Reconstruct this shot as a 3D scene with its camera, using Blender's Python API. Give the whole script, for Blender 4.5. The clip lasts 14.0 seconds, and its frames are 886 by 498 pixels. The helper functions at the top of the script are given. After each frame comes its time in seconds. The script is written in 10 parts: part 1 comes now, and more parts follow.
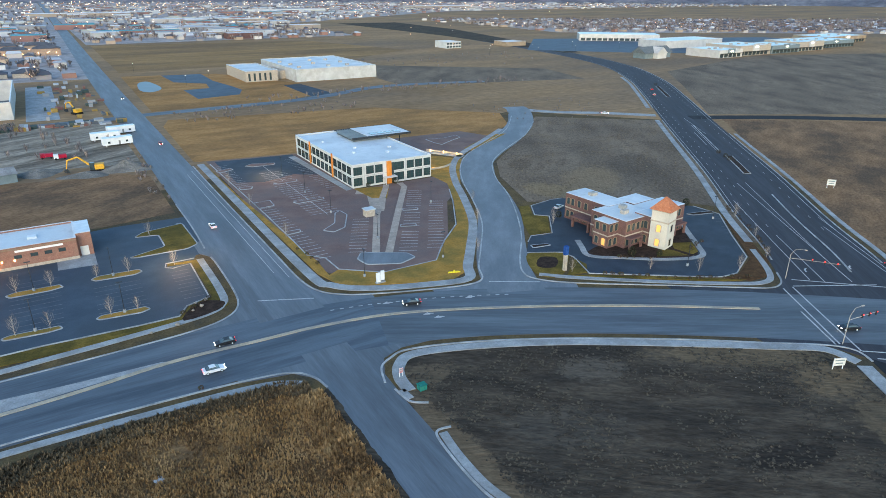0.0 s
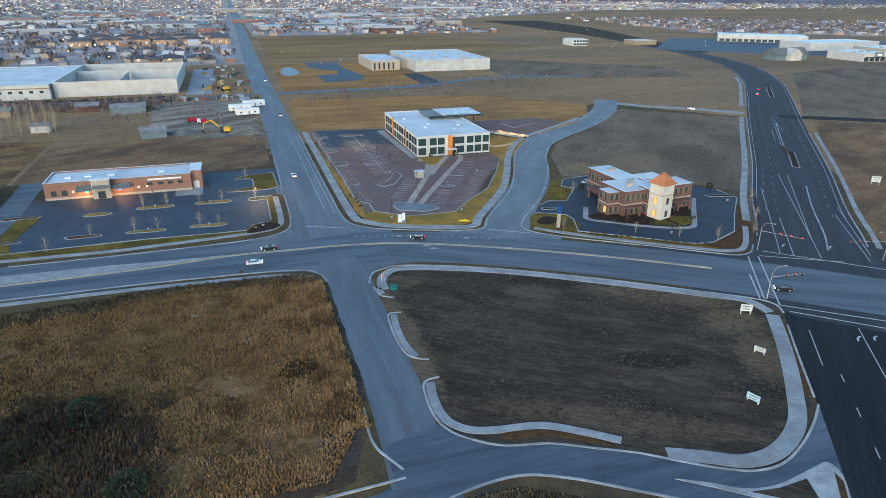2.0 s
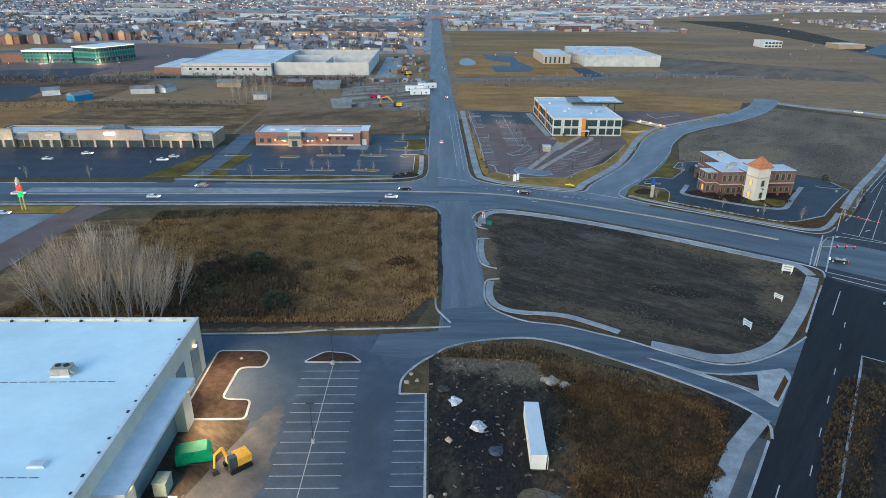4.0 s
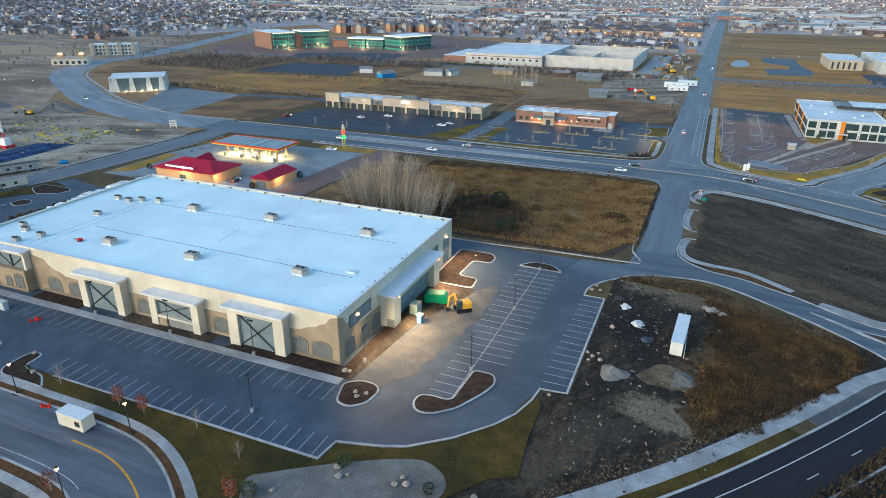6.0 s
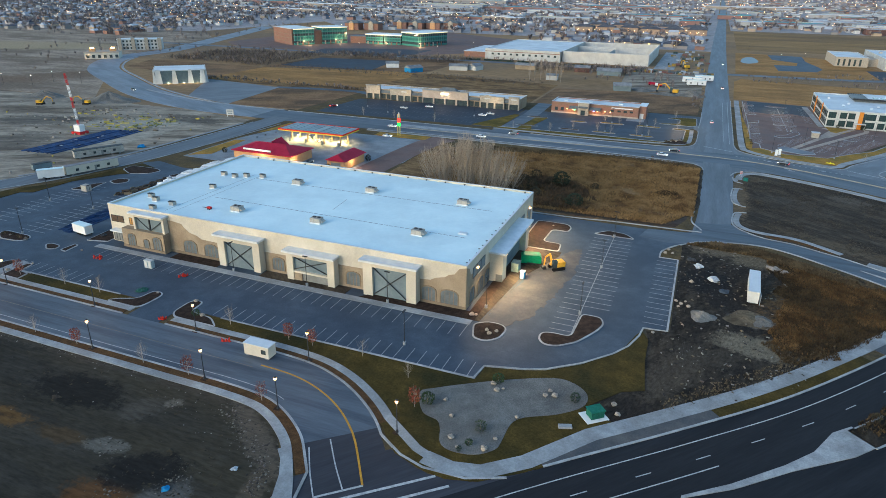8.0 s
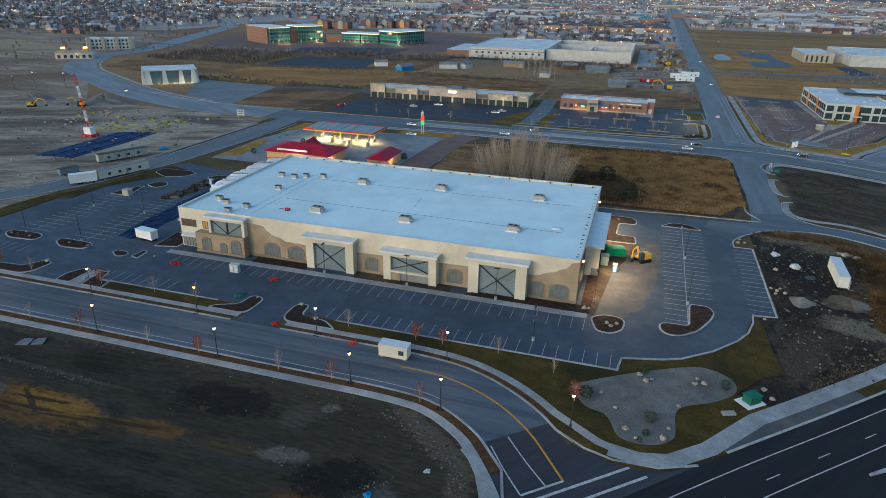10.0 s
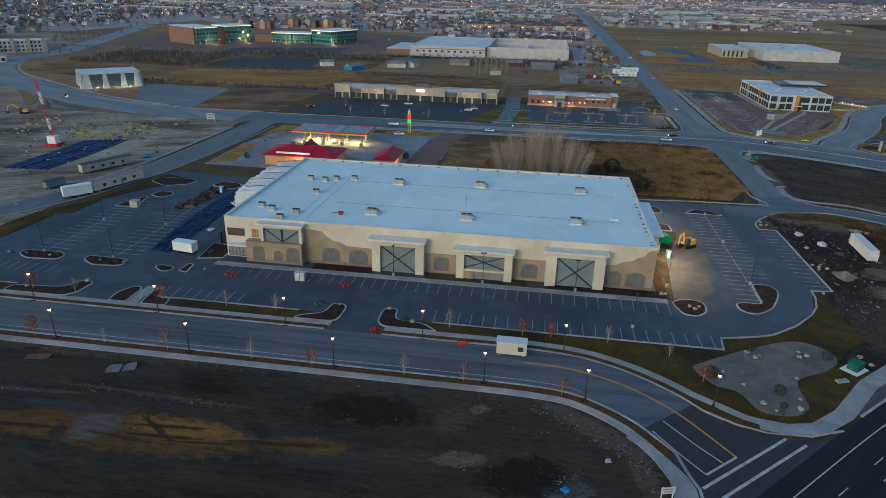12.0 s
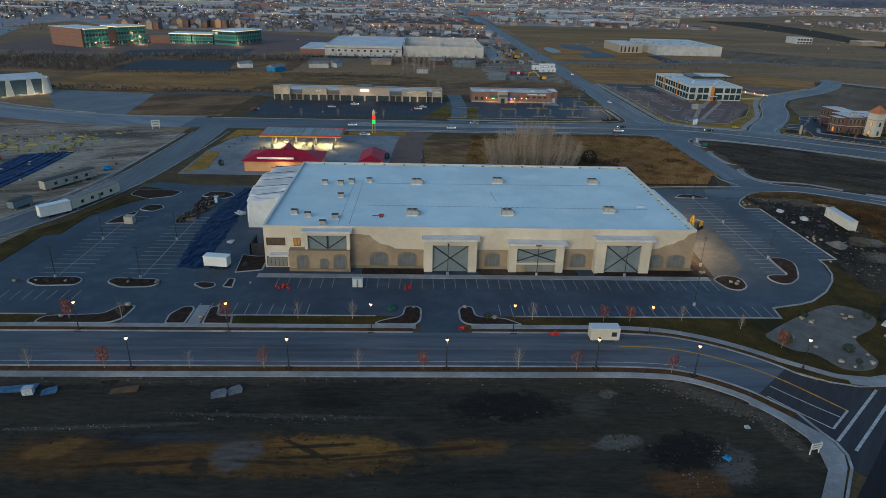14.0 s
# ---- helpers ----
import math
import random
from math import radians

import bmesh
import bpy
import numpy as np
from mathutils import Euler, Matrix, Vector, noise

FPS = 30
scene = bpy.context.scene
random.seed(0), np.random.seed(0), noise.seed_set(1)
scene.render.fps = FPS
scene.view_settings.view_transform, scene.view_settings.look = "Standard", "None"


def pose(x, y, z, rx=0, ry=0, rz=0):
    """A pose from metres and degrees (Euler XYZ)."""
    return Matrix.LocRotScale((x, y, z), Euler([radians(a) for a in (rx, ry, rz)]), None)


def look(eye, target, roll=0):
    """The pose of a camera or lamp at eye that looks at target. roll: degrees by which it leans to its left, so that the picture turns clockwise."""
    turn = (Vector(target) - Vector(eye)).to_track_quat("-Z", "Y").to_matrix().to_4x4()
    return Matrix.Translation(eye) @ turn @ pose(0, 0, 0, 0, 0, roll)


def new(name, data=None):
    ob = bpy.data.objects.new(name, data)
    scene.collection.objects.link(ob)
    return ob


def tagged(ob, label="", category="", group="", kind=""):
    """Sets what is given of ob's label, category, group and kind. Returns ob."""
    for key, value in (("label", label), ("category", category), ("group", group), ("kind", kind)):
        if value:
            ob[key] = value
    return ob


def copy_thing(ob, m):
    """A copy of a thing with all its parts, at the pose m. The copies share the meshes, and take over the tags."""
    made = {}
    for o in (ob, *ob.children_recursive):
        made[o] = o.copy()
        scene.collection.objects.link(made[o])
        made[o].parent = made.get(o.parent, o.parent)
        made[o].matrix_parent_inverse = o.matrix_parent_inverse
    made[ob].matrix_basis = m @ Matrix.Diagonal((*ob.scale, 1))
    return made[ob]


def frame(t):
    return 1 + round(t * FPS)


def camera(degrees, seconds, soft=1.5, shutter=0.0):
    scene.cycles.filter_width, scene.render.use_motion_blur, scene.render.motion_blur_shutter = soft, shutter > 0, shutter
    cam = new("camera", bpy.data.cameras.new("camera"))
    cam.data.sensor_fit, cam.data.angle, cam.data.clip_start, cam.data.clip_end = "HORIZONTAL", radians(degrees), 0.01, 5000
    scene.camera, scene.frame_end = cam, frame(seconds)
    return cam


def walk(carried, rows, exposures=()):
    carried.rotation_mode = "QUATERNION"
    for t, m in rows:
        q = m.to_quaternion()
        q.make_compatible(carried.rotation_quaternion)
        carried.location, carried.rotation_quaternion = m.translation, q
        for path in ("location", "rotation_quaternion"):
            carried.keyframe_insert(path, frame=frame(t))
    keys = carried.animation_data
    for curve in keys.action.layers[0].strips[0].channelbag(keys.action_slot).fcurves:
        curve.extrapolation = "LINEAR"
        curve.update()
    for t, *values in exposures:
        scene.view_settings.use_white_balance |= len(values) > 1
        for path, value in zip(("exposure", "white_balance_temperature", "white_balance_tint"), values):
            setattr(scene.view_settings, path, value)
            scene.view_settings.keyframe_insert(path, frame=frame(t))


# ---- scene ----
# camera and its flight
cam = camera(69.7, 14.0, soft=0.86)
METRES, EYE, TILT, LEAN, TURN = 317.06, 74.63, 0.322, 0.198, -31.6
ROWS = [
    (0.0, 0.0, 0.0, 0.0, 0.18, -22.52, -0.43),
    (0.5, 0.0333, -0.0306, 0.0005, 2.89, -22.55, -0.45),
    (1.0, 0.067, -0.0604, 0.0002, 5.56, -22.59, -0.46),
    (1.5, 0.1013, -0.0889, -0.0003, 8.58, -22.64, -0.48),
    (2.0, 0.138, -0.116, -0.0001, 13.59, -22.71, -0.45),
    (4.5, 0.2894, -0.2519, -0.0011, 36.12, -22.95, -0.47),
    (5.0, 0.318, -0.2768, -0.0004, 43.51, -23.04, -0.38),
    (5.5, 0.3492, -0.298, 0.0001, 51.62, -23.11, -0.31),
    (6.0, 0.3786, -0.3191, 0.0001, 54.17, -23.13, -0.3),
    (6.5, 0.3964, -0.348, -0.0001, 54.23, -23.15, -0.39),
    (7.0, 0.4018, -0.3787, -0.0002, 54.32, -23.2, -0.48),
    (7.5, 0.3961, -0.4071, -0.0005, 54.17, -23.23, -0.54),
    (8.0, 0.3823, -0.4331, -0.0018, 53.53, -23.24, -0.6),
    (8.5, 0.3649, -0.4575, -0.0025, 52.72, -23.24, -0.65),
    (9.0, 0.347, -0.4797, -0.0035, 51.7, -23.24, -0.71),
    (11.5, 0.2393, -0.5933, -0.0094, 42.94, -23.19, -1.05),
    (12.0, 0.2151, -0.6151, -0.0101, 40.43, -23.15, -1.14),
    (12.5, 0.1899, -0.6361, -0.011, 37.94, -23.12, -1.23),
    (13.0, 0.1638, -0.6561, -0.0115, 35.34, -23.08, -1.3),
    (13.5, 0.1365, -0.6753, -0.0121, 32.56, -23.03, -1.4),
    (14.0, 0.1082, -0.6934, -0.0133, 29.66, -22.99, -1.48),
]
walk(cam, [(t, pose(0, 0, EYE, TILT, LEAN, TURN) @ pose(METRES * x, METRES * y, METRES * z, 90 + pitch, roll, yaw)) for t, x, y, z, yaw, pitch, roll in ROWS],
     exposures=[(0, 1.60, 5760, 5), (2, 1.44, 5730, 5), (4, 1.36, 5680, 5), (6, 1.50, 5860, 5), (7.5, 1.40, 5930, 5), (8, 1.29, 5920, 5), (9, 1.04, 5850, 5), (11.5, 0.55, 5800, 5), (14, 0.29, 5800, 5)])

# dusk light: blue sky and a faint broad glow low in the south-west
SUN_EL, SUN_AZ = 9.0, 216.0
world = bpy.data.worlds.new("dusk_sky")
scene.world = world
world.use_nodes = True
wn = world.node_tree
sky = wn.nodes.new("ShaderNodeTexSky")
sky.sky_type, sky.sun_disc = "NISHITA", False
sky.sun_elevation, sky.sun_rotation = radians(SUN_EL), radians(SUN_AZ)
sky.air_density, sky.dust_density, sky.ozone_density = 1.0, 1.2, 2.0
wn.nodes["Background"].inputs[1].default_value = 0.15
wn.links.new(sky.outputs[0], wn.nodes["Background"].inputs[0])
sun_data = bpy.data.lights.new("sun", "SUN")
sun_data.energy, sun_data.angle, sun_data.color = 0.45, radians(40), (1.0, 0.93, 0.86)
sun = new("sun", sun_data)
sun.matrix_basis = look((0, 0, 300), (300 - 400 * math.sin(radians(SUN_AZ)) - 300, -400 * math.cos(radians(SUN_AZ)), 300 - 400 * math.tan(radians(28))))


# ---- materials ----
def surf(name, c1, c2, size=3.0, rough=0.85, bump=0.3, c3=None, size3=25.0, metal=0.0, grain=0.25, grain_size=0.4, stretch=(1, 1, 1), rnd=0.0, low=0.35, high=0.65, spec=0.08, coat=0.0, turn=0.0, spots=()):
    """A surface in two tones that blend over `size` metres, a third tone in patches of `size3` metres, and fine grain.
    spots: stains and tone patches with a frayed edge (x, y, half length, half width, turn, colour, strength).
    """
    m = bpy.data.materials.new(name)
    m.use_nodes = True
    t = m.node_tree
    b = t.nodes["Principled BSDF"]
    b.inputs["Roughness"].default_value, b.inputs["Metallic"].default_value = rough, metal
    b.inputs["Specular IOR Level"].default_value = spec
    b.inputs["Coat Weight"].default_value = coat
    tc = t.nodes.new("ShaderNodeTexCoord")
    mp = t.nodes.new("ShaderNodeMapping")
    mp.vector_type = "TEXTURE"
    mp.inputs["Scale"].default_value = [1 / s for s in stretch]
    mp.inputs["Rotation"].default_value = (0, 0, radians(turn))
    t.links.new(tc.outputs["Object"], mp.inputs["Vector"])

    def noise_node(scale, detail=5, rgh=0.6):
        n = t.nodes.new("ShaderNodeTexNoise")
        n.inputs["Scale"].default_value, n.inputs["Detail"].default_value, n.inputs["Roughness"].default_value = scale, detail, rgh
        t.links.new(mp.outputs[0], n.inputs["Vector"])
        return n.outputs["Fac"]

    def ramp(fac, lo, hi, a, z):
        r = t.nodes.new("ShaderNodeValToRGB")
        r.color_ramp.elements[0].position, r.color_ramp.elements[1].position = lo, hi
        r.color_ramp.elements[0].color, r.color_ramp.elements[1].color = (*a, 1), (*z, 1)
        t.links.new(fac, r.inputs[0])
        return r.outputs[0]

    def mix(kind, fac, a, z):
        x = t.nodes.new("ShaderNodeMix")
        x.data_type, x.blend_type = "RGBA", kind
        if isinstance(fac, float):
            x.inputs[0].default_value = fac
        else:
            t.links.new(fac, x.inputs[0])
        t.links.new(a, x.inputs[6])
        if isinstance(z, tuple):
            x.inputs[7].default_value = (*z, 1)
        else:
            t.links.new(z, x.inputs[7])
        return x.outputs[2]

    col = ramp(noise_node(1 / size), low, high, c1, c2)
    if c3:
        col = mix("MIX", ramp(noise_node(1 / size3, 6, 0.65), 0.45, 0.62, (0, 0, 0), (1, 1, 1)), col, c3)
    if spots:
        fray = t.nodes.new("ShaderNodeTexNoise")
        fray.inputs["Scale"].default_value, fray.inputs["Detail"].default_value, fray.inputs["Roughness"].default_value = 0.45, 9, 0.75
        t.links.new(tc.outputs["Object"], fray.inputs["Vector"])
    for sx, sy, sa, sb, st, sc, ss in spots:
        at = t.nodes.new("ShaderNodeMapping")
        at.vector_type = "TEXTURE"
        at.inputs["Location"].default_value, at.inputs["Rotation"].default_value, at.inputs["Scale"].default_value = (sx, sy, 0), (0, 0, radians(st)), (sa, sb, 500)
        t.links.new(tc.outputs["Object"], at.inputs["Vector"])
        far = t.nodes.new("ShaderNodeVectorMath")
        far.operation = "LENGTH"
        t.links.new(at.outputs[0], far.inputs[0])
        edge = t.nodes.new("ShaderNodeMath")
        edge.operation, edge.inputs[1].default_value = "MULTIPLY_ADD", 2.0
        t.links.new(fray.outputs["Fac"], edge.inputs[0])
        t.links.new(far.outputs["Value"], edge.inputs[2])
        fade = t.nodes.new("ShaderNodeMapRange")
        fade.interpolation_type = "SMOOTHSTEP"
        fade.inputs["From Min"].default_value, fade.inputs["From Max"].default_value = 2.08, 1.62
        fade.inputs["To Max"].default_value = ss
        t.links.new(edge.outputs[0], fade.inputs["Value"])
        col = mix("MIX", fade.outputs["Result"], col, sc)
    if grain:
        g = noise_node(1 / grain_size, 3, 0.7)
        col = mix("OVERLAY", grain, col, ramp(g, 0.25, 0.75, (0.1, 0.1, 0.1), (0.9, 0.9, 0.9)))
        if bump:
            bp = t.nodes.new("ShaderNodeBump")
            bp.inputs["Strength"].default_value, bp.inputs["Distance"].default_value = bump, grain_size * 0.25
            t.links.new(g, bp.inputs["Height"])
            t.links.new(bp.outputs[0], b.inputs["Normal"])
    if rnd:
        oi = t.nodes.new("ShaderNodeObjectInfo")
        col = mix("OVERLAY", rnd, col, ramp(oi.outputs["Random"], 0.0, 1.0, (0.1, 0.1, 0.1), (0.9, 0.9, 0.9)))
    t.links.new(col, b.inputs["Base Color"])
    return m


def island(name, colours, rough=0.8, jitter=0.15):
    """For stuff of many small pieces: each piece takes one of the colours."""
    m = bpy.data.materials.new(name)
    m.use_nodes = True
    t = m.node_tree
    geo = t.nodes.new("ShaderNodeNewGeometry")
    r = t.nodes.new("ShaderNodeValToRGB")
    r.color_ramp.interpolation = "CONSTANT"
    els = r.color_ramp.elements
    while len(els) < len(colours):
        els.new(0.5)
    for i, c in enumerate(colours):
        els[i].position, els[i].color = i / len(colours), (*c, 1)
    t.links.new(geo.outputs["Random Per Island"], r.inputs[0])
    b = t.nodes["Principled BSDF"]
    b.inputs["Roughness"].default_value = rough
    b.inputs["Specular IOR Level"].default_value = 0.2
    n = t.nodes.new("ShaderNodeTexNoise")
    n.inputs["Scale"].default_value = 0.6
    tc = t.nodes.new("ShaderNodeTexCoord")
    t.links.new(tc.outputs["Object"], n.inputs["Vector"])
    x = t.nodes.new("ShaderNodeMix")
    x.data_type, x.blend_type = "RGBA", "OVERLAY"
    x.inputs[0].default_value = jitter
    t.links.new(r.outputs[0], x.inputs[6])
    t.links.new(n.outputs["Color"], x.inputs[7])
    t.links.new(x.outputs[2], b.inputs["Base Color"])
    return m


def stalks(name, colours, size=6.0, scatter=0.3):
    """For tufts of dead plants: the colours drift over `size` metres, and each tuft strays a little from its neighbours."""
    m = bpy.data.materials.new(name)
    m.use_nodes = True
    t = m.node_tree
    tc, n = t.nodes.new("ShaderNodeTexCoord"), t.nodes.new("ShaderNodeTexNoise")
    n.inputs["Scale"].default_value, n.inputs["Detail"].default_value, n.inputs["Roughness"].default_value = 1 / size, 4, 0.6
    t.links.new(tc.outputs["Object"], n.inputs["Vector"])
    geo, k = t.nodes.new("ShaderNodeNewGeometry"), t.nodes.new("ShaderNodeMath")
    k.operation, k.inputs[1].default_value = "MULTIPLY_ADD", scatter
    t.links.new(geo.outputs["Random Per Island"], k.inputs[0])
    t.links.new(n.outputs["Fac"], k.inputs[2])
    r = t.nodes.new("ShaderNodeValToRGB")
    els = r.color_ramp.elements
    while len(els) < len(colours):
        els.new(0.5)
    for i, c in enumerate(colours):
        els[i].position, els[i].color = 0.36 + scatter / 2 + 0.28 * i / (len(colours) - 1), (*c, 1)
    t.links.new(k.outputs[0], r.inputs[0])
    b = t.nodes["Principled BSDF"]
    b.inputs["Roughness"].default_value, b.inputs["Specular IOR Level"].default_value = 0.9, 0.15
    t.links.new(r.outputs[0], b.inputs["Base Color"])
    return m


def glow(name, colour, power):
    m = bpy.data.materials.new(name)
    m.use_nodes = True
    b = m.node_tree.nodes["Principled BSDF"]
    b.inputs["Base Color"].default_value = (*colour, 1)
    b.inputs["Emission Color"].default_value = (*colour, 1)
    b.inputs["Emission Strength"].default_value = power
    return m


def glazing(name, colour, rough=0.08):
    m = bpy.data.materials.new(name)
    m.use_nodes = True
    t = m.node_tree
    b = t.nodes["Principled BSDF"]
    n = t.nodes.new("ShaderNodeTexNoise")
    n.inputs["Scale"].default_value = 0.7
    tc = t.nodes.new("ShaderNodeTexCoord")
    t.links.new(tc.outputs["Object"], n.inputs["Vector"])
    r = t.nodes.new("ShaderNodeValToRGB")
    r.color_ramp.elements[0].color = (*[c * 0.5 for c in colour], 1)
    r.color_ramp.elements[1].color = (*[min(1, c * 1.5) for c in colour], 1)
    t.links.new(n.outputs["Fac"], r.inputs[0])
    t.links.new(r.outputs[0], b.inputs["Base Color"])
    b.inputs["Roughness"].default_value = rough
    b.inputs["Specular IOR Level"].default_value = 0.8
    return m


GOLD = surf("dry_golden_grass", (0.295, 0.158, 0.055), (0.415, 0.228, 0.084), 9, 0.95, 0.8, c3=(0.215, 0.122, 0.050), size3=40, grain=0.35, grain_size=1.2, stretch=(0.5, 1, 1))
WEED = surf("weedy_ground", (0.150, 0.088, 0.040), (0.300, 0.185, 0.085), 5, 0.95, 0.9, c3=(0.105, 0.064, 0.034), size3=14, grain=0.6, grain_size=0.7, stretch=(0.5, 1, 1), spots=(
    # darker blots round the thicket and tree row, dark strips along y 28
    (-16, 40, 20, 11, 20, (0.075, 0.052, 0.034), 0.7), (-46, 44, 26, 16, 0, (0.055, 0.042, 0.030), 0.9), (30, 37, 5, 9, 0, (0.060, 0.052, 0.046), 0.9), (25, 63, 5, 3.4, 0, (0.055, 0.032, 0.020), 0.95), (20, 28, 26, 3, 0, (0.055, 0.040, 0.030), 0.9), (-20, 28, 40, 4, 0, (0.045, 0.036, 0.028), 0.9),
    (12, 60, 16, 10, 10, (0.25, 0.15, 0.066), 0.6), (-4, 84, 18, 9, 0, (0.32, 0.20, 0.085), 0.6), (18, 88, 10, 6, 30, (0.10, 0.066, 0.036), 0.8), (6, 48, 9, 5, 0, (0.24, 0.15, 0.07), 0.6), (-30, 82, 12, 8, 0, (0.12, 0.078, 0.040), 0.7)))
PLAIN = surf("dry_plain", (0.2279, 0.1463, 0.0763), (0.3286, 0.2120, 0.1113), 60, 0.95, 0.6, c3=(0.1961, 0.1378, 0.0901), size3=160, grain=0.4, grain_size=3.5, stretch=(0.4, 1, 1))
GREYF = surf("grey_brown_field", (0.148, 0.112, 0.080), (0.240, 0.184, 0.130), 6, 0.95, 0.6, c3=(0.118, 0.092, 0.068), size3=24, grain=0.5, grain_size=1.0, stretch=(1, 0.4, 1), turn=-35, spots=((190, 190, 26, 14, 40, (0.27, 0.19, 0.11), 0.6), (180, 226, 12, 6, 50, (0.09, 0.07, 0.05), 0.6), (226, 200, 24, 12, 40, (0.10, 0.08, 0.06), 0.6), (166, 186, 10, 16, 20, (0.25, 0.18, 0.10), 0.7)))
BROWN = surf("brown_field", (0.1782, 0.1058, 0.0562), (0.2830, 0.1685, 0.0886), 10, 0.95, 0.6, c3=(0.1058, 0.0713, 0.0454), size3=30, grain=0.5, grain_size=1.0, stretch=(0.5, 1, 1), turn=30)
MUD = surf("dark_tilled_dirt", (0.048, 0.037, 0.027), (0.098, 0.077, 0.055), 4, 0.95, 0.9, c3=(0.040, 0.033, 0.026), size3=9, grain=0.6, grain_size=0.8, stretch=(0.3, 1, 1), turn=-38, spots=(
    (120, 69, 22, 5, -33, (0.150, 0.110, 0.066), 0.85), (127, 54, 9, 7, 0, (0.160, 0.115, 0.068), 0.8), (123, 38, 7, 12, -35, (0.140, 0.104, 0.064), 0.75), (88, 82, 9, 5, -25, (0.135, 0.112, 0.086), 0.6), (49.5, 70, 4.5, 30, 0, (0.150, 0.108, 0.066), 0.85), (54, 98, 9, 5, 0, (0.140, 0.104, 0.066), 0.7), (80, 28, 30, 4, -28, (0.130, 0.098, 0.062), 0.6), (98, 44, 10, 4, -20, (0.028, 0.023, 0.019), 0.8), (70, 70, 14, 7, -30, (0.090, 0.076, 0.060), 0.5)))
SOUTH = surf("rough_dirt", (0.022, 0.020, 0.016), (0.056, 0.050, 0.040), 6, 0.97, 0.4, c3=(0.052, 0.044, 0.030), size3=18, grain=0.5, grain_size=0.7, stretch=(0.22, 1, 1), spec=0.1, spots=(
    (-110, -124.6, 27, 5.4, -2, (0.120, 0.064, 0.022), 0.92), (-77, -122.8, 8, 2.4, 0, (0.120, 0.066, 0.024), 0.9), (-140, -124.6, 15, 5.4, 2, (0.088, 0.050, 0.021), 0.9), (-98, -122.8, 12, 3.2, -3, (0.215, 0.112, 0.030), 0.92), (-124, -126.2, 11, 2.6, -3, (0.125, 0.066, 0.022), 0.8), (-143, -123, 5, 2.4, 20, (0.19, 0.10, 0.030), 0.7), (-62, -122.6, 6, 2, 0, (0.075, 0.048, 0.024), 0.7), (-86.5, -120.6, 3.6, 1.6, -20, (0.032, 0.029, 0.025), 0.9), (-131, -122, 5, 1.6, 10, (0.030, 0.027, 0.024), 0.8),
    (-101.5, -122.4, 8.5, 0.5, 4, (0.045, 0.032, 0.020), 0.95), (-101.5, -124.9, 8.5, 0.55, 3, (0.045, 0.032, 0.020), 0.95), (-103, -123.4, 5.5, 0.6, -32, (0.045, 0.032, 0.020), 0.95), (-127, -126.4, 12, 0.6, 4, (0.045, 0.030, 0.018), 0.9), (-83, -123.4, 10, 0.6, 5, (0.045, 0.030, 0.018), 0.9),
    (-114, -124.2, 4.6, 3.8, 30, (0.110, 0.110, 0.110), 0.7), (-130, -119.8, 9, 1.8, 0, (0.030, 0.030, 0.032), 0.9), (-119, -126.6, 1.6, 2.6, 30, (0.035, 0.030, 0.026), 0.8), (-108, -126.2, 7, 0.5, -4, (0.045, 0.032, 0.020), 0.9), (-94, -125.2, 8, 0.4, 6, (0.045, 0.032, 0.020), 0.9), (-122, -120.4, 12, 1.6, 0, (0.05, 0.05, 0.05), 0.8),
    (-52.4, -121.6, 4.6, 2.0, 10, (0.150, 0.138, 0.116), 0.7), (-54.6, -112, 4.4, 3.6, 50, (0.080, 0.070, 0.056), 0.6), (-50.4, -108.2, 2.0, 1.4, 30, (0.150, 0.132, 0.106), 0.75), (-35.6, -127.4, 3.4, 5.5, -30, (0.120, 0.112, 0.102), 0.7), (-44, -131, 7, 4, 0, (0.105, 0.052, 0.022), 0.9), (-42, -124, 8, 5, 20, (0.016, 0.015, 0.014), 0.9), (-70, -112, 12, 5, 0, (0.014, 0.013, 0.012), 0.8),
    (-60, -102.6, 80, 2.4, 0, (0.060, 0.050, 0.038), 0.8), (-150, -103.4, 60, 2.6, 0, (0.072, 0.060, 0.044), 0.8), (-31, -110, 14, 2.6, -38, (0.105, 0.086, 0.065), 0.85), (-23.4, -120.6, 2.4, 7, 12, (0.095, 0.074, 0.052), 0.85), (-110, -114.6, 22, 0.7, -2, (0.10, 0.09, 0.078), 0.45), (-140, -117.6, 20, 0.6, 3, (0.10, 0.09, 0.078), 0.5)))
# site tones include a lift that makes up for haze in the west
SITE = surf("rutted_site_ground", (0.1904, 0.1590, 0.1210), (0.4200, 0.3584, 0.2800), 6, 0.95, 0.9, c3=(0.1288, 0.1053, 0.0806), size3=16, grain=0.6, grain_size=1.1, stretch=(0.22, 1, 1), turn=25, spots=(
    (-250, 75, 34, 16, 25, (0.40, 0.37, 0.30), 0.7), (-230, 96, 26, 9, -10, (0.085, 0.075, 0.065), 0.7), (-300, 60, 30, 14, 20, (0.10, 0.090, 0.078), 0.7), (-226, 44, 10, 30, -10, (0.42, 0.38, 0.31), 0.55), (-340, 96, 24, 10, 0, (0.30, 0.26, 0.20), 0.6), (-270, 20, 18, 24, 0, (0.09, 0.08, 0.07), 0.6)))
WHITEG = surf("pale_grey_cladding", (0.44, 0.45, 0.44), (0.54, 0.55, 0.54), 4, 0.7, 0.1, c3=(0.40, 0.40, 0.38), size3=9, grain=0.1, grain_size=0.4)
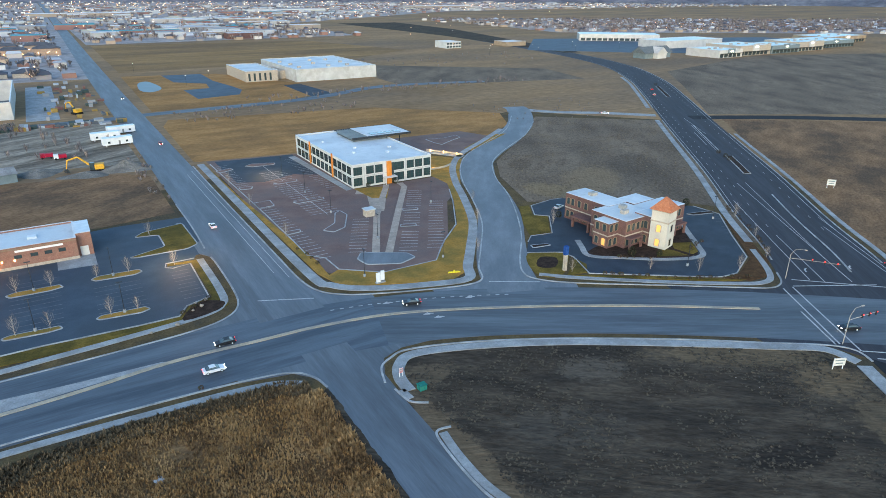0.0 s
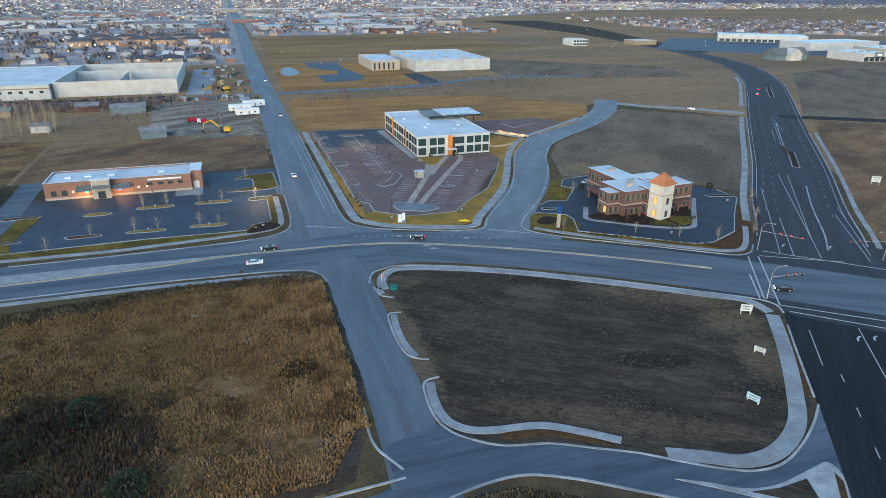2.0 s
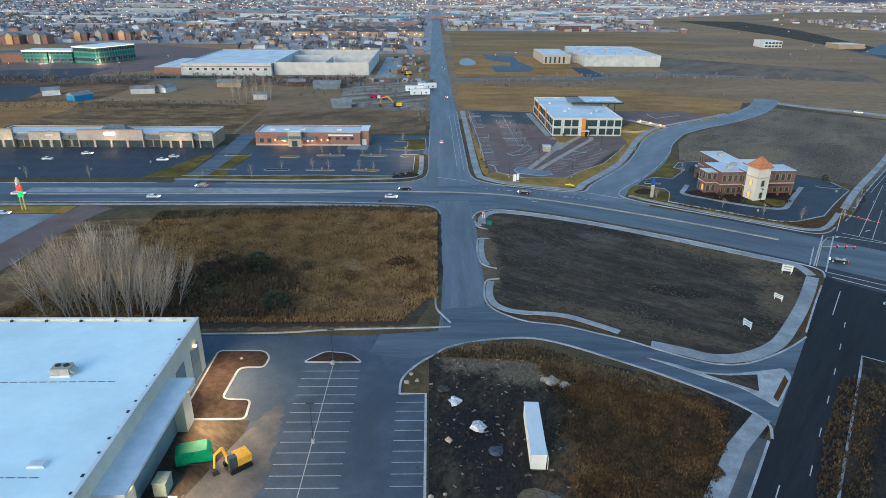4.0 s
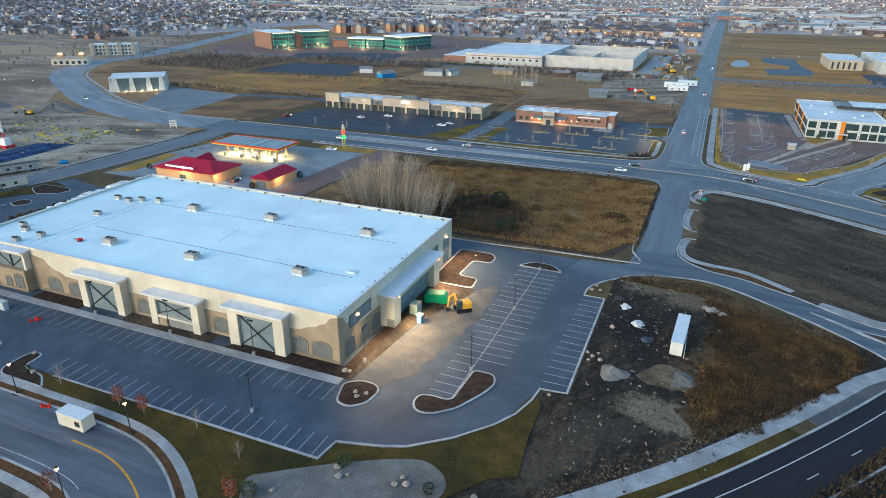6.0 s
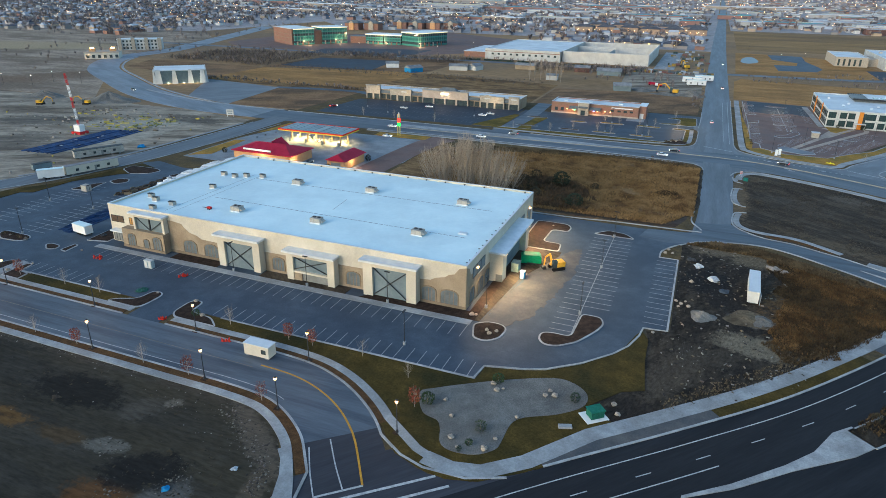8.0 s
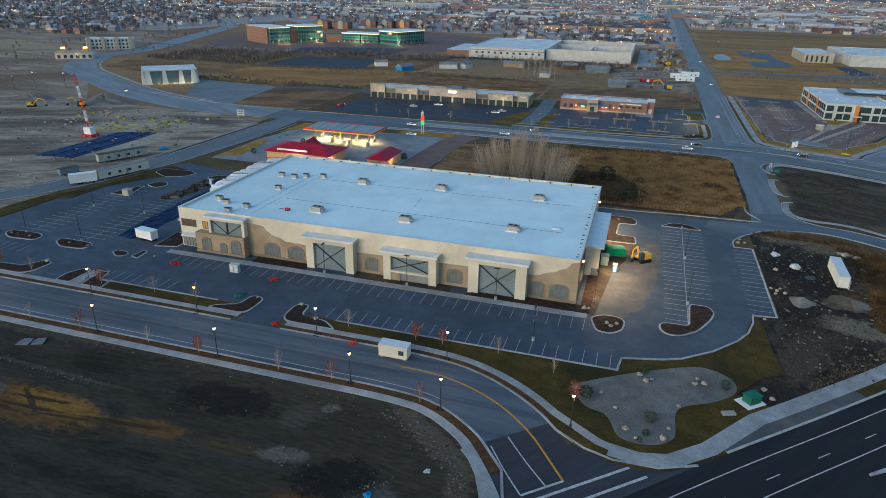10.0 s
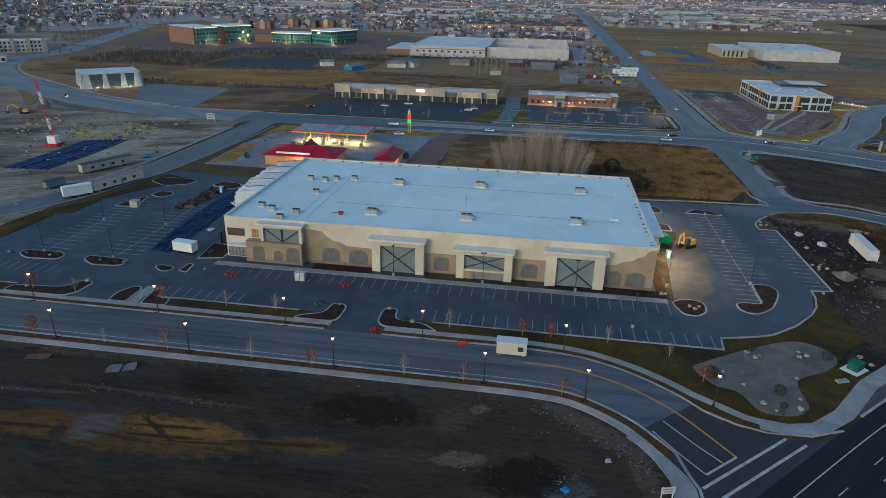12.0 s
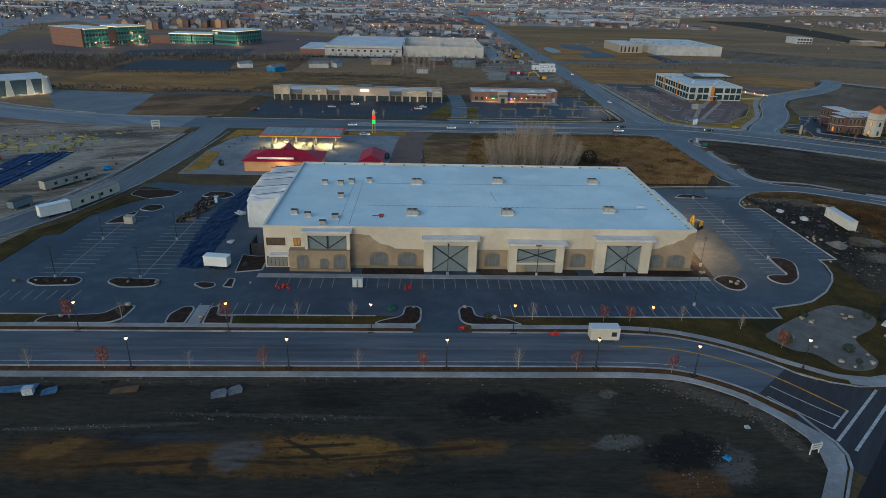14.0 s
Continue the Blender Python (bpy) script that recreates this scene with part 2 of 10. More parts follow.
YARD = surf("muddy_yard", (0.020, 0.0165, 0.0135), (0.072, 0.058, 0.042), 2.2, 0.92, 0.9, c3=(0.024, 0.020, 0.017), size3=9, grain=0.7, grain_size=0.6, stretch=(1, 0.45, 1), turn=-20, spots=(
    (44, 12, 10, 5.5, 15, (0.140, 0.112, 0.076), 0.9), (54, 7, 8, 6, 0, (0.150, 0.118, 0.076), 0.8), (51, -44, 10, 5.5, -10, (0.170, 0.142, 0.100), 0.9), (51, -31, 6.5, 4, 0, (0.140, 0.128, 0.110), 0.8), (70, -14, 15, 27, -28, (0.120, 0.070, 0.030), 0.9), (74, -4, 10, 7, 35, (0.150, 0.098, 0.046), 0.8), (62, -34, 7, 12, -25, (0.110, 0.064, 0.028), 0.85), (40, -12, 7, 10, 0, (0.017, 0.017, 0.018), 0.85), (45, -22, 6, 8, 0, (0.022, 0.020, 0.019), 0.8), (34, -62, 5, 12, -20, (0.075, 0.060, 0.044), 0.7), (40, -52, 8, 5, 0, (0.060, 0.050, 0.038), 0.6), (28, -78, 4, 6, -40, (0.030, 0.024, 0.020), 0.8)))
LAWN = surf("winter_lawn", (0.0504, 0.0371, 0.0112), (0.0924, 0.0627, 0.0175), 5, 0.95, 0.6, c3=(0.0364, 0.0320, 0.0125), size3=14, grain=0.5, grain_size=0.4)
OLAWN = surf("ochre_lawn", (0.2898, 0.1673, 0.0345), (0.4106, 0.2343, 0.0575), 4, 0.95, 0.5, c3=(0.2053, 0.1450, 0.0403), size3=12, grain=0.35, grain_size=0.35)
ASPH = surf("weathered_asphalt", (0.0465, 0.0650, 0.0901), (0.0707, 0.0960, 0.1293), 5, 0.66, 0.25, c3=(0.0409, 0.0570, 0.0806), size3=16, grain=0.25, grain_size=0.3, spec=0.28)
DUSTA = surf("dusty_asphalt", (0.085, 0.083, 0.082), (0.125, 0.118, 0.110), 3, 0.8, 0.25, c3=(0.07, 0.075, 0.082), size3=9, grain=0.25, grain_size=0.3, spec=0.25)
DARKB = surf("dark_sealed_asphalt", (0.028, 0.038, 0.054), (0.046, 0.060, 0.080), 6, 0.75, 0.25, c3=(0.034, 0.044, 0.058), size3=16, grain=0.2, grain_size=0.25, spec=0.25)
ROADM = surf("road_asphalt", (0.0770, 0.0936, 0.1164), (0.1130, 0.1350, 0.1641), 3.2, 0.58, 0.25, c3=(0.0521, 0.0650, 0.0848), size3=5, grain=0.2, grain_size=0.3, stretch=(0.10, 1, 1), spec=0.3)
ROADY = surf("road_asphalt_north", (0.092, 0.104, 0.122), (0.135, 0.150, 0.172), 3.2, 0.58, 0.25, c3=(0.080, 0.088, 0.102), size3=5, grain=0.2, grain_size=0.3, stretch=(1, 0.08, 1), spec=0.5)
# paler than the rest of the avenue: grazing sky sheen put into the colour
ROADL = surf("sheen_lightened_asphalt", (0.1540, 0.1716, 0.1958), (0.2145, 0.2376, 0.2695), 5, 0.55, 0.25, c3=(0.1100, 0.1254, 0.1452), size3=12, grain=0.2, grain_size=0.3, stretch=(0.2, 1, 1), spec=0.55, turn=-25)
# this western ground is coloured lighter for the haze lying over it
PALEG = surf("pale_rough_ground", (0.2300, 0.1782, 0.1323), (0.3795, 0.3047, 0.2300), 12, 0.95, 0.6, c3=(0.1725, 0.1323, 0.0978), size3=40, grain=0.5, grain_size=1.4, stretch=(0.4, 1, 1), spots=((-430, 200, 60, 24, 50, (0.16, 0.11, 0.075), 0.8), (-480, 150, 70, 20, 10, (0.17, 0.115, 0.078), 0.8), (-700, 330, 160, 50, 20, (0.36, 0.28, 0.17), 0.8)))
ROADW = surf("road_asphalt_turning", (0.066, 0.076, 0.092), (0.112, 0.126, 0.146), 2.6, 0.58, 0.25, c3=(0.050, 0.058, 0.070), size3=5, grain=0.2, grain_size=0.3, stretch=(0.09, 1, 1), spec=0.45, turn=-31)
ROADC = surf("road_asphalt_bend", (0.1166, 0.1274, 0.1426), (0.1620, 0.1750, 0.1944), 5, 0.58, 0.25, c3=(0.0950, 0.1058, 0.1231), size3=12, grain=0.2, grain_size=0.3, stretch=(0.3, 1, 1), spec=0.5, turn=55)
VERGE = surf("dull_verge_grass", (0.085, 0.062, 0.030), (0.14, 0.10, 0.048), 4, 0.95, 0.7, c3=(0.075, 0.062, 0.042), size3=12, grain=0.45, grain_size=0.6)
DARKA = surf("fresh_asphalt", (0.0148, 0.0159, 0.0192), (0.0266, 0.0281, 0.0325), 3, 0.85, 0.25, c3=(0.0199, 0.0211, 0.0244), size3=8, grain=0.2, grain_size=0.3, spec=0.15, stretch=(0.08, 1, 1), turn=50)
HWYN = surf("worn_highway_asphalt", (0.0341, 0.0367, 0.0453), (0.0563, 0.0585, 0.0697), 2.6, 0.82, 0.25, c3=(0.0426, 0.0419, 0.0489), size3=6, grain=0.2, grain_size=0.3, spec=0.2, stretch=(0.07, 1, 1), turn=50)
BLUEA = surf("sealed_asphalt", (0.038, 0.054, 0.076), (0.056, 0.077, 0.105), 7, 0.72, 0.25, c3=(0.043, 0.057, 0.075), size3=20, grain=0.2, grain_size=0.25, spec=0.3)
MLAWN = surf("olive_winter_lawn", (0.12, 0.086, 0.018), (0.20, 0.14, 0.032), 4, 0.95, 0.6, c3=(0.085, 0.068, 0.018), size3=11, grain=0.4, grain_size=0.4)
BROWNA = surf("brownish_asphalt", (0.155, 0.105, 0.092), (0.21, 0.145, 0.125), 9, 0.85, 0.25, c3=(0.16, 0.125, 0.118), size3=26, grain=0.2, grain_size=0.3)
CONC = surf("pale_concrete", (0.2697, 0.2837, 0.2930), (0.3720, 0.3860, 0.3906), 3, 0.85, 0.25, c3=(0.2418, 0.2465, 0.2465), size3=9, grain=0.25, grain_size=0.35)
KERB = surf("kerb_concrete", (0.32, 0.335, 0.34), (0.45, 0.455, 0.455), 2.5, 0.85, 0.25, c3=(0.25, 0.255, 0.255), size3=7, grain=0.25, grain_size=0.3)
FORE = surf("forecourt_concrete", (0.20, 0.225, 0.245), (0.27, 0.295, 0.315), 6, 0.85, 0.25, c3=(0.17, 0.19, 0.21), size3=16, grain=0.2, grain_size=0.3)
PMUD = surf("dried_pale_mud", (0.12, 0.094, 0.060), (0.20, 0.158, 0.104), 2.0, 0.95, 0.9, c3=(0.075, 0.058, 0.038), size3=4, grain=0.5, grain_size=0.5)
GRAVEL = surf("pale_gravel", (0.145, 0.140, 0.128), (0.205, 0.197, 0.180), 4, 0.95, 0.9, c3=(0.125, 0.120, 0.110), size3=9, grain=0.5, grain_size=0.25)
MULCH = surf("dark_bark_mulch", (0.0263, 0.0180, 0.0142), (0.0562, 0.0375, 0.0285), 1.5, 0.95, 0.9, grain=0.5, grain_size=0.25)
RMULCH = surf("rusty_bark_mulch", (0.0682, 0.0372, 0.0186), (0.1116, 0.0620, 0.0279), 1.5, 0.95, 0.9, grain=0.5, grain_size=0.25)
MIDP = surf("worn_bay_paint", (0.4, 0.41, 0.42), (0.55, 0.56, 0.57), 0.8, 0.7, 0.1, grain=0.2, grain_size=0.2)
DIMP = surf("faded_bay_paint", (0.28, 0.29, 0.3), (0.42, 0.43, 0.44), 0.8, 0.7, 0.1, grain=0.2, grain_size=0.2)
PAINT = surf("road_paint", (0.34, 0.34, 0.34), (0.54, 0.54, 0.54), 0.8, 0.7, 0.1, grain=0.2, grain_size=0.2)
YPAINT = surf("yellow_road_paint", (0.45, 0.22, 0.03), (0.6, 0.32, 0.05), 1.0, 0.7, 0.1, grain=0.2, grain_size=0.2)
ROOF = surf("white_roof_membrane", (0.64, 0.78, 0.80), (0.72, 0.86, 0.87), 9, 0.6, 0.08, c3=(0.60, 0.73, 0.755), size3=24, grain=0.1, grain_size=1.2)
ROOFP = surf("pale_roof", (0.55, 0.60, 0.63), (0.70, 0.74, 0.76), 6, 0.6, 0.1, c3=(0.48, 0.52, 0.55), size3=12, grain=0.12, grain_size=0.6)
CREAM = surf("cream_stucco", (0.57, 0.515, 0.405), (0.66, 0.600, 0.485), 5, 0.9, 0.2, c3=(0.52, 0.475, 0.385), size3=9, grain=0.15, grain_size=0.3)
TAN = surf("tan_stucco", (0.300, 0.235, 0.160), (0.375, 0.295, 0.205), 4, 0.9, 0.2, c3=(0.27, 0.21, 0.145), size3=7, grain=0.15, grain_size=0.3)
GREYP = surf("slate_sheathing", (0.16, 0.20, 0.215), (0.20, 0.245, 0.26), 3, 0.8, 0.1, grain=0.1, grain_size=0.3)
TRIM = surf("brown_stucco_trim", (0.215, 0.165, 0.112), (0.265, 0.205, 0.14), 2, 0.9, 0.2, grain=0.12, grain_size=0.3)
DUSKP = surf("dusty_slate_panel", (0.115, 0.130, 0.135), (0.165, 0.180, 0.185), 2, 0.75, 0.1, grain=0.15, grain_size=0.3)
GREYD = surf("taupe_sheathing", (0.20, 0.205, 0.195), (0.26, 0.26, 0.245), 3, 0.8, 0.1, grain=0.1, grain_size=0.3)
STEEL = surf("dark_steel", (0.04, 0.043, 0.047), (0.06, 0.063, 0.067), 1, 0.5, 0.05, grain=0.1, grain_size=0.1, metal=0.4)
METAL = surf("pale_metal", (0.62, 0.65, 0.67), (0.74, 0.76, 0.77), 2, 0.4, 0.05, grain=0.1, grain_size=0.3, metal=0.3)
UNIT = surf("weathered_unit_metal", (0.32, 0.30, 0.26), (0.46, 0.43, 0.38), 1, 0.6, 0.1, grain=0.2, grain_size=0.2)
WHITE = surf("white_paint", (0.70, 0.70, 0.68), (0.80, 0.80, 0.78), 3, 0.6, 0.1, grain=0.1, grain_size=0.3)
OFFW = surf("white_panel", (0.50, 0.51, 0.50), (0.60, 0.61, 0.59), 3, 0.7, 0.1, c3=(0.47, 0.47, 0.45), size3=7, grain=0.08, grain_size=0.3)
BRICK = surf("red_brown_brick", (0.215, 0.115, 0.086), (0.30, 0.165, 0.125), 1.2, 0.9, 0.4, c3=(0.25, 0.15, 0.115), size3=5, grain=0.3, grain_size=0.25)
PBRICK = surf("pink_brown_brick", (0.125, 0.072, 0.064), (0.18, 0.104, 0.092), 1.2, 0.9, 0.4, c3=(0.15, 0.095, 0.085), size3=4, grain=0.3, grain_size=0.25)
STONE = surf("buff_stone", (0.34, 0.30, 0.245), (0.45, 0.40, 0.33), 1.0, 0.9, 0.3, grain=0.25, grain_size=0.3)
ORANGE = surf("orange_panel", (0.55, 0.20, 0.03), (0.62, 0.25, 0.05), 2, 0.6, 0.1, grain=0.1, grain_size=0.3)
TERRA = surf("terracotta_roof", (0.38, 0.14, 0.07), (0.48, 0.20, 0.10), 1, 0.8, 0.3, grain=0.3, grain_size=0.3)
REDR = surf("crimson_metal_roof", (0.32, 0.012, 0.035), (0.40, 0.02, 0.05), 3, 0.5, 0.1, grain=0.1, grain_size=0.4)
PEACH = surf("peach_stucco", (0.55, 0.30, 0.14), (0.64, 0.37, 0.19), 3, 0.85, 0.2, grain=0.1, grain_size=0.3)
GLASS = glazing("dark_glass", (0.045, 0.065, 0.07))
AMBER = glazing("brown_glass", (0.12, 0.08, 0.05), 0.15)
PALE_H = surf("pale_hotel_stucco", (0.50, 0.48, 0.42), (0.60, 0.58, 0.51), 4, 0.9, 0.2, grain=0.12, grain_size=0.4)
BOARD = surf("raw_plywood", (0.42, 0.22, 0.07), (0.50, 0.28, 0.10), 1, 0.8, 0.1)
OGLASS = glazing("green_grey_glass", (0.030, 0.060, 0.062), 0.06)
TEAL = glazing("teal_glass", (0.04, 0.16, 0.14))
WARM = glow("lit_window", (1.0, 0.40, 0.09), 0.30)
LAMPW = glow("warm_lamp", (1.0, 0.50, 0.16), 4.5)
LAMPC = glow("pale_lamp", (1.0, 0.78, 0.5), 4.0)
BARK = surf("pale_bark", (0.36, 0.30, 0.24), (0.48, 0.41, 0.33), 0.6, 0.9, 0.4, grain=0.3, grain_size=0.15)
TWIG = surf("grey_twigs", (0.17, 0.135, 0.10), (0.24, 0.19, 0.14), 0.6, 0.9, 0.2, grain=0.2, grain_size=0.15)
ROCK = surf("pale_boulder", (0.32, 0.27, 0.215), (0.46, 0.40, 0.33), 0.6, 0.9, 0.6, c3=(0.22, 0.19, 0.155), size3=1.0, grain=0.4, grain_size=0.15)
RUBBER = surf("black_rubber", (0.015, 0.015, 0.016), (0.025, 0.025, 0.026), 0.5, 0.8, 0.1, grain=0.1, grain_size=0.1)


# ---- building blocks ----
class Geo:
    """Collects vertices and faces of one mesh."""

    def __init__(self):
        self.v, self.f = [], []

    def add(self, vs, fs):
        n = len(self.v)
        self.v += [tuple(p) for p in vs]
        self.f += [tuple(i + n for i in q) for q in fs]
        return self

    def box(self, x0, x1, y0, y1, z0, z1):
        return self.add([(x0, y0, z0), (x1, y0, z0), (x1, y1, z0), (x0, y1, z0), (x0, y0, z1), (x1, y0, z1), (x1, y1, z1), (x0, y1, z1)],
                        [(3, 2, 1, 0), (4, 5, 6, 7), (0, 1, 5, 4), (1, 2, 6, 5), (2, 3, 7, 6), (3, 0, 4, 7)])

    def prism(self, outline, z0, z1, bottom=True):
        """An outline (x, y) raised from z0 to z1."""
        p = ccw(outline)
        n = len(p)
        fs = [tuple(range(n, 2 * n))] + [(i, (i + 1) % n, n + (i + 1) % n, n + i) for i in range(n)]
        if bottom:
            fs.append(tuple(range(n - 1, -1, -1)))
        return self.add([(x, y, z0) for x, y in p] + [(x, y, z1) for x, y in p], fs)

    def slab(self, outline, origin, u, v, depth):
        """An outline in the plane of u and v at origin, given `depth` along u x v."""
        o, u, v = Vector(origin), Vector(u), Vector(v)
        w = u.cross(v).normalized() * depth
        p = ccw(outline)
        n = len(p)
        base = [o + u * a + v * b for a, b in p]
        fs = [tuple(range(n, 2 * n)), tuple(range(n - 1, -1, -1))] + [(i, (i + 1) % n, n + (i + 1) % n, n + i) for i in range(n)]
        return self.add(base + [q + w for q in base], fs)

    def tube(self, p0, p1, r0, r1=None, n=8, cap=True):
        p0, p1 = Vector(p0), Vector(p1)
        r1 = r0 if r1 is None else r1
        d = (p1 - p0).normalized()
        a = d.orthogonal().normalized()
        b = d.cross(a)
        ring = [(math.cos(2 * math.pi * i / n), math.sin(2 * math.pi * i / n)) for i in range(n)]
        fs = [(i, (i + 1) % n, n + (i + 1) % n, n + i) for i in range(n)]
        if cap:
            fs += [tuple(range(n - 1, -1, -1)), tuple(range(n, 2 * n))]
        return self.add([p0 + (a * c + b * s) * r0 for c, s in ring] + [p1 + (a * c + b * s) * r1 for c, s in ring], fs)

    def ball(self, c, r, n=8, squash=1.0, rough=0.0, rng=random):
        vs, fs = [], []
        m = n // 2
        for i in range(m + 1):
            th = math.pi * i / m
            for j in range(n):
                ph = 2 * math.pi * j / n
                k = r * (1 + rough * (rng.random() - 0.5))
                vs.append((c[0] + k * math.sin(th) * math.cos(ph), c[1] + k * math.sin(th) * math.sin(ph), c[2] + k * squash * math.cos(th)))
        for i in range(m):
            for j in range(n):
                fs.append((i * n + j, (i + 1) * n + j, (i + 1) * n + (j + 1) % n, i * n + (j + 1) % n))
        return self.add(vs, fs)

    def ribbon(self, left, right, z0, z1):
        """A raised band between two lines of equal length."""
        n = len(left)
        vs = [(x, y, z1) for x, y in left] + [(x, y, z1) for x, y in right] + [(x, y, z0) for x, y in left] + [(x, y, z0) for x, y in right]
        fs = []
        for i in range(n - 1):
            fs += [(i, n + i, n + i + 1, i + 1), (2 * n + i, i, i + 1, 2 * n + i + 1), (n + i, 3 * n + i, 3 * n + i + 1, n + i + 1)]
        fs += [(0, 2 * n, 3 * n, n), (n - 1, 2 * n - 1, 4 * n - 1, 3 * n - 1)]
        return self.add(vs, fs)

    def mesh(self, name, material):
        me = bpy.data.meshes.new(name)
        me.from_pydata(self.v, [], self.f)
        me.materials.append(material)
        me.update()
        return me


def ccw(p):
    area = sum(p[i - 1][0] * p[i][1] - p[i][0] * p[i - 1][1] for i in range(len(p)))
    return list(p) if area > 0 else list(p)[::-1]


def smooth(p, n=6, closed=False):
    """Points along a soft curve through p."""
    out, m = [], len(p)
    for i in range(m if closed else m - 1):
        if closed:
            a, b, c, d = p[i - 1], p[i], p[(i + 1) % m], p[(i + 2) % m]
        else:
            a, b, c, d = p[max(i - 1, 0)], p[i], p[i + 1], p[min(i + 2, m - 1)]
        for k in range(n):
            t = k / n
            out.append(tuple(0.5 * (2 * b[j] + (c[j] - a[j]) * t + (2 * a[j] - 5 * b[j] + 4 * c[j] - d[j]) * t * t + (3 * b[j] - a[j] - 3 * c[j] + d[j]) * t ** 3) for j in (0, 1)))
    if not closed:
        out.append(tuple(p[-1]))
    return out


def shifted(p, d, closed=False):
    """The line p moved d metres to its right (inwards for a clockwise ring)."""
    out, m = [], len(p)
    for i in range(m):
        a = p[i - 1] if (closed or i) else p[i]
        b = p[(i + 1) % m] if (closed or i < m - 1) else p[i]
        tx, ty = b[0] - a[0], b[1] - a[1]
        k = math.hypot(tx, ty) or 1
        out.append((p[i][0] + d * ty / k, p[i][1] - d * tx / k))
    return out


def inset(p, d):
    return shifted(ccw(p), -d, True)


def rounded(p, r, n=4):
    """A closed outline with its corners rounded by about r metres."""
    out, m = [], len(p)
    for i in range(m):
        b = Vector(p[i])
        a, c = Vector(p[i - 1]), Vector(p[(i + 1) % m])
        ra = min(r, (a - b).length * 0.49)
        rc = min(r, (c - b).length * 0.49)
        s, e = b + (a - b).normalized() * ra, b + (c - b).normalized() * rc
        for k in range(n + 1):
            t = k / n
            q = s * (1 - t) ** 2 + b * 2 * t * (1 - t) + e * t * t
            out.append((q.x, q.y))
    return out


def put(name, geo, material, label="", category="", kind="", group=""):
    """A mesh of its own at top level."""
    return tagged(new(name, geo.mesh(name, material)), label, category, group, kind)


def structure(name, geo, material, label=""):
    return put(name, geo, material, label, name.replace("_", " ").rstrip("0123456789 "), "structure")


def thing(name, label, category, at=(0, 0, 0), group=""):
    ob = new(name)
    ob.matrix_basis = Matrix.Translation(at)
    ob.empty_display_size = 0.5
    return tagged(ob, label, category, group)


def part(name, geo, material, parent, label=""):
    ob = new(name, geo.mesh(name, material) if isinstance(geo, Geo) else geo)
    ob.parent = parent
    if parent.parent is None:
        ob.matrix_parent_inverse = parent.matrix_basis.inverted()
    if label:
        ob["label"] = label
    return ob


# ---- ground, fields, roads ----
Z_FIELD, Z_ASPH, Z_ROAD, Z_MARK, Z_KERB, Z_WALK = 0.03, 0.06, 0.08, 0.105, 0.22, 0.19

structure("ground", Geo().add([(-7000, -3000, 0), (9000, -3000, 0), (9000, 12000, 0), (-7000, 12000, 0)], [(0, 1, 2, 3)]), PLAIN, "flat dry brown plain reaching the horizon")


def along(line, step):
    """Places and headings every `step` metres along a line."""
    out, left = [], 0.0
    for a, b in zip(line, line[1:]):
        d = math.hypot(b[0] - a[0], b[1] - a[1])
        s = left
        while s < d:
            out.append((a[0] + (b[0] - a[0]) * s / d, a[1] + (b[1] - a[1]) * s / d, math.atan2(b[1] - a[1], b[0] - a[0])))
            s += step
        left = s - d
    return out


FIELDS = []


def ragged(outline, amp, step=0.8):
    """An outline whose edge wanders like dirt or grass does."""
    p = list(outline) + [outline[0]]
    out = []
    for x, y, _ in along(p, step):
        dx = noise.noise(Vector((x * 0.25, y * 0.25, 1.7))) + 0.6 * noise.noise(Vector((x * 1.1, y * 1.1, 5.1)))
        dy = noise.noise(Vector((x * 0.25, y * 0.25, 8.2))) + 0.6 * noise.noise(Vector((x * 1.1, y * 1.1, 2.9)))
        out.append((x + amp * dx, y + amp * dy))
    return out


def field(name, outline, material, label, z=Z_FIELD, soft=0, rag=0.0):
    FIELDS.append(name)
    z += 0.0008 * len(FIELDS)
    o = smooth(outline, soft, True) if soft else outline
    o = ragged(o, rag) if rag else o
    return structure(name, Geo().prism(o, -0.3, z, False), material, label)


def road(name, centre, width, material, label, z=Z_ROAD, n=8):
    c = smooth(centre, n) if n else centre
    return structure(name, Geo().ribbon(shifted(c, -width / 2), shifted(c, width / 2), -0.3, z), material, label)


def kerb(name, line, label="pale concrete kerb along the asphalt", width=0.45, n=6, closed=False, side=0, z=Z_KERB):
    p = smooth(line, n, closed) if n else list(line)
    if closed:
        p = p + p[:1]
    return structure(name, Geo().ribbon(shifted(p, side - width / 2), shifted(p, side + width / 2), -0.2, z), KERB, label)


def walkway(name, line, width=2.0, label="pale concrete footpath", n=6, z=Z_WALK, material=None):
    p = smooth(line, n) if n else list(line)
    return structure(name, Geo().ribbon(shifted(p, -width / 2), shifted(p, width / 2), -0.2, z), material or CONC, label)


def stripe(geo, line, width=0.18, z=Z_MARK):
    return geo.ribbon(shifted(line, -width / 2), shifted(line, width / 2), z - 0.015, z)


def dashes(geo, line, step=12.0, length=3.0, width=0.18, z=Z_MARK):
    for x, y, a in along(line, step):
        stripe(geo, [(x, y), (x + length * math.cos(a), y + length * math.sin(a))], width, z)
    return geo


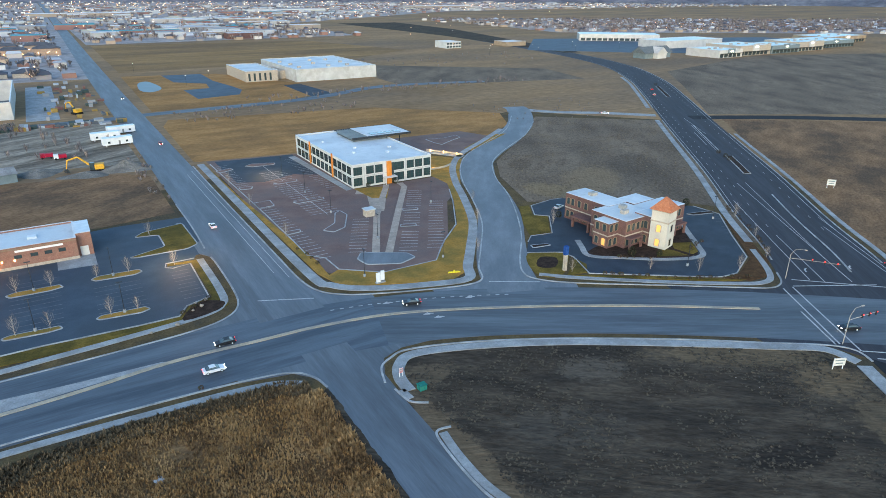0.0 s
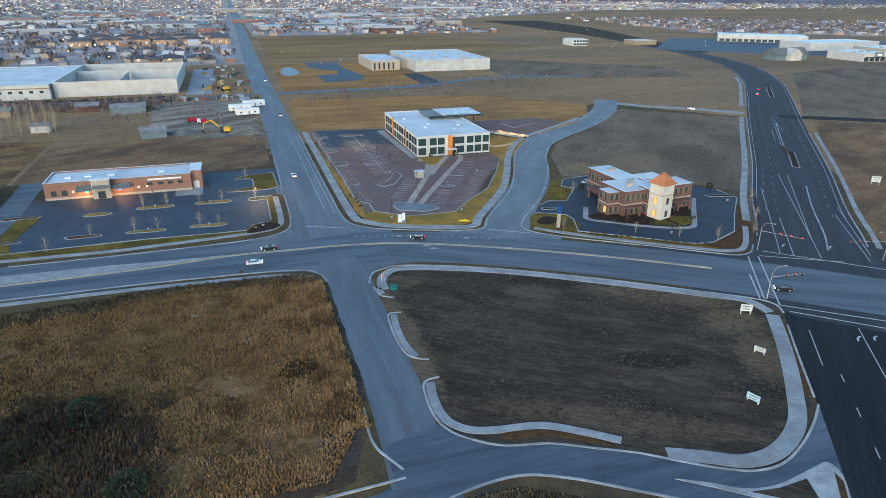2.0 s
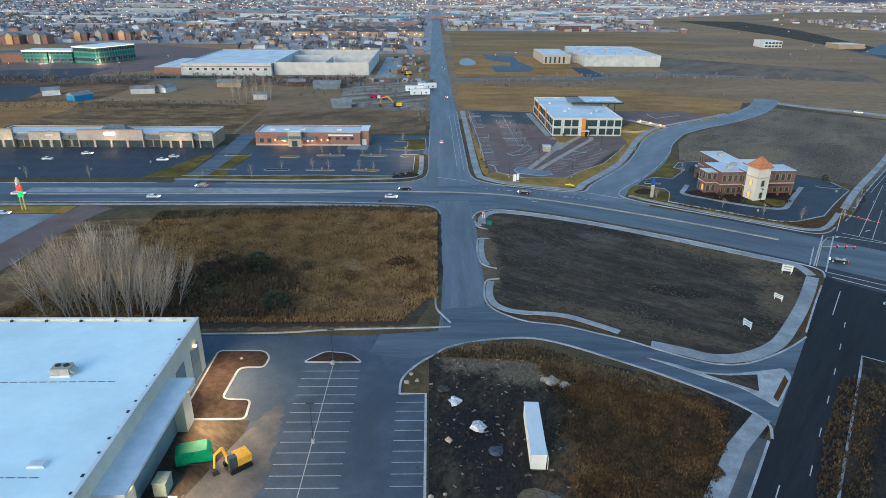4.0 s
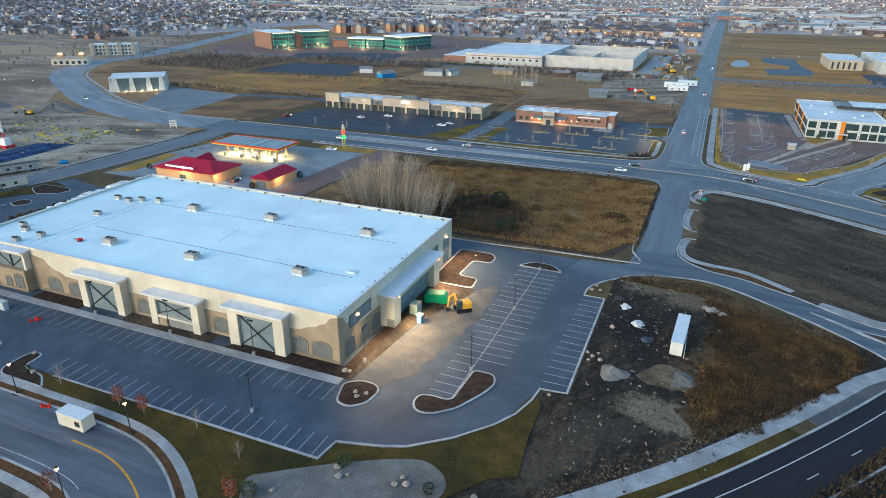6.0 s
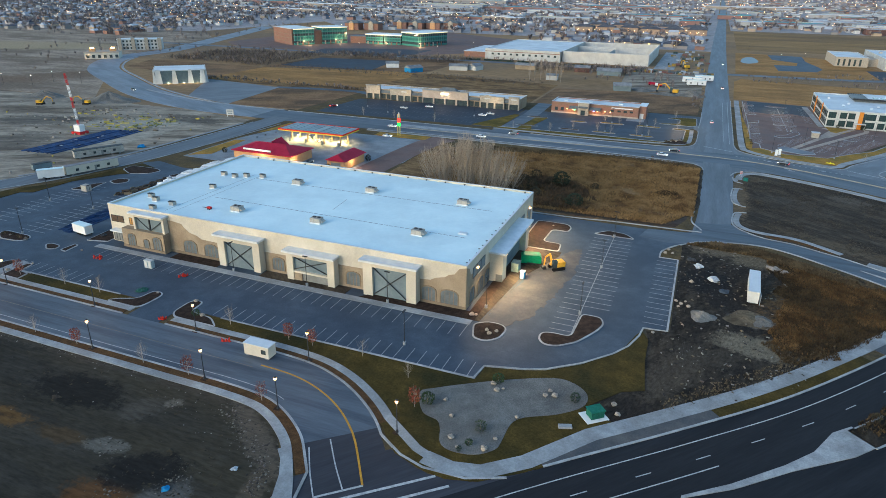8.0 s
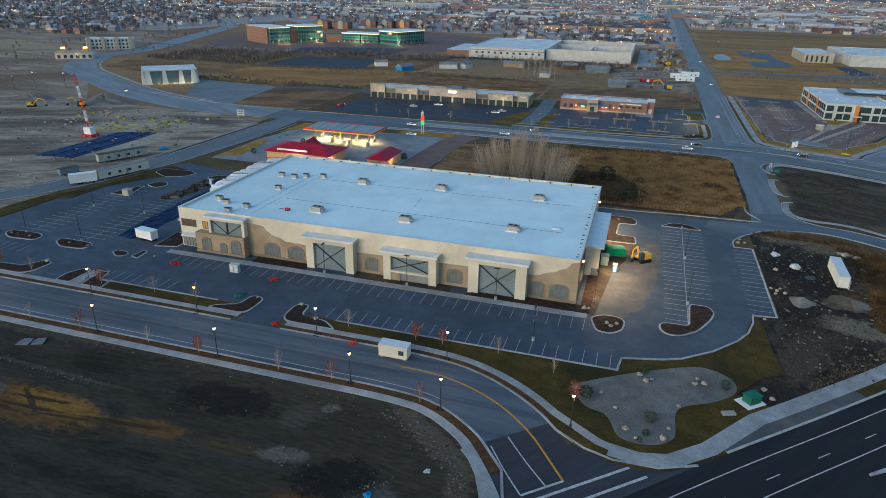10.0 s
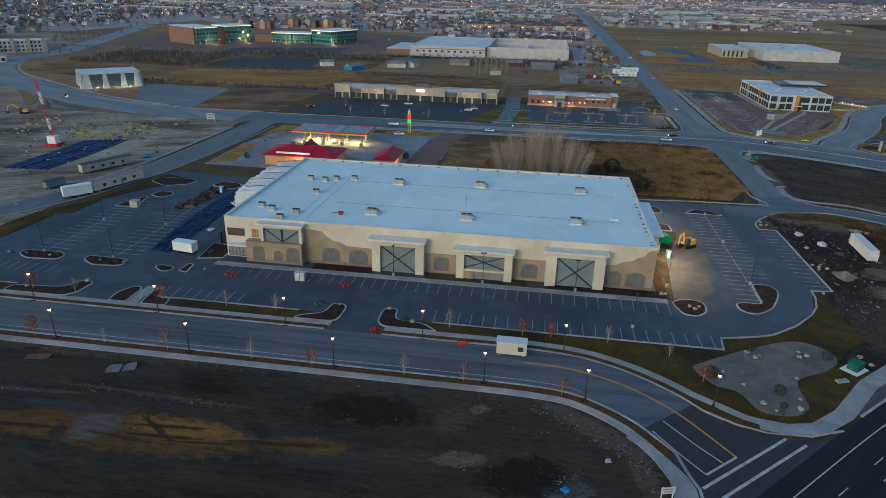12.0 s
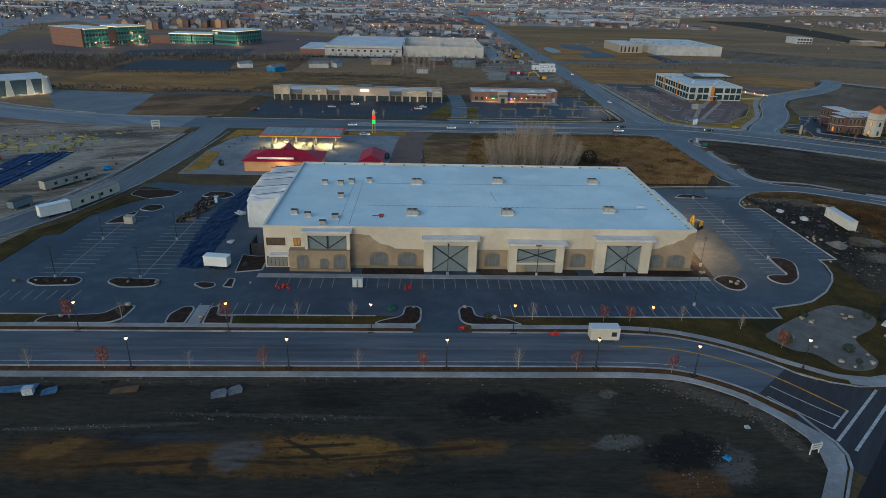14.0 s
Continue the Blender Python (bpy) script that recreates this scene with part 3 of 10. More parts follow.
def planter(name, outline, material=None, label="kerbed planting island with dark bark mulch", r=1.5, z=Z_KERB):
    """A kerbed island: a concrete ring with a planted bed inside."""
    o = rounded(outline, r) if r else outline
    isl = structure(name, Geo().prism(o, -0.2, z), KERB, label)
    part("bed", Geo().prism(inset(o, 0.4), 0, z + 0.03), material or MULCH, isl)
    return isl


# fields
field("verge_base", [(-199, -135), (100, -135), (100, -60), (230, 90), (330, 260), (262, 340), (150, 310), (-60, 232), (-199, 222)], VERGE, "dull dry verge grass between roads and plots", 0.004)
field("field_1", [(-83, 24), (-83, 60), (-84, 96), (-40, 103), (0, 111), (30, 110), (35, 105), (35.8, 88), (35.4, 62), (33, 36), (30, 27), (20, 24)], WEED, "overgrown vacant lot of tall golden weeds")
field("field_2", [(49, 97), (52, 104), (60, 106), (71, 102), (90, 93), (113, 79), (137, 61), (137, 50), (129, 36), (118, 21), (107, 12.6), (99, 9.6), (93, 9.6), (83, 15.6), (72, 22.4), (57, 28), (50, 33), (47.5, 37), (47.5, 60), (47.5, 90)], MUD, "vacant lot of dark bare tilled dirt")
field("yard_1", [(33, 12), (41, 18.5), (55, 18), (67, 11), (78, 6), (88, -0.4), (96, -10), (82, -27), (69, -39.5), (57, -52.7), (46, -64), (31, -79), (24, -87), (20, -80), (27, -70), (29, -52), (28, -46), (33, -44), (33, 0)], YARD, "muddy building yard with puddles and rubble")
field("field_3", [(-420, -101), (-60, -101), (-44, -101.2), (-35, -103), (-27, -109), (-20, -118), (-17.6, -124), (-22, -136.4), (-60, -170), (-120, -230), (-420, -240)], SOUTH, "churned dark vacant dirt field")
field("field_4", [(52, 306), (98, 300), (150, 303), (200, 283), (232, 304), (250, 338), (188, 398), (60, 420), (54, 400)], GOLD, "mown golden hay field behind an office")
field("field_5", [(148, 180), (160, 214), (174, 236), (222, 276), (262, 316), (320, 268), (286, 228), (240, 176), (206, 139), (196, 152)], GREYF, "rough grey-brown grass lot")
field("field_6", [(197, 49), (208, 78), (226, 106), (246, 126), (292, 178), (358, 250), (440, 190), (520, 140), (430, -20)], BROWN, "dry brown field beside the highway")
field("field_7", [(366, 266), (462, 365), (530, 440), (760, 500), (980, 420), (900, 160), (560, 150)], GREYF, "wide grey-brown field beyond the highway")
field("field_8", [(-70, 232), (-70, 300), (-20, 306), (22, 300), (31, 290), (31, 235), (8, 231)], BROWN, "brown field of bare ploughed soil")
field("field_9", [(-330, 222), (-330, 300), (-180, 330), (-72, 315), (-72, 232), (-178, 226), (-196, 214), (-255, 215)], WEED, "strip of golden rough grass")
field("field_10", [(-249, 143.6), (-255, 212), (-190, 219), (-193, 144.8)], BROWN, "bare brown building plot")
field("field_11", [(-620, 60), (-420, 118), (-330, 118), (-250, 117), (-199, 108), (-199, -75), (-620, -75)], SITE, "bare grey-brown construction ground")
field("field_19", [(-1200, 430), (-660, 600), (-575, 520), (-524, 380), (-513, 300), (-462, 228), (-390, 182), (-330, 120), (-420, 119), (-620, 62), (-1200, 60)], PALEG, "pale rough ground beyond the bend", 0.03)
field("field_12", [(-329, 319.6), (-239.4, 327.6), (-251, 397), (-329, 389)], DARKB, "dark sealed plot among fields", 0.07)
field("field_13", [(56, 455), (150, 458), (185, 480), (185, 540), (140, 640), (60, 660)], GOLD, "dry golden grass round an empty lot")
field("field_14", [(62, 690), (300, 700), (420, 780), (360, 1000), (64, 1040)], surf("stubble", (0.24, 0.145, 0.060), (0.33, 0.205, 0.088), 24, 0.95, 0.6, c3=(0.18, 0.115, 0.062), size3=70, grain=0.4, grain_size=2.0, stretch=(0.2, 1, 1)), "flat golden-brown stubble field")
field("field_18", [(-332, 224), (-332, 300), (-240, 322), (-200, 330), (-190, 300), (-200, 236)], GOLD, "golden-brown rough grass", 0.036)
field("field_15", [(-460, 300), (-335, 300), (-335, 400), (-250, 420), (-190, 440), (-190, 336), (-330, 305), (-332, 225), (-440, 250)], BROWN, "rough brown scrubland")
field("field_16", [(-28, 326), (-34, 428), (30, 432), (31, 316), (0, 322)], SITE, "grey compacted gravel yard")

# car parks
field("pavement_1", [(-194, -79), (-2, -78.7), (-1.5, -74), (6.4, -72), (10.5, -70.3), (17, -65.1), (22.4, -58.9), (25, -54.5), (26.7, -49), (27.2, -44.9), (32.2, -44.4), (32.3, -0.8), (27.3, -0.8), (27.6, 4.2), (30.2, 9), (33.7, 12.7), (41, 18), (38, 26), (30, 21.5), (-16, 21.6), (-128, 20), (-147, 18.4), (-163.7, 17), (-179.7, 21), (-184, 16), (-183.6, 5), (-176, 1.2), (-178.9, -0.7), (-187.3, -15.5), (-188.2, -31), (-192.5, -32.7), (-193.4, -53.4)], ASPH, "blue-grey asphalt car park round a large store", Z_ASPH)
field("pavement_2", [(57, 304), (98, 297), (98, 228), (136, 228), (137, 210), (122, 196), (100, 160), (90, 145), (76, 143), (63, 149), (57, 160), (56, 230)], BROWNA, "asphalt car park of an office", Z_ASPH)
field("pavement_16", [(60, 262), (70, 257), (84, 262), (95, 256), (95.6, 297), (60, 301)], DARKB, "darker resealed end of an office car park", Z_ASPH + 0.024, 0, 0.8)
field("pavement_14", rounded([(63, 300), (96, 294), (96, 228), (100, 213), (118, 228), (131, 226), (132, 212), (118, 196), (97, 163), (88, 151), (76, 149), (66, 154), (62, 163)], 6), BROWNA, "brownish worn middle of an office car park", Z_ASPH + 0.01)
field("pavement_3", [(-70, 151), (-12, 152.6), (8, 151.6), (17.2, 151.6), (19.9, 156.4), (25.9, 158.9), (26.2, 183.6), (29, 190), (33, 190.6), (33, 198.4), (33, 228), (10.5, 229), (2, 228), (-4, 222), (-8, 205), (-68, 205)], BLUEA, "dark sealed asphalt car park", Z_ASPH)
field("pavement_4", [(-181, 146), (-72, 148), (-69, 190), (-69, 206), (-178, 196)], DARKB, "dark sealed asphalt car park of a shop row", Z_ASPH)
BANK_LOT = [(121.7, 118.8), (132.9, 110.9), (147.5, 100.6), (152.3, 97.7), (158, 97.3), (171.1, 103.2), (183.3, 117.2), (198.4, 133.2), (197.8, 143.9), (193.6, 149.7), (162, 176.7), (157, 177.3), (146, 175.4), (140.5, 166.5), (144.1, 162.8), (133.9, 149.2), (126.1, 150.6), (122, 147), (116, 140), (125.6, 134.6), (126, 130)]
field("pavement_5", BANK_LOT, DARKB, "dark sealed asphalt car park round a brick building", Z_ASPH)
field("pavement_6", [(-177, 32), (-177, 70), (-172, 96), (-150, 103), (-84, 104), (-84, 62), (-92, 32)], FORE, "pale grey forecourt of a petrol station", Z_ASPH)
field("pavement_7", [(-285, 154), (-326, 222), (-253, 211), (-243, 143)], ROADC, "greyish asphalt car park", Z_ASPH)
field("pavement_8", [(138, 300), (157, 304), (196, 302.4), (203.4, 283.7), (174.4, 264.5), (171, 257), (158, 272), (138, 274)], BROWNA, "asphalt car park behind an office", Z_ASPH)
field("verge_32", [(175.5, 266), (205.7, 285.4), (214.8, 283.6), (197.5, 272.9), (175.8, 259.6)], OLAWN, "ochre dormant lawn wedge", 0.14)
field("pavement_9", [(-520, 480), (-470, 440), (-250, 460), (-190, 520), (-190, 680), (-330, 760), (-520, 600)], BROWNA, "broad empty asphalt car park of glass offices", Z_ASPH)
field("pavement_15", [(-374, 468), (-336, 490), (-259, 511), (-258, 440), (-310, 428.6), (-366.6, 420)], DARKB, "dark car park before glass offices", Z_ASPH + 0.02)
field("pavement_10", [(93, 650), (127, 644), (125.6, 590), (131.6, 545), (133, 524), (125, 500.8), (93.4, 494.4), (92.6, 544), (113, 546), (116.6, 574), (94.5, 596)], ASPH, "winding grey asphalt lot", Z_ASPH + 0.01)
field("retention_pond", [(67, 602), (76, 611), (80, 566), (70, 546), (63, 559)], surf("pond_liner", (0.055, 0.095, 0.135), (0.08, 0.125, 0.17), 9, 0.4, 0.1, spec=0.3), "pale blue lined retention pond", Z_ASPH, 4)
field("pavement_11", [(169.8, 532), (184.7, 535), (189.8, 461), (169, 453.6)], DARKB, "dark asphalt loading yard", Z_ASPH)
field("pavement_12", [(255, 480), (420, 440), (440, 520), (290, 640), (262, 620)], GREYF, "pale trodden yard behind a warehouse", Z_ASPH)
field("pavement_13", [(560, 700), (660, 600), (780, 520), (1080, 560), (1080, 700), (700, 860)], ASPH, "broad grey shopping-centre car park", Z_ASPH)

# pale dust, with the wall lamps' glow on the asphalt painted in too
field("dusty_patch", [(-8, -56), (-4.6, -28), (0, -12), (5, -4), (6.6, -14), (5.4, -34), (2, -50), (-4, -57)], DUSTA, "pale dust and painted lamp glow beside the loading bay", Z_ASPH + 0.02, 3, 1.5)
field("entrance_1", [(-85, -86.4), (-75.8, -86.4), (-75.8, -72), (-85, -72)], ASPH, "asphalt entrance to a car park", Z_ASPH + 0.02)
field("entrance_2", [(-150, -86.4), (-138.8, -86.4), (-134, -76), (-149, -76)], ASPH, "asphalt entrance to a car park", Z_ASPH + 0.02)
structure("junction_5", Geo().prism([(-20.6, -117), (-8, -104), (0, -107), (7, -106), (15, -99), (24, -108), (-10, -140), (-17, -128)], -0.3, Z_ROAD - 0.006), HWYN, "dark asphalt flare at the highway")
# roads
HWY_W = [(-150, -258), (-70, -182), (-25, -139), (12, -103), (37, -80), (56.5, -61), (77, -36.6), (96, -11), (115, 15), (130, 36), (143, 54), (163.5, 84.5), (182, 104.6), (204, 131), (243, 174), (286, 224), (331, 276), (397, 351), (450, 415), (505, 500), (540, 590), (570, 720), (600, 900), (640, 1200)]
hwy = smooth(HWY_W, 6)
hk = next(i for i, p in enumerate(hwy) if p[1] > 52)
structure("road_1", Geo().ribbon(hwy[:hk + 1], shifted(hwy, 31)[:hk + 1], -0.3, Z_ROAD), DARKA, "fresh black asphalt highway with a wide median")
structure("road_15", Geo().ribbon(hwy[hk:], shifted(hwy, 31)[hk:], -0.3, Z_ROAD), HWYN, "wide worn asphalt highway with lanes")
ART = [(-640, 730), (-560, 520), (-508, 380), (-498, 300), (-450, 235), (-380, 188), (-316, 151), (-256, 131), (-196, 127), (-120, 128.5), (-23, 129), (10, 129), (45, 127.5), (70, 121), (92, 111), (116, 96.5), (150, 72), (190, 38), (260, -30), (360, -120)]
art = smooth(ART, 8)
ka = next(i for i, p in enumerate(art) if p[0] > 58)
kw = next(i for i, p in enumerate(art) if p[0] > -205)
structure("road_18", Geo().ribbon(shifted(art, -12.4)[:kw + 1], shifted(art, 12.4)[:kw + 1], -0.3, Z_ROAD + 0.012), ROADL, "broad bending avenue, asphalt lightened for sky sheen")
structure("road_2", Geo().ribbon(shifted(art, -12.4)[kw:ka + 1], shifted(art, 12.4)[kw:ka + 1], -0.3, Z_ROAD + 0.012), ROADM, "broad straight asphalt avenue")
structure("road_17", Geo().ribbon(shifted(art, -12.4)[ka:], shifted(art, 12.4)[ka:], -0.3, Z_ROAD + 0.012), ROADW, "broad curving asphalt avenue")
structure("junction_1", Geo().prism([(16, 141.8), (24, 143.6), (29.6, 147.2), (32.2, 154), (32.6, 186), (30, 190.4), (30, 198.6), (33, 202), (33, 290), (50, 290), (49.6, 158), (51.3, 148), (56, 142.4), (63, 138.5), (62, 128), (16, 130)], -0.3, Z_ROAD + 0.004), ROADY, "grey asphalt where two roads meet")
structure("junction_2", Geo().prism([(22, 115.2), (32.6, 113), (36, 109), (36.9, 104), (36.6, 46), (47.6, 40), (48.4, 92), (49, 103), (51.6, 108.6), (57, 110.6), (64, 110), (62, 122), (22, 124)], -0.3, Z_ROAD + 0.004), ROADY, "grey asphalt where two roads meet")
structure("junction_3", Geo().prism([(78, 133), (88, 130.2), (93.5, 131.4), (97.5, 139), (106.5, 151), (120, 170), (132, 194), (142, 216), (154.5, 237), (170, 254.5), (195, 272.5), (222, 293), (240, 306), (250, 303), (222, 275.5), (190, 252), (171, 235), (157, 213), (148, 193), (137, 173), (124, 153), (111, 137), (106, 129), (106.5, 123.5), (114, 116), (108, 104), (78, 118)], -0.3, Z_ROAD + 0.004), ROADC, "pale grey asphalt of a winding street")
structure("junction_4", Geo().prism([(134, 102), (150, 90.8), (157.5, 86.2), (163, 87), (168, 91.4), (178, 102), (206, 84), (190, 50), (176, 20), (144, 50), (140, 62), (129, 68)], -0.3, Z_ROAD + 0.0005), HWYN, "worn asphalt at the highway crossing")
road("road_3", [(41.3, 138), (41.3, 300), (42, 700), (48, 1500), (54, 2600), (60, 4200)], 16.4, ROADY, "long straight asphalt road running north", Z_ROAD + 0.024, 4)
road("road_4", [(42, 119), (42.1, 80), (41.8, 45), (40, 16)], 10.8, ROADY, "short grey asphalt side road", Z_ROAD + 0.02)
LANE_N = smooth([(47, 37), (50.5, 32), (56.2, 27.9), (64.3, 25.9), (71.2, 22.4), (77.8, 19), (83.2, 15.2), (88.4, 11.8), (93.7, 9.4), (99.8, 9.4), (107, 12.4), (113.7, 16.4), (119.5, 21)], 5)
LANE_S = smooth([(20, 14), (30, 12), (38, 17), (46, 19.6), (55.5, 20.4), (63.2, 17.5), (72.3, 11.6), (80.7, 5.7), (88.1, -0.6), (92.9, -5.7), (96, -11)], 5)
structure("road_5", Geo().prism(LANE_N + [(104, 0)] + LANE_S[::-1] + [(22, 22), (36, 23.5), (36.6, 34)], -0.3, Z_ROAD + 0.03), ROADM, "curved asphalt access lane meeting the highway")
road("road_6", [(97, 120), (103, 134), (115, 152), (129, 172), (140, 193), (149.5, 215), (162, 236), (180, 253), (207, 273), (240, 303), (266, 338), (272, 352)], 15.5, ROADC, "winding grey asphalt street", Z_ROAD + 0.026)
DRIVE = [(-420, -92.8), (-300, -92.8), (-120, -92.8), (-60, -92.8), (-46, -92.8), (-36, -93.5), (-30, -95.2), (-24.4, -98.2), (-19, -102.4), (-14.6, -107.6), (-8.6, -115.4), (2.6, -131)]
drive = smooth(DRIVE, 8)
structure("road_7", Geo().ribbon(shifted([p for p in drive if p[1] > -104.5], -6.5), shifted([p for p in drive if p[1] > -104.5], 6.5), -0.3, Z_ROAD + 0.03), ROADM, "new asphalt street curving to the highway")
end = [p for p in drive if -117 < p[1] < -102.5]
structure("road_14", Geo().ribbon(shifted(end, -6.5), shifted(end, 6.5), -0.3, Z_ROAD + 0.022), HWYN, "dark new asphalt at the highway junction")
road("road_8", [(-236, -66), (-222, -49), (-209, -31), (-201.5, -15), (-195.6, 3), (-191.8, 20), (-189.4, 40), (-187.4, 80), (-187.5, 122)], 13.4, ROADY, "asphalt street beside a building site", Z_ROAD + 0.034)
road("road_9", [(-600, 434), (-44, 437), (50, 445), (160, 455), (240, 487), (330, 470)], 11, ROADM, "distant cross road", Z_ROAD + 0.014, 4)
road("road_10", [(268, 346), (282, 324), (309, 303), (332, 280)], 8, CONC, "pale gravel lane to the highway", Z_ROAD + 0.014)
road("road_11", [(345, 264), (400, 232), (470, 178), (560, 110), (700, 0)], 12, DARKA, "dark side road off the highway", Z_ROAD + 0.014)
road("road_12", [(-256, 211), (-230, 217), (-196, 220), (-176, 212)], 7, ASPH, "narrow grey service lane", Z_ROAD)
road("road_16", [(-84, 112), (-88, 100), (-90, 80), (-91, 60), (-92, 34)], 13, BROWNA, "worn brownish drive beside a petrol station", Z_ROAD + 0.006)
road("road_13", [(-66, 134), (-64, 146), (-62.4, 160), (-61, 192), (-62, 232)], 9, ROADM, "drive between two car parks", Z_ROAD + 0.01)
# ---- medians, kerbs, footpaths, markings ----
def stretch_of(off, y0, y1):
    """The stretch of the highway's line between two values of y, moved to its right."""
    return [q for p, q in zip(hwy, shifted(hwy, off)) if y0 <= p[1] <= y1]


def median(name, a, wa, wb, y0, y1, material=None, label="raised concrete median"):
    base = [p for p in hwy if y0 <= p[1] <= y1]
    k = len(base) - 1
    lo, hi = shifted(hwy, a), [shifted(hwy, a + wa), shifted(hwy, a + wb)]
    idx = [i for i, p in enumerate(hwy) if y0 <= p[1] <= y1]
    right = [tuple(hi[0][i][j] * (1 - n / k) + hi[1][i][j] * n / k for j in (0, 1)) for n, i in enumerate(idx)]
    isl = structure(name, Geo().ribbon([lo[i] for i in idx], right, -0.2, Z_KERB), KERB, label)
    if material:
        ring = [lo[i] for i in idx] + right[::-1]
        part("bed", Geo().prism(inset(ring, 0.45), 0, Z_KERB + 0.03), material, isl)
    return isl


structure("median_1", Geo().prism([(38.0, -96.9), (45.7, -91.6), (54.4, -83.8), (64.8, -75.7), (69.4, -70.7), (65.4, -66.9), (62.0, -70.2), (58.4, -77), (53.5, -82.6), (45.2, -90.6), (38.0, -96.3)], -0.2, Z_KERB), KERB, "slim concrete median widening into a wedge")
median("median_2", 11, 5.4, 9, -61, 22, YARD, "planted highway median with bare soil")
median("median_3", 19.6, 0.5, 0.5, 92, 158)
median("median_4", 16.2, 3.4, 3.4, 168, 200, MULCH, "raised median bed with shrubs")
median("median_5", 15.5, 0.5, 0.5, 205, 262)
median("median_6", 16, 3.4, 3.4, 330, 390, MULCH, "raised median bed with shrubs")

MED = smooth([(-120, 126), (-22, 127.6), (11, 130.6), (30, 129.9), (46, 129), (66, 124.6), (93, 112), (119, 97), (143.5, 80.5)], 8)
structure("median_7", Geo().ribbon(shifted(MED, -0.55), shifted(MED, 0.55), -0.2, Z_KERB), surf("yellowed_concrete", (0.36, 0.31, 0.22), (0.46, 0.40, 0.30), 3, 0.85, 0.2, c3=(0.30, 0.28, 0.24), size3=9), "thin raised median with a yellowed edge")
structure("median_8", Geo().prism([(-120, 128), (-120, 134), (-60, 134.4), (-22, 133.6), (-7, 132.4), (10, 131.8), (11, 131.2), (-22, 128.4)], -0.2, Z_ROAD + 0.03), CONC, "flush pale concrete median strip")

kerb("kerb_1", [(-196, 140), (-120, 140.7), (-75, 140.7)])
kerb("kerb_2", [(-48, 140.7), (-23, 140.6), (6, 141.4), (20, 142.5), (27, 145), (31, 150), (32.4, 160), (32.7, 180), (32.4, 186)])
kerb("kerb_3", [(32.4, 194), (33, 215), (33, 244)])
kerb("kerb_4", [(50, 298), (49.7, 250), (49.7, 180), (49.8, 158), (51.5, 148), (56, 142.5), (63, 138.6), (78, 133), (88, 130.3), (93.5, 131.5), (97.5, 139), (106.5, 151), (120, 170), (132, 194), (142, 216), (154.5, 237), (170, 254.5), (195, 272.5), (222, 293), (250, 325)])
kerb("kerb_5", [(250, 303), (222, 275.5), (190, 252), (171, 235), (157, 213), (148, 193), (137, 173), (124, 153), (111, 137), (106, 129), (106.5, 123.5), (114, 116), (134, 102.2), (150, 91), (157.5, 86.3), (163, 87), (168, 91.5)])
kerb("kerb_6", [(-130, 116), (-86, 117), (-22, 117.5), (9, 116.5), (26, 115), (33, 113), (36, 109), (36.9, 104.6)])
kerb("kerb_27", [(35.2, 46), (34.6, 39), (35, 34), (37, 29.6), (38, 27.4)])
kerb("kerb_28", [(38, 25.4), (30, 25), (11, 24.2), (-16, 22.4), (-128, 22.6)])
field("verge_24", [(36.9, 104), (35.2, 104), (33.6, 80), (33, 46), (34.6, 46), (36.6, 50)], MUD, "bare dark dirt strip along a road edge", 0.07, 0, 0.4)
kerb("kerb_7", [(47.6, 100), (49.5, 105.5), (53, 108), (58, 109), (71.5, 104.6), (90, 95.3), (113, 81), (129, 69.6), (140, 61.8), (143.5, 57), (142, 52.5)])
kerb("kerb_8", [(48.3, 97), (48.6, 93), (49.4, 91.2), (51.8, 89.6)])
kerb("kerb_9", [(51.6, 81.1), (48.8, 81.3), (47.8, 78.3), (47.3, 69.5), (47.8, 62.5), (49.8, 59.6), (52, 58.5)])
kerb("kerb_10", [(52, 51.6), (48.6, 50.6), (47.5, 46), (47.2, 40), (48.2, 35.4), (50.8, 31.8), (56.2, 27.9), (64.3, 25.9), (71.2, 22.4), (77.8, 19), (83.2, 15.2), (88.4, 11.8), (93.7, 9.4), (99.8, 9.4), (107, 12.4), (113.7, 16.4), (119, 20.4)])
kerb("kerb_11", stretch_of(-0.2, -100, -14), n=0)
kerb("kerb_12", stretch_of(-0.2, 22, 50), n=0)
kerb("kerb_13", stretch_of(-0.2, 95, 272), n=0)
kerb("kerb_14", stretch_of(-0.2, 288, 460), n=0)
kerb("kerb_15", stretch_of(31.2, 100, 245), n=0)
kerb("kerb_16", stretch_of(31.2, 270, 500), n=0)
kerb("kerb_17", shifted([p for p in drive if p[0] < -85], -6.6), n=0)
kerb("kerb_18", shifted([p for p in drive if p[0] > -76 and p[1] > -106], -6.6) + [(-6, -104.6), (-1.3, -106), (5.9, -105.7), (12, -103)], n=0)
kerb("kerb_19", shifted([p for p in drive if p[1] > -110], 6.6) + [(-16.6, -119.4), (-15.7, -122), (-15.7, -125), (-16.9, -128), (-23, -136)], n=0)
kerb("kerb_20", [(-2, -78.6), (-1.4, -74), (6.4, -72), (10.5, -70.3), (17, -65.1), (22.4, -58.9), (25, -54.5), (26.7, -49), (27.2, -44.9), (32.4, -44.4), (32.4, -0.8), (27.3, -0.8)], n=0)
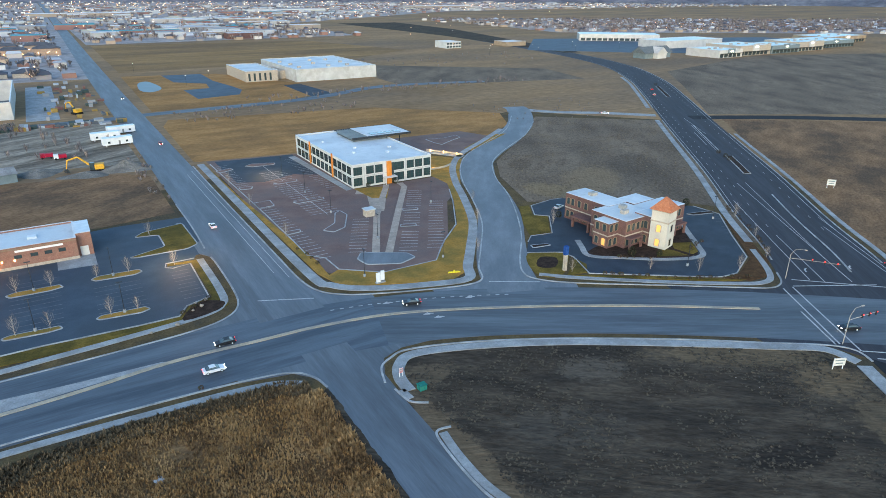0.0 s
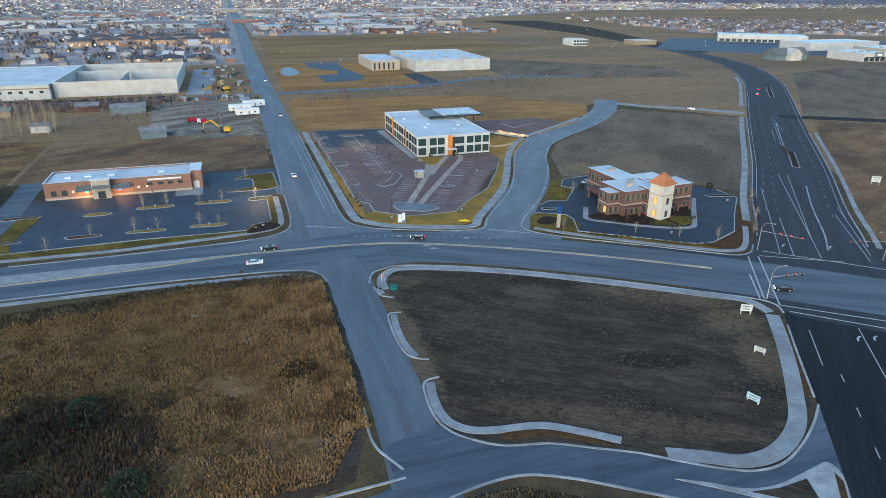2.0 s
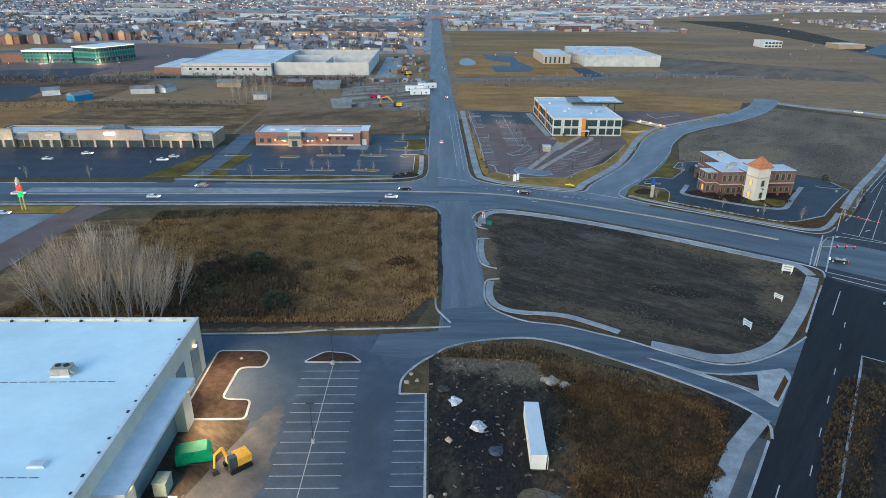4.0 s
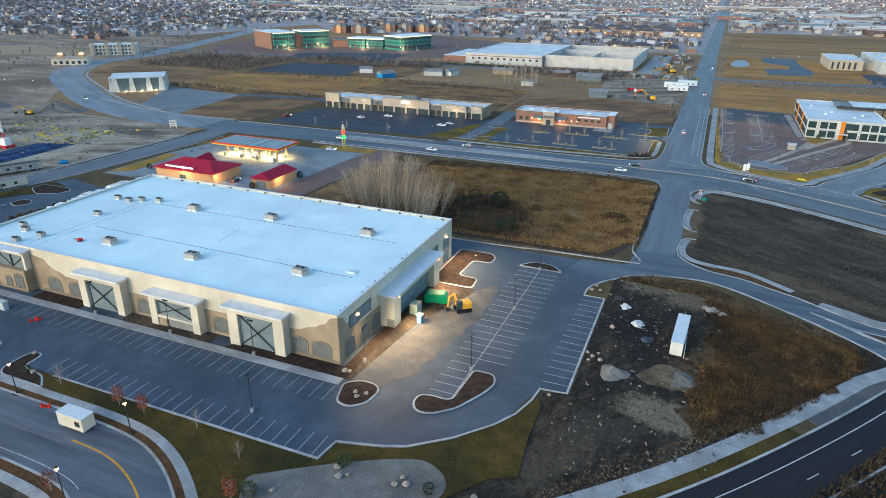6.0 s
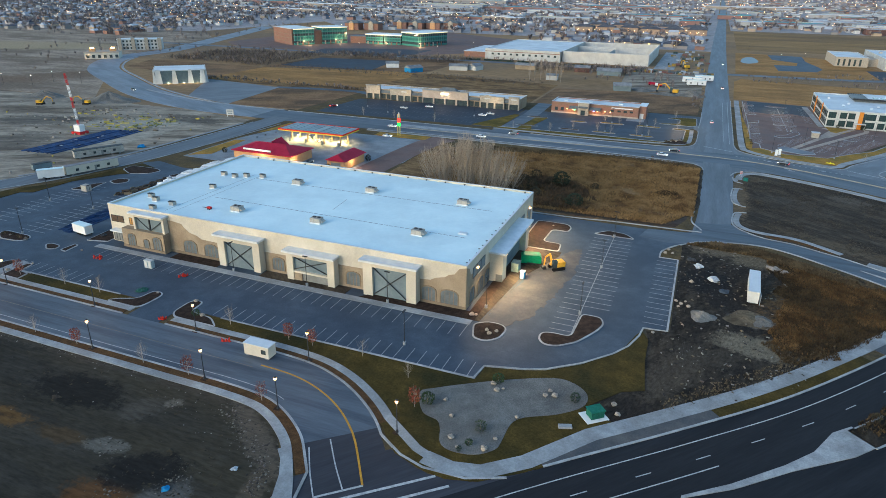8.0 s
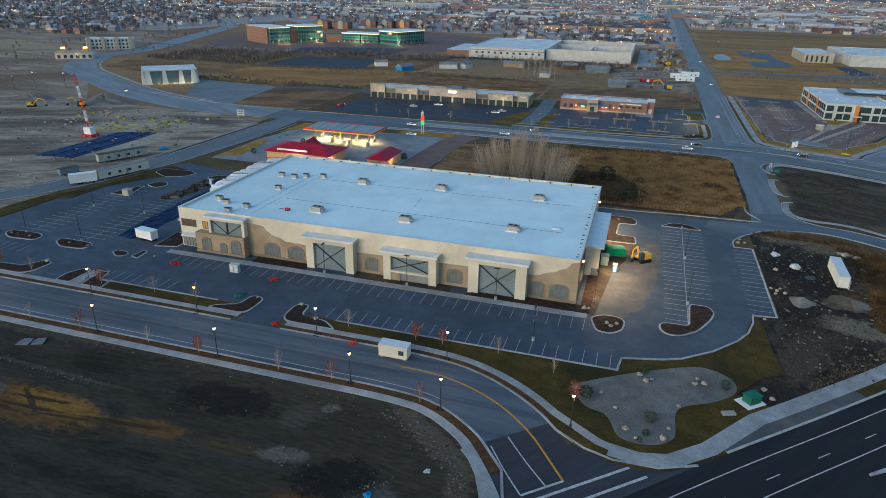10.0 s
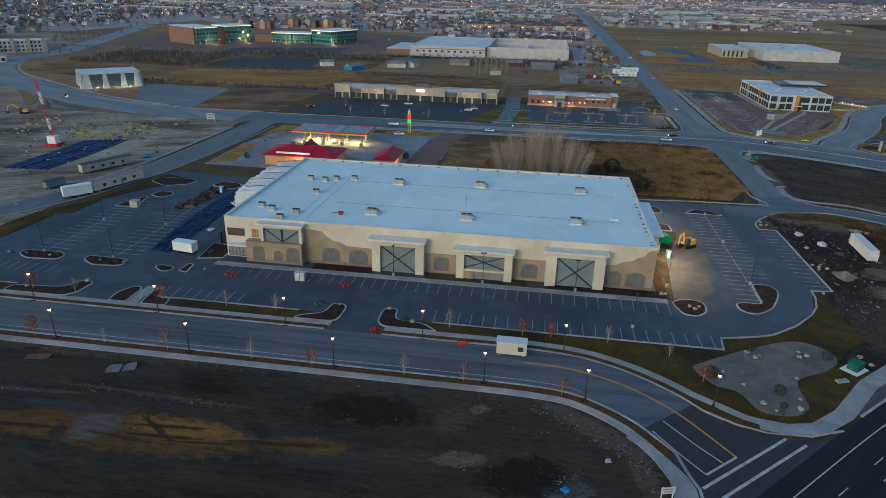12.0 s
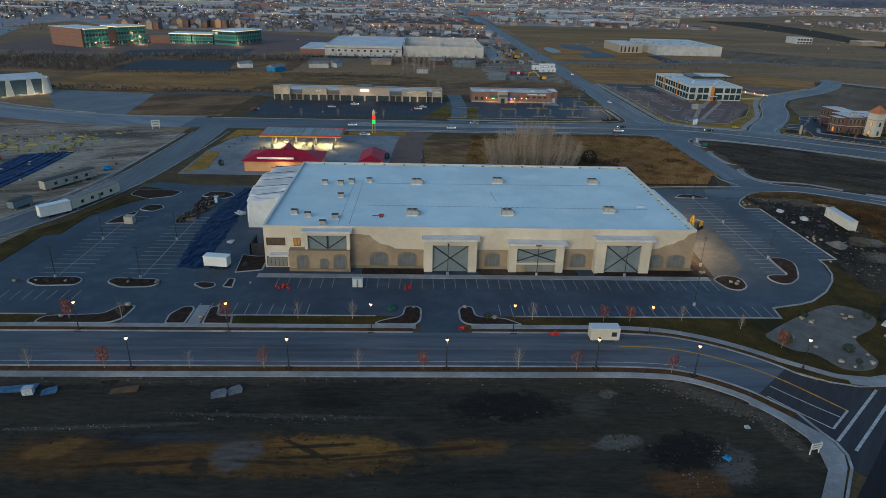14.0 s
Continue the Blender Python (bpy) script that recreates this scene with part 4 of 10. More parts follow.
kerb("kerb_21", [(27.3, -0.8), (27.6, 4.2), (30.2, 9), (33.7, 12.9), (38, 16.8), (46, 19.5), (55.5, 20.3), (63.2, 17.4), (72.3, 11.5), (80.7, 5.6), (88.1, -0.7), (92.9, -5.8), (95, -10.4), (93.6, -14.6)])
kerb("kerb_22", [(-1.8, -78.9), (-64, -79.1)], n=0)
kerb("kerb_23", [(-95, -79.1), (-133, -79.1)], n=0)
kerb("kerb_24", [(-167, -79.1), (-194, -79.1)], n=0)
kerb("kerb_25", [(-194.4, 104), (-194.6, 82), (-196.6, 38), (-199, 18), (-203, 0), (-209, -18), (-217, -36)])
kerb("kerb_26", [(-178, 106), (-179.6, 76), (-182.6, 40), (-185, 21), (-188.4, 6), (-193.6, -13), (-201, -29), (-212, -46)])

walkway("footpath_1", [(-70, 146.2), (-24, 145), (-12, 145.6), (6, 147), (22, 149), (28, 153), (29.3, 162), (29.3, 186)], 2.0)
walkway("footpath_2", [(53.6, 300), (53.4, 230), (53.4, 160), (56, 149), (64, 142), (78, 136.3), (90, 133.6), (95, 141), (104, 153), (117.5, 172), (129.5, 196), (139.5, 218), (152, 239.5), (168, 257), (193, 275), (220, 295.5)], 3.0)
walkway("footpath_3", [(50.6, 95), (51, 100), (53.2, 104.4), (58, 106.8), (70.8, 102.8), (89.4, 93.8), (112, 79.4), (129, 67.6), (138, 61), (139, 54)], 2.6)
walkway("footpath_4", [(82.4, 17.4), (88, 14.8), (94.3, 11.7), (102, 12.4), (110.5, 17.2), (118, 25.2), (126, 35), (133, 44.5), (138.5, 52.5)], 3.2)
structure("island_42", Geo().prism(smooth([(79.8, 11.8), (85.2, 9), (89, 6.6), (94.7, 5.6), (103.3, 6.9), (107, 7.3), (106.8, 4), (103, -1), (99.4, -5.4), (97.6, -3), (94.5, 1.1), (89.7, 4.2), (84.9, 8)], 3, True), -0.2, Z_KERB), KERB, "kerbed splitter island between two lanes")
structure("island_bed", Geo().prism([(89.5, 5.6), (94.6, 4.9), (100.4, 5.2), (98, -0.6), (94.8, 1.8)], 0, Z_KERB + 0.03), MUD, "bare soil bed in a splitter island")
structure("island_bed_2", Geo().prism([(106, 5), (105.6, 2.8), (100, -4), (99.8, -2.6)], 0, Z_KERB + 0.03), RMULCH, "mulch bed in a splitter island")
structure("lane_bed", Geo().prism(smooth([(57.5, 29.4), (65, 27.8), (70.6, 24.8), (74.6, 22), (71, 25.8), (65, 29.6), (58, 31)], 3, True), 0, 0.17), RMULCH, "narrow mulch strip beside a lane")
structure("lane_bed_2", Geo().prism(smooth([(84.4, 15.4), (89, 12.6), (93.6, 10.4), (94.6, 10.6), (89, 13.8), (85, 16.2)], 3, True), 0, 0.17), RMULCH, "narrow mulch strip beside a lane")
walkway("footpath_21", [(49.2, 96), (49.4, 92.6)], 1.6)
walkway("footpath_22", [(49.5, 80.4), (48.7, 74), (48.6, 66), (49.6, 60.6)], 1.6)
walkway("footpath_23", [(49.6, 50.2), (48.7, 45), (48.6, 40), (49.6, 36.4), (52.4, 33.6), (56.8, 32.2), (65.1, 30.9), (71.4, 27), (76.8, 22.8)], 1.9)
walkway("footpath_7", [(109, 125.6), (117, 118.2), (134, 105), (150, 94), (159, 89.5), (166, 92.5), (178, 106)], 1.8)
walkway("footpath_8", stretch_of(-3.4, 106, 268), 2.6, n=0)
walkway("footpath_9", stretch_of(-3.4, 292, 440), 2.6, n=0)
walkway("footpath_10", stretch_of(34.4, 100, 245), 1.7, n=0)
walkway("footpath_11", [(-2, -103.6), (3, -104.4), (8, -103.2), (14, -98.2)] + stretch_of(-4.4, -92, -16) + [(94.6, -8.6)], 3.2, n=0)
walkway("footpath_12", [(-86, -83.8), (-194, -83.8)], 1.6, n=0)
walkway("footpath_13", shifted([p for p in drive if p[0] > -76 and p[1] > -103.5], -9.0) + [(-4, -102.2), (-1, -103.3)], 1.7, n=0, z=Z_WALK + 0.006)
walkway("footpath_14", shifted([p for p in drive if p[1] > -107.4], 9.4), 1.7, n=0)
structure("footpath_27", Geo().prism([(-24.0, -110.2), (-21.6, -112.6), (-19.2, -116), (-17, -119.6), (-16.2, -122), (-16.2, -125), (-17.6, -128), (-24, -136.6), (-27.4, -136.6), (-21, -128.4), (-19.9, -124.3), (-19.9, -120.6), (-21.6, -116.4), (-23.6, -113.2), (-25.4, -111.4)], -0.2, Z_WALK + 0.004), CONC, "widening concrete footpath at a street corner")
walkway("footpath_15", [(-129, 113.5), (-85, 114.3), (-22, 114.6), (9, 113.4), (26, 111.8), (33, 108.5)], 1.8)
walkway("footpath_16", [(-10, -58.2), (-126, -58.2)], 2.2, n=0)
structure("kerb_34", Geo().ribbon([(-5.2, -27), (-8.2, -57.2)], [(-4.8, -27), (-7.8, -57.2)], -0.2, 0.16), DUSTA, "dusty concrete kerb beside the loading bay")
field("sandy_strip", [(-9.4, -28), (-5.6, -28), (-8.4, -57), (-9.6, -57)], MUD, "bare sandy strip beside a wall", 0.13)
walkway("footpath_26", [q for p, q in zip(art, shifted(art, -15)) if -500 < p[0] < -262 and p[1] < 420], 2.0, "pale footpath outside a bend", 0)
walkway("footpath_18", [(-197.4, 100), (-198, 80), (-200, 36), (-202.4, 16), (-206.4, -2), (-212, -19)], 1.4)
walkway("footpath_19", [(-330, 163.5), (-285, 149.5), (-240, 141.5), (-200, 141)], 1.6)

# verges
def band(name, line, a, b, material, label, z=Z_KERB - 0.06):
    return structure(name, Geo().ribbon(shifted(line, a), shifted(line, b), -0.2, z), material, label)


band("verge_1", [p for p in drive if p[0] < -85], -8.2, -6.8, RMULCH, "rusty mulch strip beside the kerb")
band("verge_2", [p for p in drive if p[0] > -76 and p[1] > -104], -8.2, -6.8, RMULCH, "rusty mulch strip beside the kerb")
band("verge_3", [p for p in drive if p[1] > -110], 6.8, 8.5, RMULCH, "rusty mulch strip beside the kerb")
band("verge_20", stretch_of(0, -100, -72), -3, -0.3, DUSTA, "grey asphalt strip behind a kerb", 0.16)
band("verge_21", stretch_of(0, -74, -40), -3, -0.3, LAWN, "bare brown strip behind a kerb", 0.15)
band("verge_33", stretch_of(0, -40, -14), -3, -0.3, DUSTA, "grey asphalt strip behind a kerb", 0.16)
band("verge_22", stretch_of(0, 22, 50), -3, -0.3, RMULCH, "rusty mulch strip behind a kerb", 0.15)
band("verge_23", stretch_of(0, 106, 268), -2.2, -0.3, GREYF, "dry grass strip behind a kerb", 0.15)
field("verge_4", [(-1.5, -79.3), (-72, -79.3), (-74, -85.3), (-40, -85.3), (-30, -87), (-23, -90.4), (-16.8, -94.8), (-11.4, -100), (-7, -104.6), (-2, -106.4), (3, -107), (8, -105.6), (14, -101), (24, -91.5), (27, -83), (20, -80), (26, -72), (30, -70), (29, -60), (28.8, -50), (27, -46.4), (26, -49), (24.4, -54.8), (22, -59.4), (17, -65.6), (10.5, -70.8), (6.4, -72.5), (-1, -74.5)], LAWN, "brownish winter lawn beside the car park", 0.12)
field("verge_5", [(-92, -79.3), (-125.8, -79.3), (-125.8, -83), (-92, -83)], LAWN, "brownish winter lawn strip", 0.12)
field("verge_6", [(-158, -79.3), (-194, -79.3), (-194, -83), (-158, -83)], LAWN, "brownish winter lawn strip", 0.12)
field("verge_8", [(150.6, 264.4), (162.4, 248), (150, 231), (139, 213), (134.6, 214.6), (134.8, 230), (138, 246)], OLAWN, "ochre dormant lawn", 0.13)
field("verge_9", [(98, 229), (99, 214), (104, 211), (112, 225)], OLAWN, "ochre dormant lawn beside a plaza", 0.13)
field("verge_14", [(-176, 34), (-176, 66), (-171, 68), (-168, 40)], OLAWN, "ochre grass corner", 0.13)
field("verge_15", [(-176, 84), (-168, 100), (-140, 106), (-135, 112), (-175, 110)], OLAWN, "ochre grass corner", 0.13)
field("verge_16", [(-120, 104), (-92, 105), (-92, 112), (-120, 111)], OLAWN, "ochre grass strip", 0.13)
field("verge_19", [(-58.6, 151), (-56, 188), (-49, 186), (-52.5, 160), (-50, 150)], MLAWN, "green-brown lawn beside a drive", 0.13)
field("verge_17", [(-84, 149.6), (-70, 188), (-66.6, 188), (-67.6, 149)], MLAWN, "green-brown lawn corner", 0.13)
field("gravel_bed", [(-9.9, -87.5), (-7.5, -85), (-2.3, -81.3), (4.5, -77), (12.7, -72.9), (17, -73.2), (20, -76), (19.8, -80), (15.8, -84.1), (10.8, -87.1), (8.9, -89.9), (8.7, -95.4), (8.2, -97.6), (5.5, -100), (1.6, -100.6), (-0.9, -99.4), (-2.3, -96), (-3.7, -94), (-7, -92.8)], GRAVEL, "pale gravel bed with boulders in a lawn", 0.17, 4)

# lawns and kerbs of the bank and the restaurant
field("verge_11", smooth([(113.9, 137.7), (117.9, 139), (125, 134.3), (124.6, 130.7), (114.3, 121.8), (109, 124.1), (109.7, 130.4)], 3, True), MLAWN, "lawn corner with a mulched bed", 0.13)
field("sign_bed", smooth([(112, 130), (117, 135), (121, 132), (116, 127)], 3, True), MULCH, "dark mulch bed round a sign post", 0.15)
field("verge_26", [(125.6, 129), (125.5, 124), (121.7, 119.6), (115.4, 121)], MLAWN, "small dark lawn wedge", 0.13)
field("verge_12", [(126.4, 151.6), (133.7, 150), (143.4, 162.8), (139.8, 166.6), (145.4, 176), (141.6, 177), (131, 161)], MLAWN, "dark green lawn", 0.13)
field("verge_13", [(152, 97), (158, 96.6), (171.5, 102.4), (184, 116.6), (199, 132.6), (203, 134.6), (187, 114.5), (174, 98), (164, 91.4), (157, 92)], RMULCH, "rusty mulch strip with low shrubs", 0.13)
field("verge_27", [(116, 121), (133, 109.8), (147.5, 99.6), (156, 93), (150, 95.8), (134, 107), (118.6, 118.4)], MLAWN, "narrow lawn strip beside a footpath", 0.13)
kerb("kerb_29", BANK_LOT[:9] + [(197.6, 144)], n=0, width=0.35)
kerb("kerb_30", [(162, 176.7)] + BANK_LOT[11:18], n=0, width=0.35)
kerb("kerb_31", BANK_LOT[18:] + [BANK_LOT[0]], n=0, width=0.35)
planter("island_43", [(120.7, 144.4), (126.2, 142.6), (126.5, 140.8), (119.9, 141.9)], MULCH, "small kerbed island", 0.6)
planter("island_44", [(188, 139.4), (193, 138.6), (199, 136.6), (198, 134.6), (189, 137)], MULCH, "small kerbed island with shrubs", 0.6)
field("verge_10", [(-69, 147.6), (-12, 147.4), (6, 147.6), (14, 147.6), (25, 149), (29.2, 152), (30.4, 180), (28.4, 186), (20.4, 187), (20, 185), (26.6, 184.4), (26.6, 158.4), (20.3, 155.8), (17.6, 151), (8.2, 151), (-12, 152), (-69, 150.6)], MLAWN, "brown-green lawn strip", 0.13)
kerb("kerb_32", [(28, 187.6), (20, 187.4), (19.4, 184.6), (21.2, 182.9), (26.2, 183.9), (25.9, 158.9), (19.9, 156.4), (17.2, 151.6), (8.2, 151.6), (-12, 152.6), (-69, 151)], n=0, width=0.35)
field("rock_bed", smooth([(17.6, 148.4), (26, 150), (28.6, 154), (24, 157), (20, 154)], 3, True), MULCH, "dark mulch corner bed with boulders", 0.16)
planter("island_40", [(11.2, 197.6), (13, 196.4), (28, 196.2), (31.6, 199), (31, 221.4), (17.8, 218.6), (14.8, 214.8), (21.9, 213.4), (22, 202)], MLAWN, "kerbed lawn corner of a car park", 1.2)
walkway("footpath_24", [(29.8, 222), (30.6, 204), (29.4, 198)], 1.6)
for i, q in enumerate((((0.2, 186.4), (2.1, 187.8), (12.8, 187.2), (13.6, 185.1), (11.4, 183.6), (1.4, 184.4)), ((-19.7, 186.2), (-17.2, 187.6), (-6.9, 187.1), (-6.1, 184.8), (-9.3, 183.9), (-18.5, 184.1)), ((-36, 182.6), (-34, 184.6), (-27.5, 184.5), (-26.3, 182.3), (-29, 180.9), (-35, 181)), ((-0.6, 160.5), (0.8, 161.8), (10.9, 161.4), (12, 159.4), (9.7, 158.2), (0.3, 159.2)), ((-20.1, 160.8), (-18.2, 161.8), (-7.9, 161.2), (-7.3, 159.2), (-10.7, 158.6), (-19.4, 159.4)), ((-38, 161), (-36, 162.2), (-27.1, 161.6), (-26.3, 159.5), (-36, 159)), ((-62, 185), (-60, 187), (-50, 187), (-49, 185), (-60, 184)), ((-62, 160.4), (-60, 162), (-50, 162), (-49, 160.4), (-60, 159.4)))):
    planter("island_%d" % (30 + i), q, OLAWN if i < 5 else RMULCH, "narrow kerbed island with dry grass and saplings", 0.7)

# office car park
TANP = surf("tan_paving", (0.36, 0.30, 0.25), (0.45, 0.375, 0.31), 2, c3=(0.3, 0.26, 0.22), size3=6)
walkway("plaza_1", [(76.4, 163.8), (92.4, 196), (110, 224), (112, 227.6)], 2.4, "tan paved walk to the office door", 0, 0.17, TANP)
walkway("plaza_2", [(80, 162), (103.2, 199.4), (117.1, 221.4), (118, 227)], 2.4, "tan paved walk to the office door", 0, 0.17, TANP)
field("walk_bed", [(79.4, 166), (101.2, 199.6), (114.6, 221), (112, 222.4), (95.6, 197)], BROWNA, "worn strip between two walks", 0.14)
structure("plaza_3", Geo().prism([(92, 200), (96.4, 198), (109, 221), (104, 227.6), (99, 227.6), (95.5, 222), (99.6, 220)], -0.2, 0.165), TANP, "tan paved court before an office")
structure("footpath_25", Geo().prism([(92.6, 293), (96, 293), (97.4, 229), (94.6, 228)], -0.2, 0.17), CONC, "pale walk along an office wall")
for i, q in enumerate((((56.5, 283.7), (63.6, 286), (64.3, 282.8), (57.8, 280)), ((58.5, 254), (64.3, 253), (63, 249.6), (58.5, 250.2)), ((58, 230.5), (64.6, 231.4), (64.2, 224), (58, 223.5)), ((69.8, 286.1), (73.8, 289), (83.8, 285.4), (82.7, 282.4), (72.7, 283)), ((72.3, 253.6), (83.2, 254.2), (82.6, 251.4), (74, 250.4)), ((71.1, 224.8), (83.6, 224.6), (83, 222.2), (71.9, 221.8)), ((58, 195.4), (63.6, 195), (63, 192.4), (58, 192)), ((69.4, 190), (75.6, 194.9), (79.8, 204.7), (82.6, 206.5), (83.2, 200.9), (77.3, 189.1), (72.1, 186.6)), ((69.2, 162), (72.3, 166.1), (77.8, 162.9), (84.5, 158.7), (85.2, 154.4), (79.1, 152.2), (70, 156.6)), ((94.3, 182.1), (99.8, 180.5), (98.9, 178.2), (93.2, 179.8)), ((103, 197), (108.6, 194.8), (107.6, 192.6), (102, 194.8)))):
    planter("island_%d" % (50 + i), q, ROADC if i == 8 else BROWNA, "pale kerbed car-park island", 0.9)
field("verge_28", [(55.4, 300), (55.8, 240), (57, 215), (57.6, 191), (58.6, 167), (57.8, 155.4), (61.4, 157.6), (71.6, 149.2), (89.3, 149), (94.6, 155.4), (99.8, 161.4), (111.4, 172.4), (124.4, 195.2), (133, 213), (138, 224), (141, 222), (132.4, 201), (121.4, 178.6), (102.2, 148.8), (93.6, 138.4), (86.6, 135.6), (78, 138), (66, 143), (58, 147.6), (55.4, 158), (55, 230)], OLAWN, "ochre dormant lawn round a car park", 0.128)
kerb("kerb_33", [(57.4, 298), (58, 240), (58.2, 215), (58, 185.4), (57.6, 172.4), (61.6, 167.6), (61.8, 158), (71.9, 149.4), (89.2, 149.2), (94.4, 155.6), (99.6, 161.6), (111, 172.6), (124, 195.2), (131, 209)], n=0, width=0.4)

# planting islands of the store's car park
planter("island_1", [(6.2, 10.3), (10.5, 14.9), (16, 14), (19.4, 10.2)])
planter("island_2", [(-12.6, 15.2), (-2.5, 15.2), (-0.6, 12.6), (-0.9, 8.4), (-6, 8.4), (-6.4, -2.2), (-0.8, -2.4), (-0.3, -8.6), (-12.6, -8.6)])
planter("island_3", [(12.9, -43.8), (17.6, -43.8), (18.8, -47), (17.6, -51), (14.5, -57.3), (10.7, -60.8), (7.7, -61.2), (5.9, -59), (6, -55.9), (8.7, -55.1), (12.4, -55.4)])
planter("island_4", [(-9.4, -58.4), (-6.4, -56.1), (-2.9, -56.2), (-1.2, -58), (-1.7, -62.5), (-4.4, -65), (-7.6, -64.4)])
planter("island_5", [(-180.6, -62.9), (-180.1, -60.2), (-170, -59.8), (-167.2, -61.3), (-167.4, -64.7), (-176.4, -65.4)])
planter("island_6", [(-161.4, -63), (-160.8, -60.4), (-149.8, -60.8), (-148, -62.8), (-149.6, -65.4), (-156.9, -65.9)])
planter("island_7", [(-140.4, -63.8), (-139.4, -62.3), (-135.1, -62.6), (-134.3, -65.1), (-137, -66.4)])
planter("island_8", [(-133, -65), (-132.6, -60), (-130.8, -60.4), (-130.2, -65.6)], r=0.7)
planter("island_9", [(-180, -22.8), (-177.3, -14.4), (-174.2, -10.6), (-173.6, -15.6), (-171.6, -21.8)])
planter("island_10", [(-175, -9.7), (-173.9, -5.1), (-169.4, -4.5), (-167.1, -7.8), (-169.8, -11.7)])
planter("island_15", [(-183.8, 5.2), (-183.8, 10.8), (-171.1, 11.3), (-167.2, 9.3), (-168.8, 4.3), (-176.1, 1.0)])
planter("island_16", [(-160, 5), (-158, 10.2), (-150.8, 9.6), (-148.3, 6), (-151.2, 2.3)])
planter("island_17", [(-132.1, -56.8), (-133, -45.2), (-128.8, -46.2), (-125.6, -46), (-125.4, -55.1)], r=0.4)
planter("island_11", [(-74.5, -83.0), (-76.3, -81.2), (-76.4, -75.6), (-75, -74.2), (-72.8, -74.4), (-72.4, -79.2), (-66, -79.8), (-62, -83.0)])
planter("island_12", [(-86, -83.0), (-84.8, -81.2), (-84.6, -75.6), (-86, -74.2), (-88.6, -74.4), (-89.2, -79.2), (-94, -81.2), (-95.5, -83.0)])
planter("island_13", [(-140.2, -83.2), (-140.6, -79), (-138.6, -75.2), (-136.4, -75.0), (-135.6, -76.6), (-135.7, -83.2)], r=0.9)
planter("island_45", [(-132.2, -83.2), (-132.7, -76), (-131.6, -74.8), (-130.4, -75.2), (-129.8, -79.2), (-126.4, -79.6), (-125.8, -83.2)], r=0.7)
walkway("footpath_29", [(-134, -84.4), (-134.1, -74.6)], 2.6, "pale path between two planting islands", 0, Z_WALK + 0.008)
planter("island_14", [(-152, -83.2), (-149.5, -80.8), (-149, -74.8), (-152.6, -74.6), (-155, -78.8), (-167, -79.8), (-168, -83.2)])
field("store_bed_1", [(-37, -53.4), (-12, -53.2), (-12, -28), (-9.4, -28), (-9.6, -57), (-40, -57)], MULCH, "dark mulch bed along the store wall", 0.14)
field("store_bed_2", [(-100, -53.4), (-84, -53.4), (-84, -57), (-100, -57)], MULCH, "dark mulch bed along the store wall", 0.14)
field("store_bed_3", [(-70, -53.4), (-44, -53.4), (-44, -57), (-70, -57)], MUD, "bare soil strip along the store wall", 0.14)
structure("dock_slab", Geo().prism([(-12.8, -28), (-5, -28), (0.5, -12), (0.5, -8.8), (-12.8, -8.8)], -0.2, 0.15), MUD, "unfinished soil and concrete beside the loading door")

# painted lines
lines = Geo()
for i in range(41):
    x = -10.3 - 2.75 * i
    if not (-105 < x < -100):
        stripe(lines, [(x, -59.6), (x, -65.0)], 0.11)
for i in range(24):
    x = -3.5 - 2.75 * i
    stripe(lines, [(x, -78.6), (x, -73.4)], 0.13)
for i in range(10):
    stripe(lines, [(-110.5 - 2.75 * i, -78.6), (-110.5 - 2.75 * i, -73.4)], 0.13)
    stripe(lines, [(-165 - 2.75 * i, -72.5), (-165 - 2.75 * i, -67.5)], 0.13)
stripe(lines, [(13, 10.2), (12.4, -55)], 0.15)
for i in range(24):
    y = 7.2 - 2.75 * i
    stripe(lines, [(7.2 if y < 6 else 7.2, y), (18.8 if y > -42 else 12.6, y)], 0.13)
for i in range(15):
    stripe(lines, [(26.8, -3.5 - 2.75 * i), (32.1, -3.5 - 2.75 * i)], 0.13)
for cx in (-174.5, -154):
    stripe(lines, [(cx, -59), (cx, -15)], 0.15)
    for i in range(16):
        stripe(lines, [(cx - 5.6, -57.5 + 2.75 * i), (cx + 5.6, -57.5 + 2.75 * i)], 0.13)
structure("parking_lines_1", lines, DIMP, "thin white painted parking bay lines")

lines = Geo()
for x0, y0, y1, w in ((58.4, 168, 296, 5.2), (71.8, 207, 282, 11), (89, 236, 292, 4)):
    for i in range(int((y1 - y0) / 2.75)):
        if (i // 8) % 4 != 3:
            stripe(lines, [(x0, y0 + 2.75 * i), (x0 + w, y0 + 2.75 * i)], 0.14)
stripe(lines, [(77.3, 205), (77.3, 284)], 0.15)
for i in range(24):
    x, y = 83.2 + 1.42 * i, 161.6 + 2.36 * i
    if i not in (7, 14, 15):
        stripe(lines, [(x, y), (x + 5.0, y - 2.6)], 0.14)
    x, y = 74.2 + 1.24 * i, 166 + 2.45 * i
    if i < 12:
        stripe(lines, [(x, y), (x - 5.0, y + 2.4)], 0.14)
    x, y = 96.6 + 1.42 * i, 157 + 2.36 * i
    if i < 18:
        stripe(lines, [(x, y), (x - 4.6, y + 2.4)], 0.14)
structure("parking_lines_2", lines, MIDP, "white painted parking bay lines")

lines = Geo()
for x0, y0, y1 in ((-63, 160, 200), (-40, 160, 198), (-18, 160, 196), (1, 163, 184)):
    for i in range(int((y1 - y0) / 2.75)):
        stripe(lines, [(x0 - 0.5, y0 + 2.75 * i), (x0 + 11, y0 + 2.75 * i)], 0.14)
